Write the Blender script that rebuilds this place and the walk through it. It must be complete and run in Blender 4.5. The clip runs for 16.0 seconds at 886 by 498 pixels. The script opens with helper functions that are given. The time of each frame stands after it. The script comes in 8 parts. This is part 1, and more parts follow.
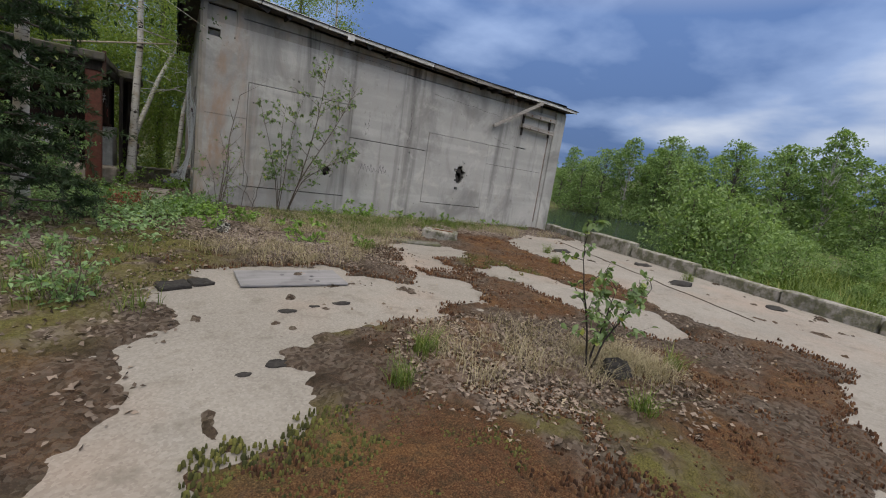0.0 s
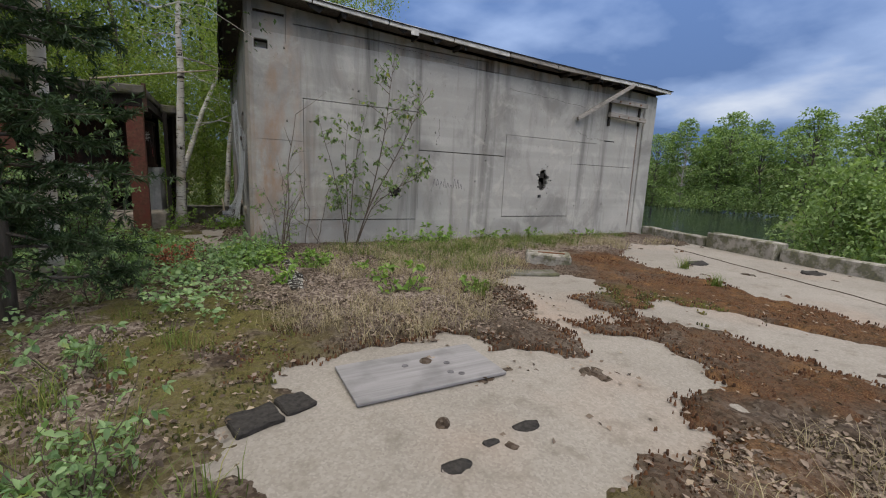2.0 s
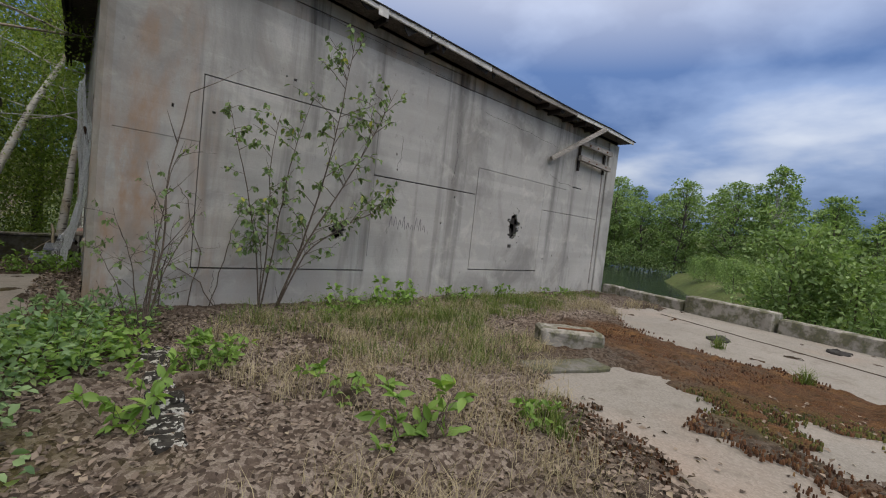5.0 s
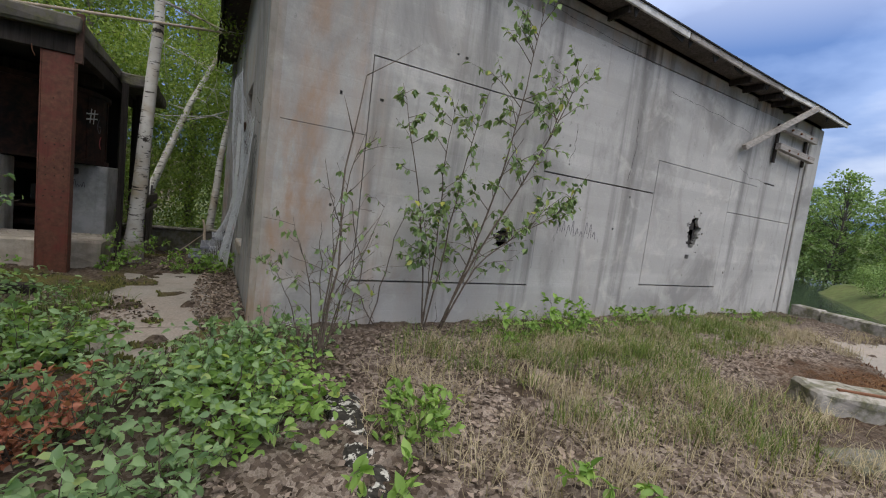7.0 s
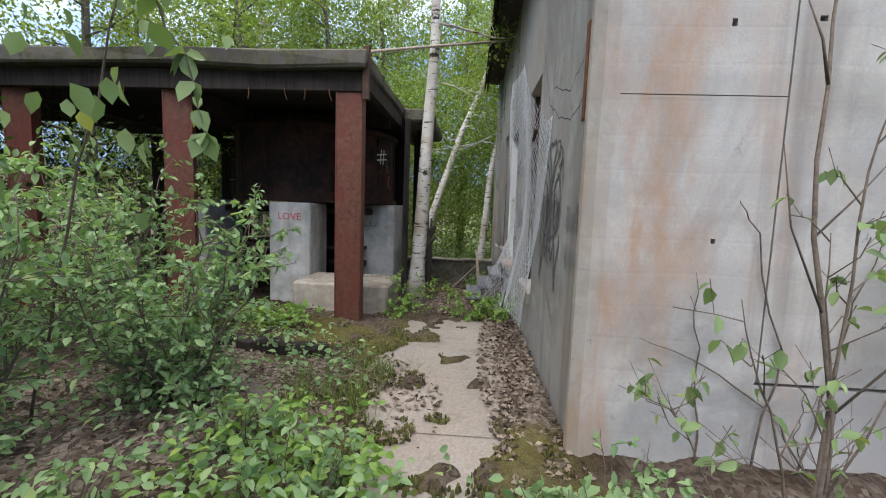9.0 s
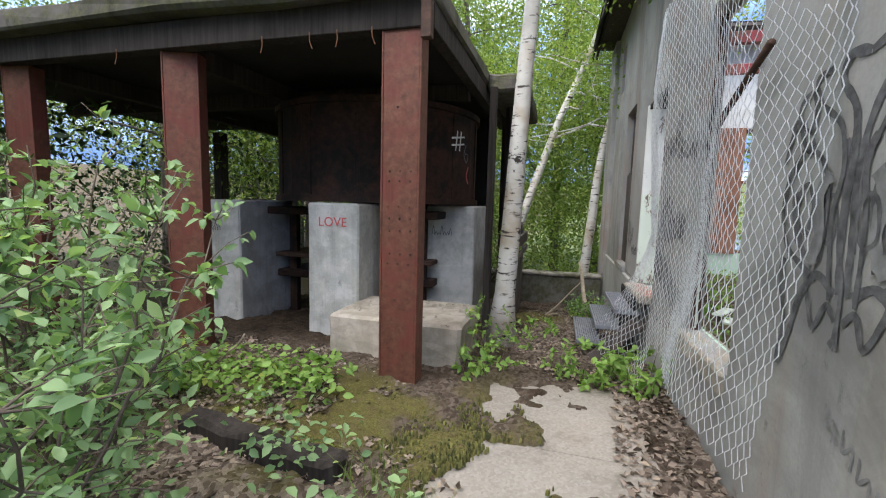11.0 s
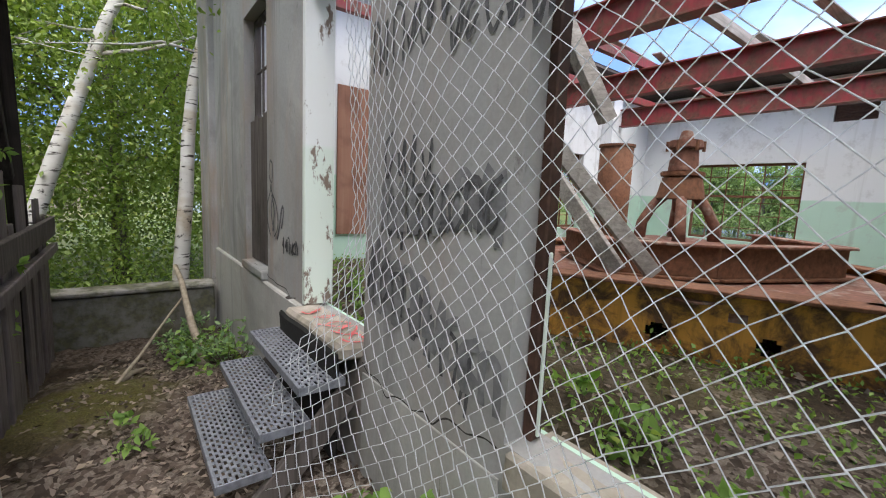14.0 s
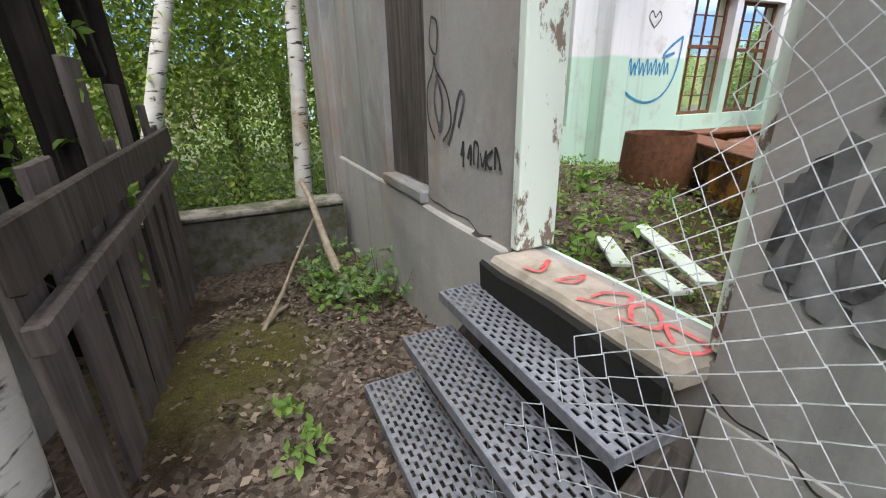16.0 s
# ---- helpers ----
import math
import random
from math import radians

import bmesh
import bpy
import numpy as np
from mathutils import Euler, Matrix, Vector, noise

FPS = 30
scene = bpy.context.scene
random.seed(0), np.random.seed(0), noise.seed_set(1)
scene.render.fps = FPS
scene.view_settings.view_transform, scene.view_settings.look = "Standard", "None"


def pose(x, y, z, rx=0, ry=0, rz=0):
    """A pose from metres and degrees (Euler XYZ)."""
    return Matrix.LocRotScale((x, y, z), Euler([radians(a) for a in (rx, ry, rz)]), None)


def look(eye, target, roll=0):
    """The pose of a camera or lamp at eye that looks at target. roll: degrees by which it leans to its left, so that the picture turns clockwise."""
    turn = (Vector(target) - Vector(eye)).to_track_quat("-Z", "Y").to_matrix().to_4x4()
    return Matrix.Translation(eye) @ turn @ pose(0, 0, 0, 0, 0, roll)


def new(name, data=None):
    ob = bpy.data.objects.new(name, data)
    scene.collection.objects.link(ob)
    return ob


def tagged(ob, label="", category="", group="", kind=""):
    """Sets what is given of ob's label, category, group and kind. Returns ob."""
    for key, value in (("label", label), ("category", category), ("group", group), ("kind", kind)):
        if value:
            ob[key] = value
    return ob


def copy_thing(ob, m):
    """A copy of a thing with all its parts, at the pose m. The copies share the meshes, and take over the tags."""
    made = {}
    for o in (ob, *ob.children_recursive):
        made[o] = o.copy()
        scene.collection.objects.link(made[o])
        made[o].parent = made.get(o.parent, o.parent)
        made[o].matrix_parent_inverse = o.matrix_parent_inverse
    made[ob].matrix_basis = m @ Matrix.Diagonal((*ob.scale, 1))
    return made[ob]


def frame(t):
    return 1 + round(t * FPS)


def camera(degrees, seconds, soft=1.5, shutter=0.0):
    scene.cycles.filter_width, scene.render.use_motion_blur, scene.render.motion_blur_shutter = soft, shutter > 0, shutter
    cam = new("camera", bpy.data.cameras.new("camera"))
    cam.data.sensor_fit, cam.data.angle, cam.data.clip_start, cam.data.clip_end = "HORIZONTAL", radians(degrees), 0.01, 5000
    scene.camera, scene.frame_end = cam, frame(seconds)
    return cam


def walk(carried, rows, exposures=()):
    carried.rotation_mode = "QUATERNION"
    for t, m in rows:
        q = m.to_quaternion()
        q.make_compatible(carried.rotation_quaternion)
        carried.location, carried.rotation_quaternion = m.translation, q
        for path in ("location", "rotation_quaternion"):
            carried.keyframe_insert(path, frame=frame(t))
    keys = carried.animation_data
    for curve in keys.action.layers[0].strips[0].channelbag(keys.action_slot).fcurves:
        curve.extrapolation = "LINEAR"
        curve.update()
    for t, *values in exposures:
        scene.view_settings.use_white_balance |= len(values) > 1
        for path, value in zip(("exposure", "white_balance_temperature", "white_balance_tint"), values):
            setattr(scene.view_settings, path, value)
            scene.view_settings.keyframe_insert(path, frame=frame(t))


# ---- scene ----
cam = camera(93.0, 16.0, 1.1)
METRES, EYE, TILT, LEAN, TURN = 15.6, 1.5, 0.0, 0.0, -33.2
PATH = [
    (0, (0.001, 0.033, 1.581), (1.087, 1.676, 1.231), 8.4),
    (0.5, (-0.07, 0.514, 1.577), (0.875, 2.233, 1.188), 9.1),
    (1, (-0.215, 1.1, 1.58), (0.679, 2.843, 1.174), 6.7),
    (1.5, (-0.202, 1.736, 1.584), (0.68, 3.484, 1.174), 4.1),
    (2, (-0.108, 2.39, 1.6), (0.818, 4.13, 1.26), 2.5),
    (2.5, (0.019, 3.033, 1.617), (1.024, 4.746, 1.378), 1.4),
    (3, (0.166, 3.634, 1.61), (1.206, 5.329, 1.397), 2.0),
    (3.5, (0.244, 4.204, 1.488), (1.357, 5.855, 1.304), 2.7),
    (3.7, (0.285, 4.414, 1.501), (1.429, 6.047, 1.339), 2.9),
    (5.8, (0.25, 6.149, 1.407), (1.621, 7.602, 1.307), 7.4),
    (6, (0.236, 6.352, 1.407), (1.56, 7.847, 1.299), 7.8),
    (6.5, (0.143, 6.734, 1.446), (1.299, 8.359, 1.301), 8.2),
    (7, (-0.014, 7.11, 1.472), (0.972, 8.84, 1.289), 7.0),
    (7.5, (-0.102, 7.563, 1.435), (0.512, 9.453, 1.211), 5.3),
    (8, (-0.19, 8.065, 1.474), (0.01, 10.04, 1.23), 3.6),
    (8.5, (-0.253, 8.649, 1.523), (-0.174, 10.634, 1.289), 2.3),
    (9, (-0.243, 9.225, 1.53), (-0.367, 11.211, 1.325), 2.0),
    (9.5, (-0.231, 9.729, 1.549), (-0.559, 11.691, 1.343), 1.8),
    (10, (-0.322, 10.294, 1.556), (-0.793, 12.227, 1.346), 2.1),
    (10.2, (-0.348, 10.451, 1.586), (-0.847, 12.374, 1.36), 2.3),
    (12.3, (-0.771, 12.611, 1.437), (-1.275, 14.537, 1.247), 0.4),
    (12.5, (-0.753, 12.804, 1.452), (-1.041, 14.774, 1.256), 0.7),
    (13, (-0.702, 13.208, 1.425), (-0.326, 15.161, 1.212), 2.2),
    (13.5, (-0.659, 13.609, 1.452), (0.34, 15.327, 1.228), 1.4),
    (14, (-0.532, 13.957, 1.415), (0.671, 15.535, 1.163), 2.6),
    (14.5, (-0.516, 14.271, 1.427), (0.528, 15.946, 1.107), 4.2),
    (15, (-0.618, 14.693, 1.427), (0.255, 16.455, 1.06), 4.3),
    (15.5, (-0.674, 15.019, 1.43), (0.125, 16.809, 1.032), 4.2),
    (16, (-0.577, 15.371, 1.294), (0.216, 17.062, 0.577), -1.2),
]
walk(cam, [(t, look(eye, target, roll)) for t, eye, target, roll in PATH],
     [(0.0, -0.22, 6450, 10), (2.0, -0.12, 6450, 10), (3.7, -0.25, 6450, 10), (6.0, -0.28, 6450, 10), (7.0, 0.12, 6250, 11), (8.0, 0.7, 6100, 12), (9.0, 1.0, 6080, 12), (10.2, 1.16, 6080, 12), (12.3, 1.66, 6000, 10), (13.2, 1.46, 6100, 12), (14.6, 1.28, 6050, 12), (15.2, 1.5, 6000, 12), (16.0, 1.56, 6100, 12)])

# ---- light ----
SUN_ELEVATION, SUN_AZIMUTH = 52.0, 200.0   # degrees; azimuth from +y towards +x
world = bpy.data.worlds.new("overcast_sky")
scene.world = world
world.use_nodes = True


def wire(tree, a, out, b, slot):
    tree.links.new(a.outputs[out], b.inputs[slot])


def build_sky():
    t = world.node_tree
    t.nodes.clear()
    sky = t.nodes.new("ShaderNodeTexSky")
    sky.sky_type, sky.sun_disc = "NISHITA", False
    sky.sun_elevation, sky.sun_rotation = radians(SUN_ELEVATION), radians(SUN_AZIMUTH)
    gain = t.nodes.new("ShaderNodeVectorMath")
    gain.operation = "SCALE"
    gain.inputs["Scale"].default_value = 0.06
    wire(t, sky, 0, gain, 0)
    co = t.nodes.new("ShaderNodeTexCoord")
    sep = t.nodes.new("ShaderNodeSeparateXYZ")
    wire(t, co, "Generated", sep, 0)
    # a flat cloud deck: direction divided by its height
    lift = t.nodes.new("ShaderNodeMath")
    lift.operation = "ADD"
    lift.inputs[1].default_value = 0.22
    wire(t, sep, "Z", lift, 0)
    low = t.nodes.new("ShaderNodeMath")
    low.operation = "MAXIMUM"
    low.inputs[1].default_value = 0.05
    wire(t, lift, 0, low, 0)
    flat = t.nodes.new("ShaderNodeVectorMath")
    flat.operation = "DIVIDE"
    wire(t, co, "Generated", flat, 0)
    comb = t.nodes.new("ShaderNodeCombineXYZ")
    for i in range(3):
        wire(t, low, 0, comb, i)
    wire(t, comb, 0, flat, 1)
    n1 = t.nodes.new("ShaderNodeTexNoise")
    n1.inputs["Scale"].default_value, n1.inputs["Detail"].default_value = 1.15, 8
    n1.inputs["Roughness"].default_value, n1.inputs["Distortion"].default_value = 0.48, 0.1
    off = t.nodes.new("ShaderNodeVectorMath")
    off.operation = "ADD"
    off.inputs[1].default_value = (3.1, 1.4, 0.0)
    wire(t, flat, 0, off, 0)
    wire(t, off, 0, n1, "Vector")
    tone = t.nodes.new("ShaderNodeValToRGB")
    e = tone.color_ramp.elements
    e[0].position, e[0].color = 0.41, (0.115, 0.2, 0.42, 1)
    e[1].position, e[1].color = 0.7, (0.72, 0.78, 0.9, 1)
    mid = e.new(0.54)
    mid.color = (0.30, 0.41, 0.66, 1)
    wire(t, n1, "Fac", tone, 0)
    # overcast sky: brighter towards the zenith
    up = t.nodes.new("ShaderNodeMapRange")
    up.inputs["From Min"].default_value, up.inputs["From Max"].default_value = 0.0, 1.0
    up.inputs["To Min"].default_value, up.inputs["To Max"].default_value = 0.85, 2.6
    wire(t, sep, "Z", up, 0)
    bright = t.nodes.new("ShaderNodeVectorMath")
    bright.operation = "SCALE"
    wire(t, tone, 0, bright, 0)
    wire(t, up, 0, bright, "Scale")
    # the thick deck overhead is white
    deck = t.nodes.new("ShaderNodeMapRange")
    deck.inputs["From Min"].default_value, deck.inputs["From Max"].default_value = 0.35, 0.85
    wire(t, sep, "Z", deck, 0)
    white = t.nodes.new("ShaderNodeMix")
    white.data_type = "RGBA"
    white.inputs[7].default_value = (2.0, 1.86, 1.66, 1)
    wire(t, deck, 0, white, 0)
    wire(t, bright, 0, white, 6)
    mix = t.nodes.new("ShaderNodeMix")
    mix.data_type = "RGBA"
    mix.inputs[0].default_value = 0.9
    wire(t, gain, 0, mix, 6)
    wire(t, white, 2, mix, 7)
    bg = t.nodes.new("ShaderNodeBackground")
    bg.inputs["Strength"].default_value = 1.0
    wire(t, mix, 2, bg, 0)
    out = t.nodes.new("ShaderNodeOutputWorld")
    wire(t, bg, 0, out, 0)


build_sky()
sun = new("sun", bpy.data.lights.new("sun", "SUN"))
sun.data.energy, sun.data.angle, sun.data.color = 1.5, radians(40), (1.0, 0.95, 0.88)
_a, _e = radians(SUN_AZIMUTH), radians(SUN_ELEVATION)
sun.matrix_world = look((20 * math.sin(_a) * math.cos(_e), 20 * math.cos(_a) * math.cos(_e), 20 * math.sin(_e)), (0, 0, 0))

# ---- materials ----


class Mat:
    """A small builder of node materials on object coordinates in metres."""

    def __init__(self, name, rough=0.85, metal=0.0, spec=0.3):
        self.m = bpy.data.materials.new(name)
        self.m.use_nodes = True
        self.t = self.m.node_tree
        self.b = self.t.nodes["Principled BSDF"]
        self.b.inputs["Roughness"].default_value = rough
        self.b.inputs["Metallic"].default_value = metal
        self.b.inputs["Specular IOR Level"].default_value = spec
        geo = self.t.nodes.new("ShaderNodeNewGeometry")
        self.geo = geo
        self.pos = geo.outputs["Position"]

    def vec(self, scale=(1, 1, 1), shift=(0, 0, 0), src=None):
        n = self.t.nodes.new("ShaderNodeMapping")
        n.inputs["Scale"].default_value = scale
        n.inputs["Location"].default_value = shift
        self.t.links.new(src or self.pos, n.inputs["Vector"])
        return n.outputs[0]

    def local(self):
        return self.t.nodes.new("ShaderNodeTexCoord").outputs["Object"]

    def noise(self, scale, detail=4, rough=0.55, vec=None, distort=0.0):
        n = self.t.nodes.new("ShaderNodeTexNoise")
        n.inputs["Scale"].default_value, n.inputs["Detail"].default_value = scale, detail
        n.inputs["Roughness"].default_value, n.inputs["Distortion"].default_value = rough, distort
        self.t.links.new(vec or self.pos, n.inputs["Vector"])
        return n.outputs["Fac"]

    def voronoi(self, scale, vec=None, feature="F1", out="Distance"):
        n = self.t.nodes.new("ShaderNodeTexVoronoi")
        n.feature = feature
        n.inputs["Scale"].default_value = scale
        self.t.links.new(vec or self.pos, n.inputs["Vector"])
        return n.outputs[out]

    def ramp(self, fac, stops):
        n = self.t.nodes.new("ShaderNodeValToRGB")
        e = n.color_ramp.elements
        while len(e) < len(stops):
            e.new(0.5)
        for el, (p, c) in zip(e, stops):
            el.position = p
            el.color = (c, c, c, 1) if isinstance(c, (int, float)) else (*c, 1)
        self.t.links.new(fac, n.inputs[0])
        return n.outputs[0]

    def mix(self, fac, a, b, mode="MIX"):
        n = self.t.nodes.new("ShaderNodeMix")
        n.data_type, n.blend_type = "RGBA", mode
        for slot, v in ((0, fac), (6, a), (7, b)):
            if isinstance(v, (int, float)):
                n.inputs[slot].default_value = v if slot == 0 else (v, v, v, 1)
            elif isinstance(v, tuple):
                n.inputs[slot].default_value = (*v, 1)
            else:
                self.t.links.new(v, n.inputs[slot])
        return n.outputs[2]

    def math(self, op, a, b=0.0):
        n = self.t.nodes.new("ShaderNodeMath")
        n.operation = op
        for slot, v in ((0, a), (1, b)):
            if isinstance(v, (int, float)):
                n.inputs[slot].default_value = v
            else:
                self.t.links.new(v, n.inputs[slot])
        return n.outputs[0]

    def xyz(self, axis, src=None):
        n = self.t.nodes.new("ShaderNodeSeparateXYZ")
        self.t.links.new(src or self.pos, n.inputs[0])
        return n.outputs[axis]

    def island(self):
        return self.geo.outputs["Random Per Island"]

    def attr(self, name, out="Color"):
        n = self.t.nodes.new("ShaderNodeAttribute")
        n.attribute_name = name
        return n.outputs[out]

    def random(self):
        return self.t.nodes.new("ShaderNodeObjectInfo").outputs["Random"]

    def color(self, c):
        if isinstance(c, tuple):
            self.b.inputs["Base Color"].default_value = (*c, 1)
        else:
            self.t.links.new(c, self.b.inputs["Base Color"])
        return self

    def rough(self, v):
        self.t.links.new(v, self.b.inputs["Roughness"])
        return self

    def bump(self, height, strength=0.4, distance=0.01):
        n = self.t.nodes.new("ShaderNodeBump")
        n.inputs["Strength"].default_value, n.inputs["Distance"].default_value = strength, distance
        self.t.links.new(height, n.inputs["Height"])
        old = self.b.inputs["Normal"]
        if old.links:
            self.t.links.new(old.links[0].from_socket, n.inputs["Normal"])
        self.t.links.new(n.outputs[0], self.b.inputs["Normal"])
        return self


def concrete_material(name, base, stain=0.5, rust=0.3, boards=True, moss=0.0, dark=0.35, bleed=None):
    """Old board-marked concrete: pours, streaks, mould, rust bleeding, pits."""
    k = Mat(name, 0.9, 0, 0.25)
    c1 = tuple(v * 0.86 for v in base)
    c2 = tuple(min(v * 1.1, 0.8) for v in base)
    col = k.ramp(k.noise(0.9, 6, 0.6), [(0.3, c1), (0.7, c2)])
    col = k.mix(k.ramp(k.noise(55, 3), [(0.35, 0.0), (0.75, 0.28)]), col, tuple(v * 0.62 for v in base))
    if boards:
        course = k.noise(1.0, 1, 0.5, k.vec((0.12, 0.12, 4.4)))
        col = k.mix(k.ramp(course, [(0.42, 0.0), (0.58, 0.55)]), col, tuple(v * 0.78 for v in base))
    streak = k.noise(1.0, 6, 0.62, k.vec((2.1, 2.1, 0.13)), 0.5)
    col = k.mix(k.ramp(streak, [(0.52, 0.0), (0.68, stain)]), col, tuple(v * dark for v in base))
    wide = k.noise(0.62, 8, 0.66, k.vec((1, 1, 0.8), (3, 9, 4)), 0.8)
    col = k.mix(k.ramp(wide, [(0.5, 0.0), (0.66, stain)]), col, tuple(v * 0.5 for v in base))
    specks = k.ramp(k.noise(7.5, 6, 0.75, k.vec((1, 1, 0.6))), [(0.62, 0.0), (0.7, 0.6)])
    col = k.mix(specks, col, tuple(v * 0.32 for v in base))
    blot = k.noise(2.1, 7, 0.65, distort=0.6)
    col = k.mix(k.ramp(blot, [(0.55, 0.0), (0.75, 0.4)]), col, (0.62 * base[0] / 0.4, 0.61 * base[1] / 0.4, 0.58 * base[2] / 0.4))
    if rust:
        r = k.math("MULTIPLY", k.ramp(k.noise(1.0, 5, 0.6, k.vec((1.5, 1.5, 0.3), (4, 2, 1)), 0.5), [(0.45, 0.0), (0.64, 1.0)]), k.ramp(k.noise(4, 6, 0.65, k.vec((1, 1, 0.35))), [(0.37, 0.0), (0.62, 0.95)]))
        if bleed:
            # rust bleeds from the steel angle near one edge of the wall
            r = k.math("MULTIPLY", r, k.ramp(k.math("ADD", k.math("MULTIPLY", k.xyz(0), 1 / bleed), k.math("MULTIPLY", k.noise(1.5, 4), 0.5)), [(0.45, 1.0), (0.95, 0.07)]))
        col = k.mix(k.math("MULTIPLY", r, rust), col, (0.36, 0.22, 0.13))
    if moss:
        up = k.xyz(2, k.geo.outputs["Normal"])
        cover = k.math("MULTIPLY", k.ramp(k.noise(4.5, 6, 0.65), [(0.42, 0.0), (0.56, 1.0)]), moss)
        col = k.mix(cover, col, k.ramp(k.noise(23, 3), [(0.3, (0.035, 0.04, 0.02)), (0.7, (0.12, 0.12, 0.045))]))
    k.color(col)
    k.bump(k.noise(140, 4, 0.6), 0.25, 0.004)
    k.bump(k.noise(9, 6, 0.6), 0.3, 0.015)
    pits = k.ramp(k.voronoi(26), [(0.02, 0.0), (0.09, 1.0)])
    k.bump(pits, 0.35, 0.006)
    if boards:
        wave = k.t.nodes.new("ShaderNodeTexWave")
        wave.bands_direction = "Z"
        wave.inputs["Scale"].default_value, wave.inputs["Distortion"].default_value, wave.inputs["Detail"].default_value = 1.6, 0.6, 2
        k.t.links.new(k.pos, wave.inputs["Vector"])
        k.bump(k.ramp(wave.outputs["Fac"], [(0.0, 0.0), (0.04, 1.0)]), 0.14, 0.004)
    return k.m


def metal_material(name, base, worn, amount=0.5, metal=0.3, rough=0.7):
    k = Mat(name, rough, metal, 0.4)
    edge = k.ramp(k.noise(3.2, 8, 0.7, distort=0.4), [(0.5 - amount * 0.28, 0.0), (0.62 - amount * 0.2, 1.0)])
    rustc = k.ramp(k.noise(16, 6, 0.65), [(0.25, tuple(v * 0.45 for v in worn)), (0.55, worn), (0.8, tuple(min(1, v * 1.5) for v in worn))])
    run = k.ramp(k.noise(1.0, 4, 0.6, k.vec((14, 14, 0.5))), [(0.45, 0.0), (0.7, 0.55)])
    paint = k.mix(run, base, tuple(v * 0.4 for v in base))
    k.color(k.mix(edge, paint, rustc))
    k.bump(k.noise(48, 5), 0.35, 0.003)
    k.bump(edge, 0.3, 0.002)
    return k.m


def wood_material(name, c1, c2, axis=2, scale=1.0):
    k = Mat(name, 0.85, 0, 0.2)
    s = [26 * scale, 26 * scale, 26 * scale]
    s[axis] = 1.2 * scale
    grain = k.noise(1.0, 6, 0.65, k.vec(tuple(s)), 0.4)
    col = k.ramp(grain, [(0.3, c1), (0.7, c2)])
    col = k.mix(k.ramp(k.noise(2.5, 5), [(0.5, 0.0), (0.72, 0.5)]), col, tuple(v * 0.4 for v in c1))
    k.color(col)
    k.bump(grain, 0.5, 0.004)
    return k.m


def leaf_material(name, dark, light, yellow=None, through_light=0.35, rough=0.5):
    k = Mat(name, rough, 0, 0.35)
    r = k.island()
    stops = [(0.0, dark), (0.75, light)]
    if yellow:
        stops += [(0.93, light), (1.0, yellow)]
    col = k.ramp(r, stops)
    col = k.mix(k.ramp(k.noise(1.1, 3), [(0.35, 0.0), (0.7, 0.3)]), col, tuple(v * 0.7 for v in dark))
    k.color(col)
    tr = k.t.nodes.new("ShaderNodeBsdfTranslucent")
    glow = k.mix(1.0, col, (0.9, 1.0, 0.45), "MULTIPLY")
    k.t.links.new(glow, tr.inputs[0])
    mx = k.t.nodes.new("ShaderNodeMixShader")
    mx.inputs[0].default_value = through_light
    out = k.t.nodes["Material Output"]
    k.t.links.new(k.b.outputs[0], mx.inputs[1])
    k.t.links.new(tr.outputs[0], mx.inputs[2])
    k.t.links.new(mx.outputs[0], out.inputs[0])
    return k.m


def plain(name, c, rough=0.8, metal=0.0, spot=0.25, scale=20):
    k = Mat(name, rough, metal, 0.3)
    k.color(k.ramp(k.noise(scale, 5, 0.6), [(0.3, tuple(v * (1 - spot) for v in c)), (0.7, tuple(min(1, v * (1 + spot)) for v in c))]))
    k.bump(k.noise(scale * 4, 3), 0.25, 0.003)
    return k.m


M_FACADE = concrete_material("weathered_board_concrete", (0.44, 0.43, 0.41), 0.78, 1.0, bleed=3.2)
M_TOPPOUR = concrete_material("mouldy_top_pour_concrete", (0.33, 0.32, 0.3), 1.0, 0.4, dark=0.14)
M_PALERENDER = concrete_material("pale_lower_render", (0.43, 0.425, 0.405), 0.5, 0.2, boards=False)
M_CORNER = concrete_material("rust_bled_corner_concrete", (0.42, 0.395, 0.36), 0.8, 1.0)
M_SIDE = concrete_material("side_render_concrete", (0.36, 0.358, 0.352), 0.85, 0.4, boards=False, dark=0.42)
M_PIER = concrete_material("pier_concrete", (0.54, 0.54, 0.53), 0.7, 0.25, moss=0.25)
M_KERB = concrete_material("mossy_kerb_concrete", (0.36, 0.34, 0.31), 0.5, 0.1, boards=False, moss=0.75)
M_PARAPET = concrete_material("stained_parapet_concrete", (0.2, 0.19, 0.17), 0.7, 0.0, boards=False, moss=0.7)
M_SLABROOF = concrete_material("sooty_roof_concrete", (0.12, 0.11, 0.1), 1.0, 0.0, boards=False, moss=0.6, dark=0.15)
# soot black, deepened to carry the shade inside the shed
M_SOOTSHADE = concrete_material("soot_and_shade_black_concrete", (0.022, 0.021, 0.02), 0.5, 0.0, boards=False)
M_PLINTH = concrete_material("broken_plinth_concrete", (0.46, 0.41, 0.355), 0.7, 0.15, boards=False, moss=0.3)
# rubble colour, doubling as painted shade inside the front wall's holes
M_RUBBLESHADE = plain("dark_rubble_and_hole_shade", (0.035, 0.032, 0.03), 0.95, 0, 0.5, 30)
M_COLUMN = metal_material("red_lead_steel", (0.15, 0.043, 0.032), (0.14, 0.058, 0.038), 0.4, 0.25, 0.6)
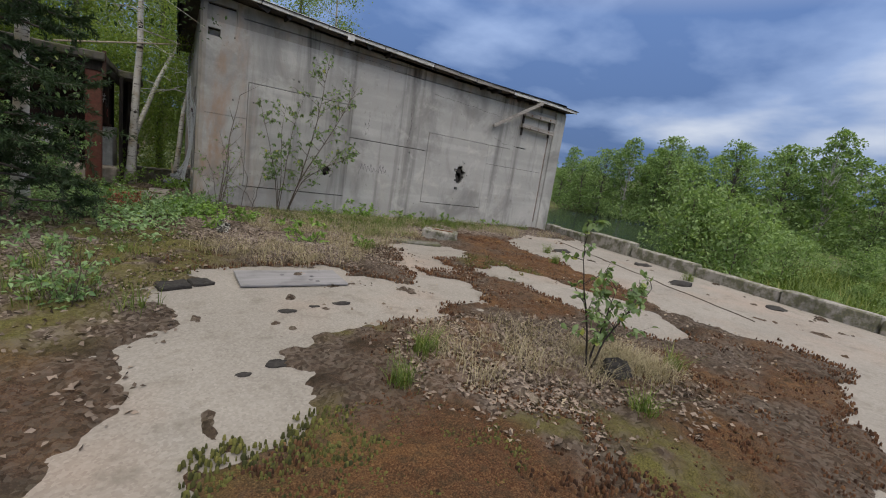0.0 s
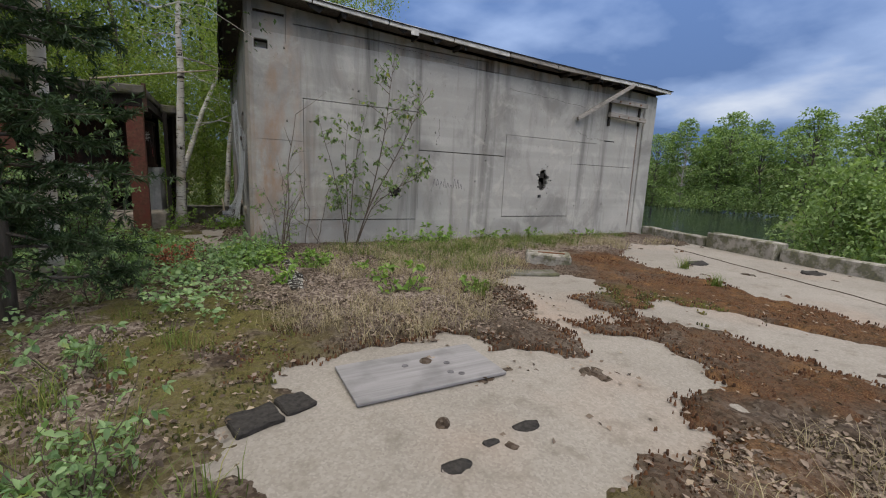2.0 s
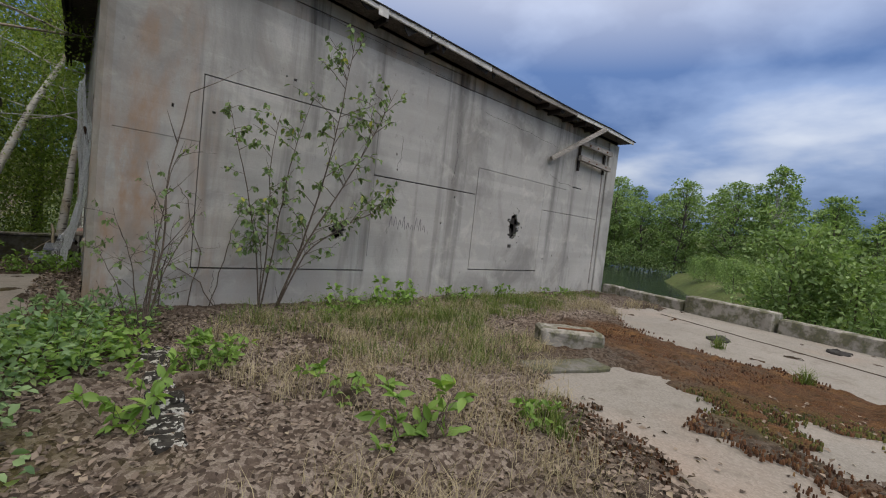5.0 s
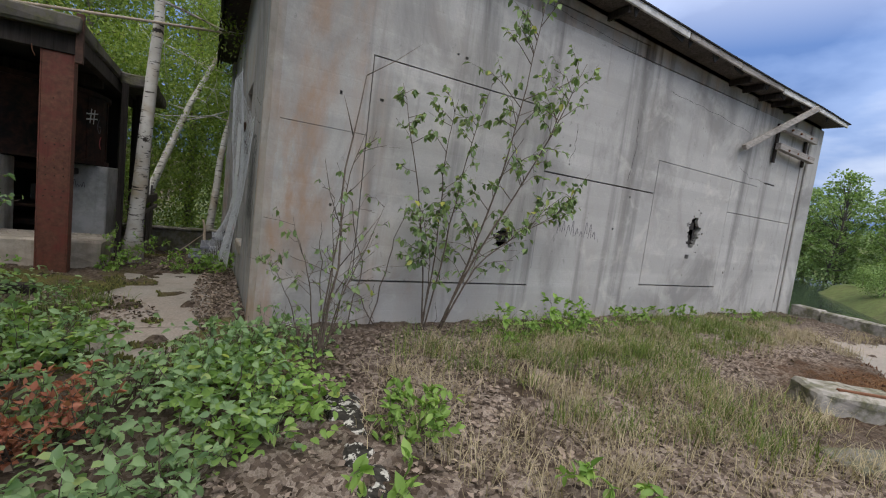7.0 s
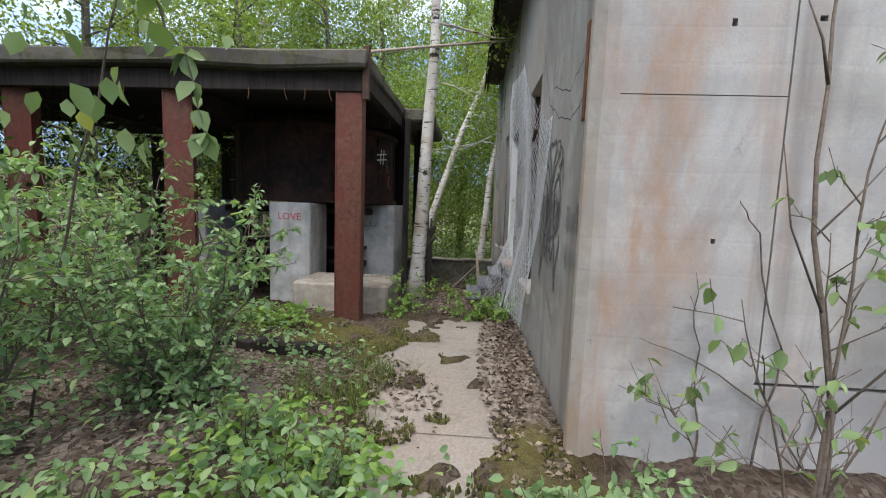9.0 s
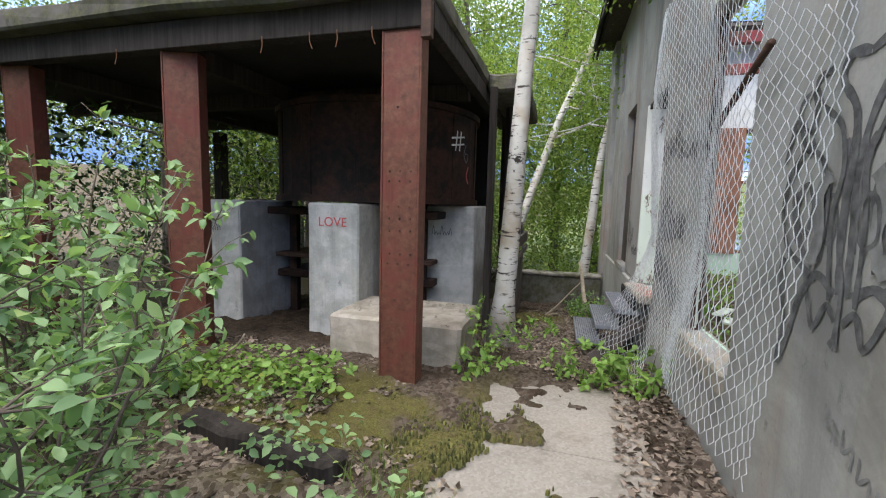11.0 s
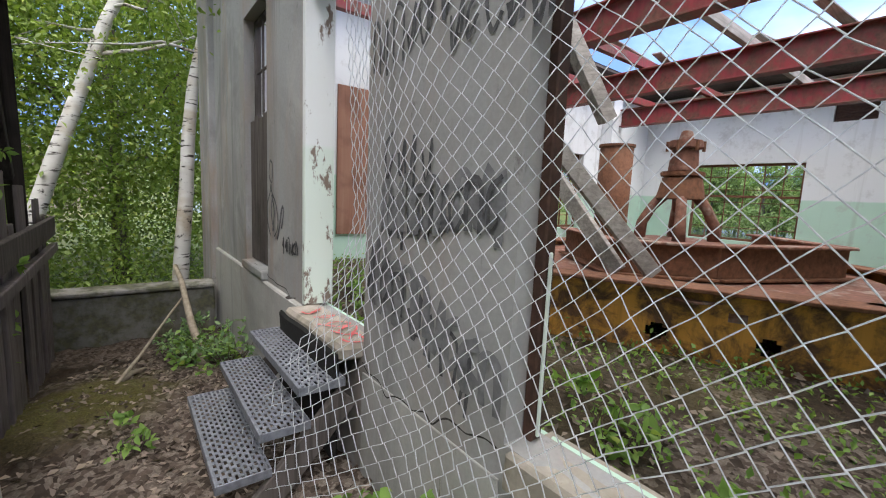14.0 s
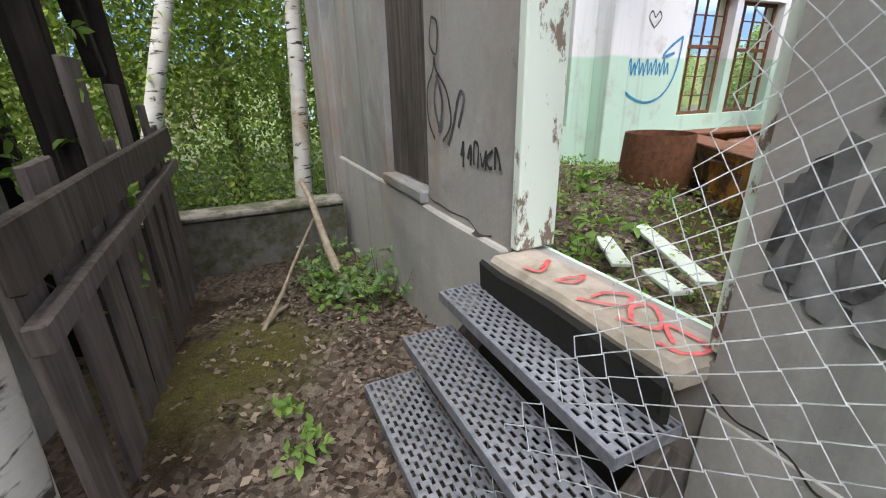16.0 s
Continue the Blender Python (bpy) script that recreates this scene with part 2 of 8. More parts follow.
M_BOILER = metal_material("burnt_boiler_steel", (0.014, 0.01, 0.009), (0.05, 0.022, 0.015), 0.3, 0.3, 0.75)
M_DARKSTEEL = metal_material("dark_rusted_steel", (0.05, 0.028, 0.022), (0.085, 0.045, 0.032), 0.5, 0.3, 0.7)
M_RUST = metal_material("rusted_steel", (0.2, 0.1, 0.06), (0.19, 0.085, 0.045), 0.7, 0.2, 0.85)
M_REDBEAM = metal_material("red_painted_steel", (0.24, 0.03, 0.035), (0.15, 0.06, 0.04), 0.3, 0.1, 0.55)
M_YELLOW = metal_material("flaking_orange_paint", (0.66, 0.32, 0.06), (0.15, 0.075, 0.04), 0.25, 0.1, 0.7)
M_VALVE = metal_material("peeling_cast_iron", (0.42, 0.36, 0.3), (0.2, 0.09, 0.06), 0.75, 0.1, 0.8)
M_GALV = plain("galvanised_steel", (0.68, 0.7, 0.73), 0.5, 0.3, 0.25, 30)
M_GRATE = plain("grey_steel_grating", (0.27, 0.28, 0.32), 0.5, 0.6, 0.3, 25)
M_TAR = plain("black_tar_felt", (0.018, 0.017, 0.017), 0.8, 0, 0.5, 9)
M_FLASH = plain("pale_roof_edge", (0.55, 0.54, 0.52), 0.7, 0, 0.3, 6)
M_WOODGREY = wood_material("weathered_grey_timber", (0.2, 0.18, 0.165), (0.42, 0.39, 0.36), 0)
M_BOARD = wood_material("bleached_plywood", (0.2, 0.195, 0.2), (0.31, 0.3, 0.31), 0, 0.7)
M_WOODV = wood_material("dark_weathered_boards", (0.05, 0.042, 0.038), (0.15, 0.13, 0.12), 2)
M_WOODBLACK = wood_material("charred_timber", (0.018, 0.015, 0.014), (0.06, 0.05, 0.045), 2)
M_WOODPINK = wood_material("grey_fence_boards", (0.1, 0.085, 0.08), (0.23, 0.2, 0.19), 2)
M_PLY = wood_material("reddish_plywood", (0.25, 0.12, 0.08), (0.36, 0.2, 0.14), 2, 0.4)
M_TWIG = plain("brown_twig_bark", (0.12, 0.095, 0.075), 0.9, 0, 0.4, 30)
M_DEAD = plain("bleached_dead_wood", (0.36, 0.3, 0.23), 0.9, 0, 0.3, 20)
M_SPRAYB = plain("black_spray_paint", (0.045, 0.045, 0.05), 0.6, 0, 0.4, 40)
M_SPRAYG = plain("grey_spray_paint", (0.11, 0.105, 0.115), 0.7, 0, 0.5, 14)
M_SPRAYF = plain("faded_grey_spray_paint", (0.2, 0.2, 0.205), 0.8, 0, 0.45, 9)
M_SPRAYD = plain("worn_dark_spray_paint", (0.1, 0.1, 0.105), 0.75, 0, 0.6, 16)
M_SPRAYR = plain("red_spray_paint", (0.5, 0.1, 0.1), 0.6, 0, 0.3, 30)
M_SPRAYW = plain("white_spray_paint", (0.6, 0.6, 0.6), 0.6, 0, 0.2, 30)
M_SPRAYC = plain("blue_spray_paint", (0.06, 0.26, 0.46), 0.6, 0, 0.3, 30)
M_CRACK = plain("open_crack_shadow_dirt", (0.045, 0.04, 0.036), 1.0, 0, 0.4, 40)


def plaster_material():
    """Inside walls: white above, mint-green dado below, grubby and peeling."""
    k = Mat("two_tone_plaster", 0.8, 0, 0.3)
    hgt = k.math("ADD", k.xyz(2), k.math("MULTIPLY", k.noise(3, 3), 0.05))
    dado = k.ramp(k.math("MULTIPLY", hgt, 0.2), [(0.0, 1.0), (0.338, 1.0), (0.342, 0.0)])
    col = k.mix(dado, (0.76, 0.77, 0.77), (0.5, 0.68, 0.56))
    col = k.mix(k.ramp(k.noise(2.2, 7, 0.7), [(0.55, 0.0), (0.7, 0.55)]), col, (0.42, 0.41, 0.38))
    col = k.mix(k.ramp(k.noise(1.0, 4, 0.6, k.vec((4, 4, 0.2))), [(0.58, 0.0), (0.75, 0.4)]), col, (0.3, 0.28, 0.24))
    k.color(col)
    k.bump(k.noise(30, 5), 0.3, 0.004)
    return k.m


def white_frame_material():
    k = Mat("peeling_white_paint", 0.6, 0, 0.4)
    chip = k.ramp(k.noise(7, 7, 0.75, k.vec((1, 1, 0.45))), [(0.57, 0.0), (0.61, 1.0)])
    dado = k.ramp(k.math("MULTIPLY", k.xyz(2), 0.2), [(0.0, 1.0), (0.338, 1.0), (0.342, 0.0)])
    k.color(k.mix(chip, k.mix(dado, (0.74, 0.75, 0.74), (0.66, 0.73, 0.66)), (0.2, 0.15, 0.12)))
    k.bump(chip, 0.5, 0.003)
    return k.m


def pavement_material():
    """Worn apron concrete with exposed aggregate, warm and pale, stained."""
    k = Mat("worn_apron_concrete", 0.9, 0, 0.25)
    col = k.ramp(k.noise(0.55, 6, 0.6), [(0.3, (0.215, 0.2, 0.18)), (0.7, (0.325, 0.3, 0.272))])
    col = k.mix(k.ramp(k.noise(0.35, 4, 0.6, k.vec((1, 1, 1), (7, 3, 0))), [(0.5, 0.0), (0.68, 0.55)]), col, (0.36, 0.25, 0.19))
    grit = k.voronoi(62, out="Color")
    col = k.mix(0.3, col, k.ramp(grit, [(0.0, (0.14, 0.12, 0.1)), (0.5, (0.29, 0.258, 0.222)), (1.0, (0.46, 0.42, 0.375))]))
    col = k.mix(k.ramp(k.noise(3.1, 8, 0.7), [(0.53, 0.0), (0.66, 0.6)]), col, (0.17, 0.15, 0.125))
    k.color(col)
    k.bump(grit, 0.4, 0.004)
    k.bump(k.noise(11, 5), 0.3, 0.01)
    return k.m


def cover_material():
    """Moss, dead leaves and soil over the apron; red channel rust moss, green channel green moss, blue channel litter."""
    k = Mat("moss_and_litter", 0.95, 0, 0.15)
    a = k.attr("cover")
    n = k.t.nodes.new("ShaderNodeSeparateColor")
    k.t.links.new(a, n.inputs[0])
    fine = k.noise(95, 4, 0.7)
    mid = k.noise(13, 5, 0.65)
    red = k.ramp(fine, [(0.3, (0.022, 0.012, 0.008)), (0.5, (0.1, 0.048, 0.024)), (0.72, (0.25, 0.15, 0.075))])
    patch = k.noise(1.6, 5, 0.6)
    red = k.mix(k.ramp(patch, [(0.5, 0.0), (0.68, 0.8)]), red, k.ramp(fine, [(0.3, (0.09, 0.04, 0.015)), (0.7, (0.3, 0.17, 0.07))]))
    red = k.mix(k.ramp(mid, [(0.45, 0.0), (0.62, 0.8)]), red, k.ramp(fine, [(0.3, (0.018, 0.014, 0.009)), (0.7, (0.12, 0.075, 0.04))]))
    green = k.ramp(fine, [(0.28, (0.035, 0.034, 0.01)), (0.5, (0.12, 0.115, 0.03)), (0.75, (0.25, 0.22, 0.07))])
    green = k.mix(k.ramp(mid, [(0.45, 0.0), (0.7, 0.8)]), green, k.ramp(fine, [(0.3, (0.05, 0.04, 0.02)), (0.7, (0.17, 0.12, 0.06))]))
    chip = k.voronoi(34, k.vec((1, 1, 1)), out="Color")
    litter = k.ramp(chip, [(0.1, (0.035, 0.025, 0.02)), (0.45, (0.17, 0.13, 0.105)), (0.8, (0.38, 0.32, 0.27))])
    litter = k.mix(k.ramp(fine, [(0.4, 0.0), (0.65, 0.6)]), litter, (0.06, 0.045, 0.036))
    soil = k.ramp(fine, [(0.3, (0.018, 0.013, 0.01)), (0.55, (0.07, 0.048, 0.033)), (0.78, (0.17, 0.12, 0.085))])
    soil = k.mix(k.ramp(mid, [(0.42, 0.0), (0.58, 0.75)]), soil, (0.025, 0.02, 0.013))
    col = soil
    col = k.mix(n.outputs[2], col, litter)
    col = k.mix(n.outputs[1], col, green)
    col = k.mix(n.outputs[0], col, red)
    k.color(col)
    k.bump(fine, 0.9, 0.012)
    k.bump(mid, 0.7, 0.03)
    k.bump(chip, 0.4, 0.008)
    return k.m


def lichen_material():
    """Black weathered concrete speckled with white crustose lichen."""
    k = Mat("lichen_spotted_black_concrete", 0.95, 0, 0.2)
    col = k.ramp(k.noise(24, 5), [(0.3, (0.012, 0.011, 0.01)), (0.7, (0.06, 0.055, 0.048))])
    spots = k.ramp(k.noise(17, 5, 0.6, k.vec((1, 1, 1), (2, 5, 1))), [(0.53, 0.0), (0.57, 1.0)])
    col = k.mix(spots, col, k.ramp(k.noise(60, 3), [(0.3, (0.3, 0.29, 0.26)), (0.7, (0.58, 0.57, 0.53))]))
    k.color(col)
    k.bump(k.noise(40, 5), 0.8, 0.01)
    return k.m


def ground_material():
    k = Mat("bank_soil_and_grass", 0.95, 0, 0.15)
    far = k.noise(0.12, 6, 0.6)
    col = k.ramp(far, [(0.35, (0.06, 0.09, 0.03)), (0.55, (0.11, 0.14, 0.045)), (0.72, (0.2, 0.18, 0.1))])
    shade = k.ramp(k.math("ADD", k.math("MULTIPLY", k.xyz(0), -0.1), k.math("MULTIPLY", k.noise(0.5, 4), 0.3)), [(0.35, 0.0), (0.6, 1.0)])
    floor_ = k.ramp(k.noise(30, 4, 0.7), [(0.3, (0.03, 0.024, 0.016)), (0.5, (0.08, 0.06, 0.04)), (0.75, (0.19, 0.15, 0.11))])
    col = k.mix(shade, col, floor_)
    col = k.mix(k.ramp(k.noise(3, 6, 0.7), [(0.4, 0.0), (0.65, 0.7)]), col, (0.06, 0.06, 0.025))
    k.color(col)
    k.bump(k.noise(6, 6), 0.7, 0.06)
    return k.m


def bark_material(name, white=True):
    k = Mat(name, 0.75, 0, 0.25)
    loc = k.pos
    if white:
        band = k.noise(1.0, 5, 0.6, k.vec((5, 5, 26), (1, 2, 3)))
        col = k.ramp(k.noise(3.0, 5), [(0.3, (0.4, 0.38, 0.345)), (0.7, (0.62, 0.605, 0.575))])
        col = k.mix(k.ramp(k.noise(1.0, 3, 0.5, k.vec((2.5, 2.5, 3.5))), [(0.48, 0.0), (0.66, 0.75)]), col, (0.36, 0.29, 0.2))
        col = k.mix(k.ramp(band, [(0.575, 0.0), (0.64, 1.0)]), col, (0.05, 0.042, 0.035))
        col = k.mix(k.ramp(k.noise(1.0, 5, 0.7, k.vec((4, 4, 6), (5, 0, 9))), [(0.61, 0.0), (0.65, 1.0)]), col, (0.035, 0.03, 0.026))
        k.color(col)
        k.bump(band, 0.5, 0.006)
    else:
        ridge = k.noise(1.0, 6, 0.65, k.vec((18, 18, 3)))
        k.color(k.ramp(ridge, [(0.3, (0.05, 0.042, 0.035)), (0.7, (0.19, 0.165, 0.14))]))
        k.bump(ridge, 0.8, 0.02)
    k.bump(k.noise(60, 3), 0.3, 0.003)
    return k.m


def water_material():
    k = Mat("river_water", 0.08, 0, 0.5)
    k.color((0.02, 0.028, 0.03))
    k.bump(k.noise(1.0, 4, 0.6, k.vec((2.2, 1.1, 1))), 0.25, 0.05)
    k.bump(k.noise(9, 3), 0.12, 0.02)
    return k.m


M_LICHEN = lichen_material()
M_PLASTER, M_WHITE = plaster_material(), white_frame_material()
M_PAVE, M_COVER, M_GROUND = pavement_material(), cover_material(), ground_material()
M_BIRCH, M_BARK, M_WATER = bark_material("white_birch_bark"), bark_material("grey_brown_bark", False), water_material()
M_LEAF_BIRCH = leaf_material("birch_leaves", (0.13, 0.2, 0.045), (0.33, 0.42, 0.11), (0.45, 0.44, 0.11), 0.48)
M_LEAF_BUSH = leaf_material("bush_leaves", (0.15, 0.26, 0.12), (0.36, 0.51, 0.25), (0.45, 0.55, 0.2), 0.42)
M_LEAF_SAP = leaf_material("sapling_leaves", (0.12, 0.19, 0.075), (0.29, 0.39, 0.17), (0.42, 0.42, 0.08), 0.35)
M_LEAF_LIME = leaf_material("lime_green_leaves", (0.15, 0.27, 0.055), (0.31, 0.47, 0.12), (0.44, 0.5, 0.1), 0.4)
M_LEAF_FAR = leaf_material("far_bank_leaves", (0.14, 0.22, 0.085), (0.34, 0.46, 0.19), (0.44, 0.53, 0.23), 0.42, 0.7)
# darker copy of the birch and bush leaves, wood shade put into the colour
M_LEAF_SHADED = leaf_material("leaves_with_painted_shade", (0.022, 0.045, 0.015), (0.07, 0.12, 0.035), (0.11, 0.16, 0.04), 0.3, 0.6)
M_NEEDLE = leaf_material("pine_needles", (0.03, 0.055, 0.025), (0.075, 0.125, 0.055), None, 0.15, 0.6)
M_RUSTFERN = leaf_material("rust_red_dead_needles", (0.3, 0.1, 0.055), (0.52, 0.22, 0.14), None, 0.3, 0.8)
M_DRYGRASS = leaf_material("dry_straw_grass", (0.27, 0.215, 0.13), (0.52, 0.45, 0.31), None, 0.25, 0.8)
M_GRASS = leaf_material("green_grass_blades", (0.08, 0.13, 0.025), (0.2, 0.26, 0.06), (0.35, 0.32, 0.1), 0.3, 0.6)
M_CUSHION_RED = leaf_material("rust_moss_cushions", (0.03, 0.015, 0.009), (0.14, 0.066, 0.032), (0.24, 0.15, 0.07), 0.05, 0.95)
M_CUSHION_GREEN = leaf_material("green_moss_cushions", (0.03, 0.034, 0.011), (0.13, 0.13, 0.035), (0.22, 0.2, 0.06), 0.05, 0.95)
M_LITTER = leaf_material("fallen_brown_leaves", (0.05, 0.034, 0.025), (0.34, 0.27, 0.22), (0.46, 0.38, 0.28), 0.1, 0.85)

# ---- building tools ----


def mesh_of(name, verts, faces, material, smooth=False):
    me = bpy.data.meshes.new(name)
    me.from_pydata([tuple(v) for v in verts], [], [tuple(f) for f in faces])
    me.materials.append(material)
    if smooth:
        me.polygons.foreach_set("use_smooth", [True] * len(me.polygons))
    me.update()
    return me


def put_mesh(name, me, parent=None, label=""):
    ob = new(name, me)
    if parent:
        ob.parent = parent
    if label:
        tagged(ob, label)
    return ob


def part(name, bm, material, parent=None, label="", smooth=False):
    """Links a bmesh as one mesh object under a thing or a part."""
    me = bpy.data.meshes.new(name)
    bm.to_mesh(me)
    bm.free()
    me.materials.append(material)
    if smooth:
        me.polygons.foreach_set("use_smooth", [True] * len(me.polygons))
    return put_mesh(name, me, parent, label)


def thing(name, x, y, z, label, category, group="", turn=0.0, kind=""):
    e = new(name)
    e.empty_display_size = 0.1
    e.matrix_basis = pose(x, y, z, 0, 0, turn)
    return tagged(e, label, category, group, kind)


def boxes(*specs, bevel=0.01, rough=0.0, seed=1):
    """A bmesh of bevelled boxes (x0, y0, z0, x1, y1, z1); rough: worn, uneven edges."""
    bm = bmesh.new()
    for s in specs:
        x0, y0, z0, x1, y1, z1 = s
        m = Matrix.LocRotScale(((x0 + x1) / 2, (y0 + y1) / 2, (z0 + z1) / 2), None, (abs(x1 - x0), abs(y1 - y0), abs(z1 - z0)))
        bmesh.ops.create_cube(bm, size=1, matrix=m)
    if bevel:
        bmesh.ops.bevel(bm, geom=bm.edges[:], offset=bevel, segments=1, affect="EDGES", clamp_overlap=True)
    if rough:
        bmesh.ops.subdivide_edges(bm, edges=[e for e in bm.edges if e.calc_length() > rough * 6], cuts=5, use_grid_fill=True)
        for v in bm.verts:
            v.co += Vector(noise.noise_vector(v.co * 5 + Vector((seed, 0, 0)))) * rough + Vector(noise.noise_vector(v.co * 17)) * rough * 0.5
    return bm


def beam(a, b, w, h, bevel=0.006, up=(0, 0, 1)):
    """A bmesh bar of section w x h from a to b."""
    a, b = Vector(a), Vector(b)
    d = b - a
    bm = bmesh.new()
    bmesh.ops.create_cube(bm, size=1, matrix=Matrix.LocRotScale(None, None, (w, h, d.length)))
    if bevel:
        bmesh.ops.bevel(bm, geom=bm.edges[:], offset=bevel, segments=1, affect="EDGES", clamp_overlap=True)
    z = d.normalized()
    side = Vector(up).cross(z)
    side = side.normalized() if side.length > 1e-4 else Vector((1, 0, 0))
    m = Matrix((side, z.cross(side), z)).transposed().to_4x4()
    m.translation = (a + b) / 2
    bm.transform(m)
    return bm


def tube(points, radii, sides=7, cap=True):
    """Vertices and faces of a tapered tube along points."""
    pts = [Vector(p) for p in points]
    verts, faces = [], []
    ref = Vector((0.31, 0.91, 0.27)).normalized()
    for i, p in enumerate(pts):
        d = (pts[min(i + 1, len(pts) - 1)] - pts[max(i - 1, 0)]).normalized()
        s = d.cross(ref)
        s = s.normalized() if s.length > 0.05 else d.cross(Vector((1, 0, 0))).normalized()
        u = s.cross(d)
        for k in range(sides):
            a = 2 * math.pi * k / sides
            verts.append(p + (s * math.cos(a) + u * math.sin(a)) * radii[i])
    for i in range(len(pts) - 1):
        for k in range(sides):
            n = (k + 1) % sides
            faces.append((i * sides + k, i * sides + n, (i + 1) * sides + n, (i + 1) * sides + k))
    if cap:
        faces.append(tuple(range(sides))[::-1])
        faces.append(tuple(range((len(pts) - 1) * sides, len(pts) * sides)))
    return verts, faces


def join(chunks):
    verts, faces = [], []
    for v, f in chunks:
        o = len(verts)
        verts += list(v)
        faces += [tuple(i + o for i in q) for q in f]
    return verts, faces


def tube_mesh(name, chunks, material, smooth=True):
    v, f = join(chunks)
    return mesh_of(name, v, f, material, smooth)


def fbm(x, y, scale, octaves=4, seed=0):
    """Smooth value noise from 0 to 1 on numpy arrays."""
    total, amp, norm = np.zeros_like(x), 1.0, 0.0
    for o in range(octaves):
        fx, fy = x * scale + 37.7 * seed + 11.3 * o, y * scale - 19.1 * seed + 5.9 * o
        ix, iy = np.floor(fx), np.floor(fy)
        tx, ty = fx - ix, fy - iy
        tx, ty = tx * tx * (3 - 2 * tx), ty * ty * (3 - 2 * ty)

        def corner(a, b):
            return np.modf(np.abs(np.sin((ix + a) * 127.1 + (iy + b) * 311.7 + seed * 17.3) * 43758.5453))[0]
        v = (corner(0, 0) * (1 - tx) + corner(1, 0) * tx) * (1 - ty) + (corner(0, 1) * (1 - tx) + corner(1, 1) * tx) * ty
        total, norm = total + v * amp, norm + amp
        amp, scale = amp * 0.5, scale * 2.03
    return total / norm


def smooth01(v):
    v = np.clip(v, 0, 1)
    return v * v * (3 - 2 * v)


def raw_mesh(name, verts, faces, material):
    """A mesh straight from numpy arrays: faces all of one size."""
    me = bpy.data.meshes.new(name)
    k = faces.shape[1]
    me.vertices.add(len(verts))
    me.vertices.foreach_set("co", verts.astype(np.float32).ravel())
    me.loops.add(faces.size)
    me.loops.foreach_set("vertex_index", faces.astype(np.int32).ravel())
    me.polygons.add(len(faces))
    me.polygons.foreach_set("loop_start", np.arange(0, faces.size, k, dtype=np.int32))
    me.update(calc_edges=True)
    me.materials.append(material)
    return me


def leaf_field(rng, centers, size, spread=0.35, droop=0.3, aim=None, fine=False, width=0.55, curl=0.12):
    """Leaves as folded blades at the centers: numpy vertices and triangles. aim: their directions, or none for chance."""
    n = len(centers)
    d = rng.normal(size=(n, 3)) if aim is None else np.asarray(aim) + rng.normal(size=(n, 3)) * spread
    d[:, 2] -= droop
    d /= np.linalg.norm(d, axis=1)[:, None] + 1e-9
    r = rng.normal(size=(n, 3)) * 0.5 + np.array([0, 0, 1.0])
    s = np.cross(d, r)
    s /= np.linalg.norm(s, axis=1)[:, None] + 1e-9
    u = np.cross(s, d)
    L = (size * rng.uniform(0.65, 1.25, n))[:, None]
    W = L * width * 0.5
    c = np.asarray(centers)
    if not fine:
        v = np.stack([c, c + d * L * 0.45 + s * W + u * L * curl, c + d * L, c + d * L * 0.45 - s * W + u * L * curl], 1)
        t = np.array([[0, 1, 2], [0, 2, 3]])
        k = 4
    else:
        v = np.stack([c, c + d * L * 0.28 + s * W * 0.85 + u * L * curl, c + d * L * 0.62 + s * W * 0.8 + u * L * curl * 0.6, c + d * L - u * L * curl * 0.8,
                      c + d * L * 0.62 - s * W * 0.8 + u * L * curl * 0.6, c + d * L * 0.28 - s * W * 0.85 + u * L * curl, c + d * L * 0.3, c + d * L * 0.65 - u * L * curl * 0.2], 1)
        t = np.array([[0, 6, 1], [1, 6, 2], [2, 6, 7], [2, 7, 3], [3, 7, 4], [4, 7, 6], [4, 6, 5], [5, 6, 0]])
        k = 8
    f = (np.arange(n)[:, None, None] * k + t[None]).reshape(-1, 3)
    return v.reshape(-1, 3), f


def blades(rng, bases, height, lean=0.35, width=0.006):
    """Grass blades: a bent strip of three segments each."""
    n = len(bases)
    b = np.asarray(bases)
    a = rng.uniform(0, 2 * math.pi, n)
    d = np.stack([np.cos(a), np.sin(a), np.zeros(n)], 1)
    s = np.stack([-np.sin(a), np.cos(a), np.zeros(n)], 1)
    h = (height * rng.uniform(0.5, 1.2, n))[:, None]
    l = (lean * rng.uniform(0.2, 1.6, n))[:, None] * h
    up = np.array([0, 0, 1.0])
    w = width * rng.uniform(0.6, 1.3, n)[:, None]
    p1, p2 = b + up * h * 0.5 + d * l * 0.25, b + up * h * (1 - 0.15 * lean) + d * l
    v = np.stack([b - s * w, b + s * w, p1 + s * w * 0.8, p1 - s * w * 0.8, p2], 1).reshape(-1, 3)
    t = np.array([[0, 1, 2], [0, 2, 3], [3, 2, 4]])
    f = (np.arange(n)[:, None, None] * 5 + t[None]).reshape(-1, 3)
    return v, f


def stack_fields(fields):
    vs, fs, o = [], [], 0
    for v, f in fields:
        vs.append(v)
        fs.append(f + o)
        o += len(v)
    return np.concatenate(vs), np.concatenate(fs)


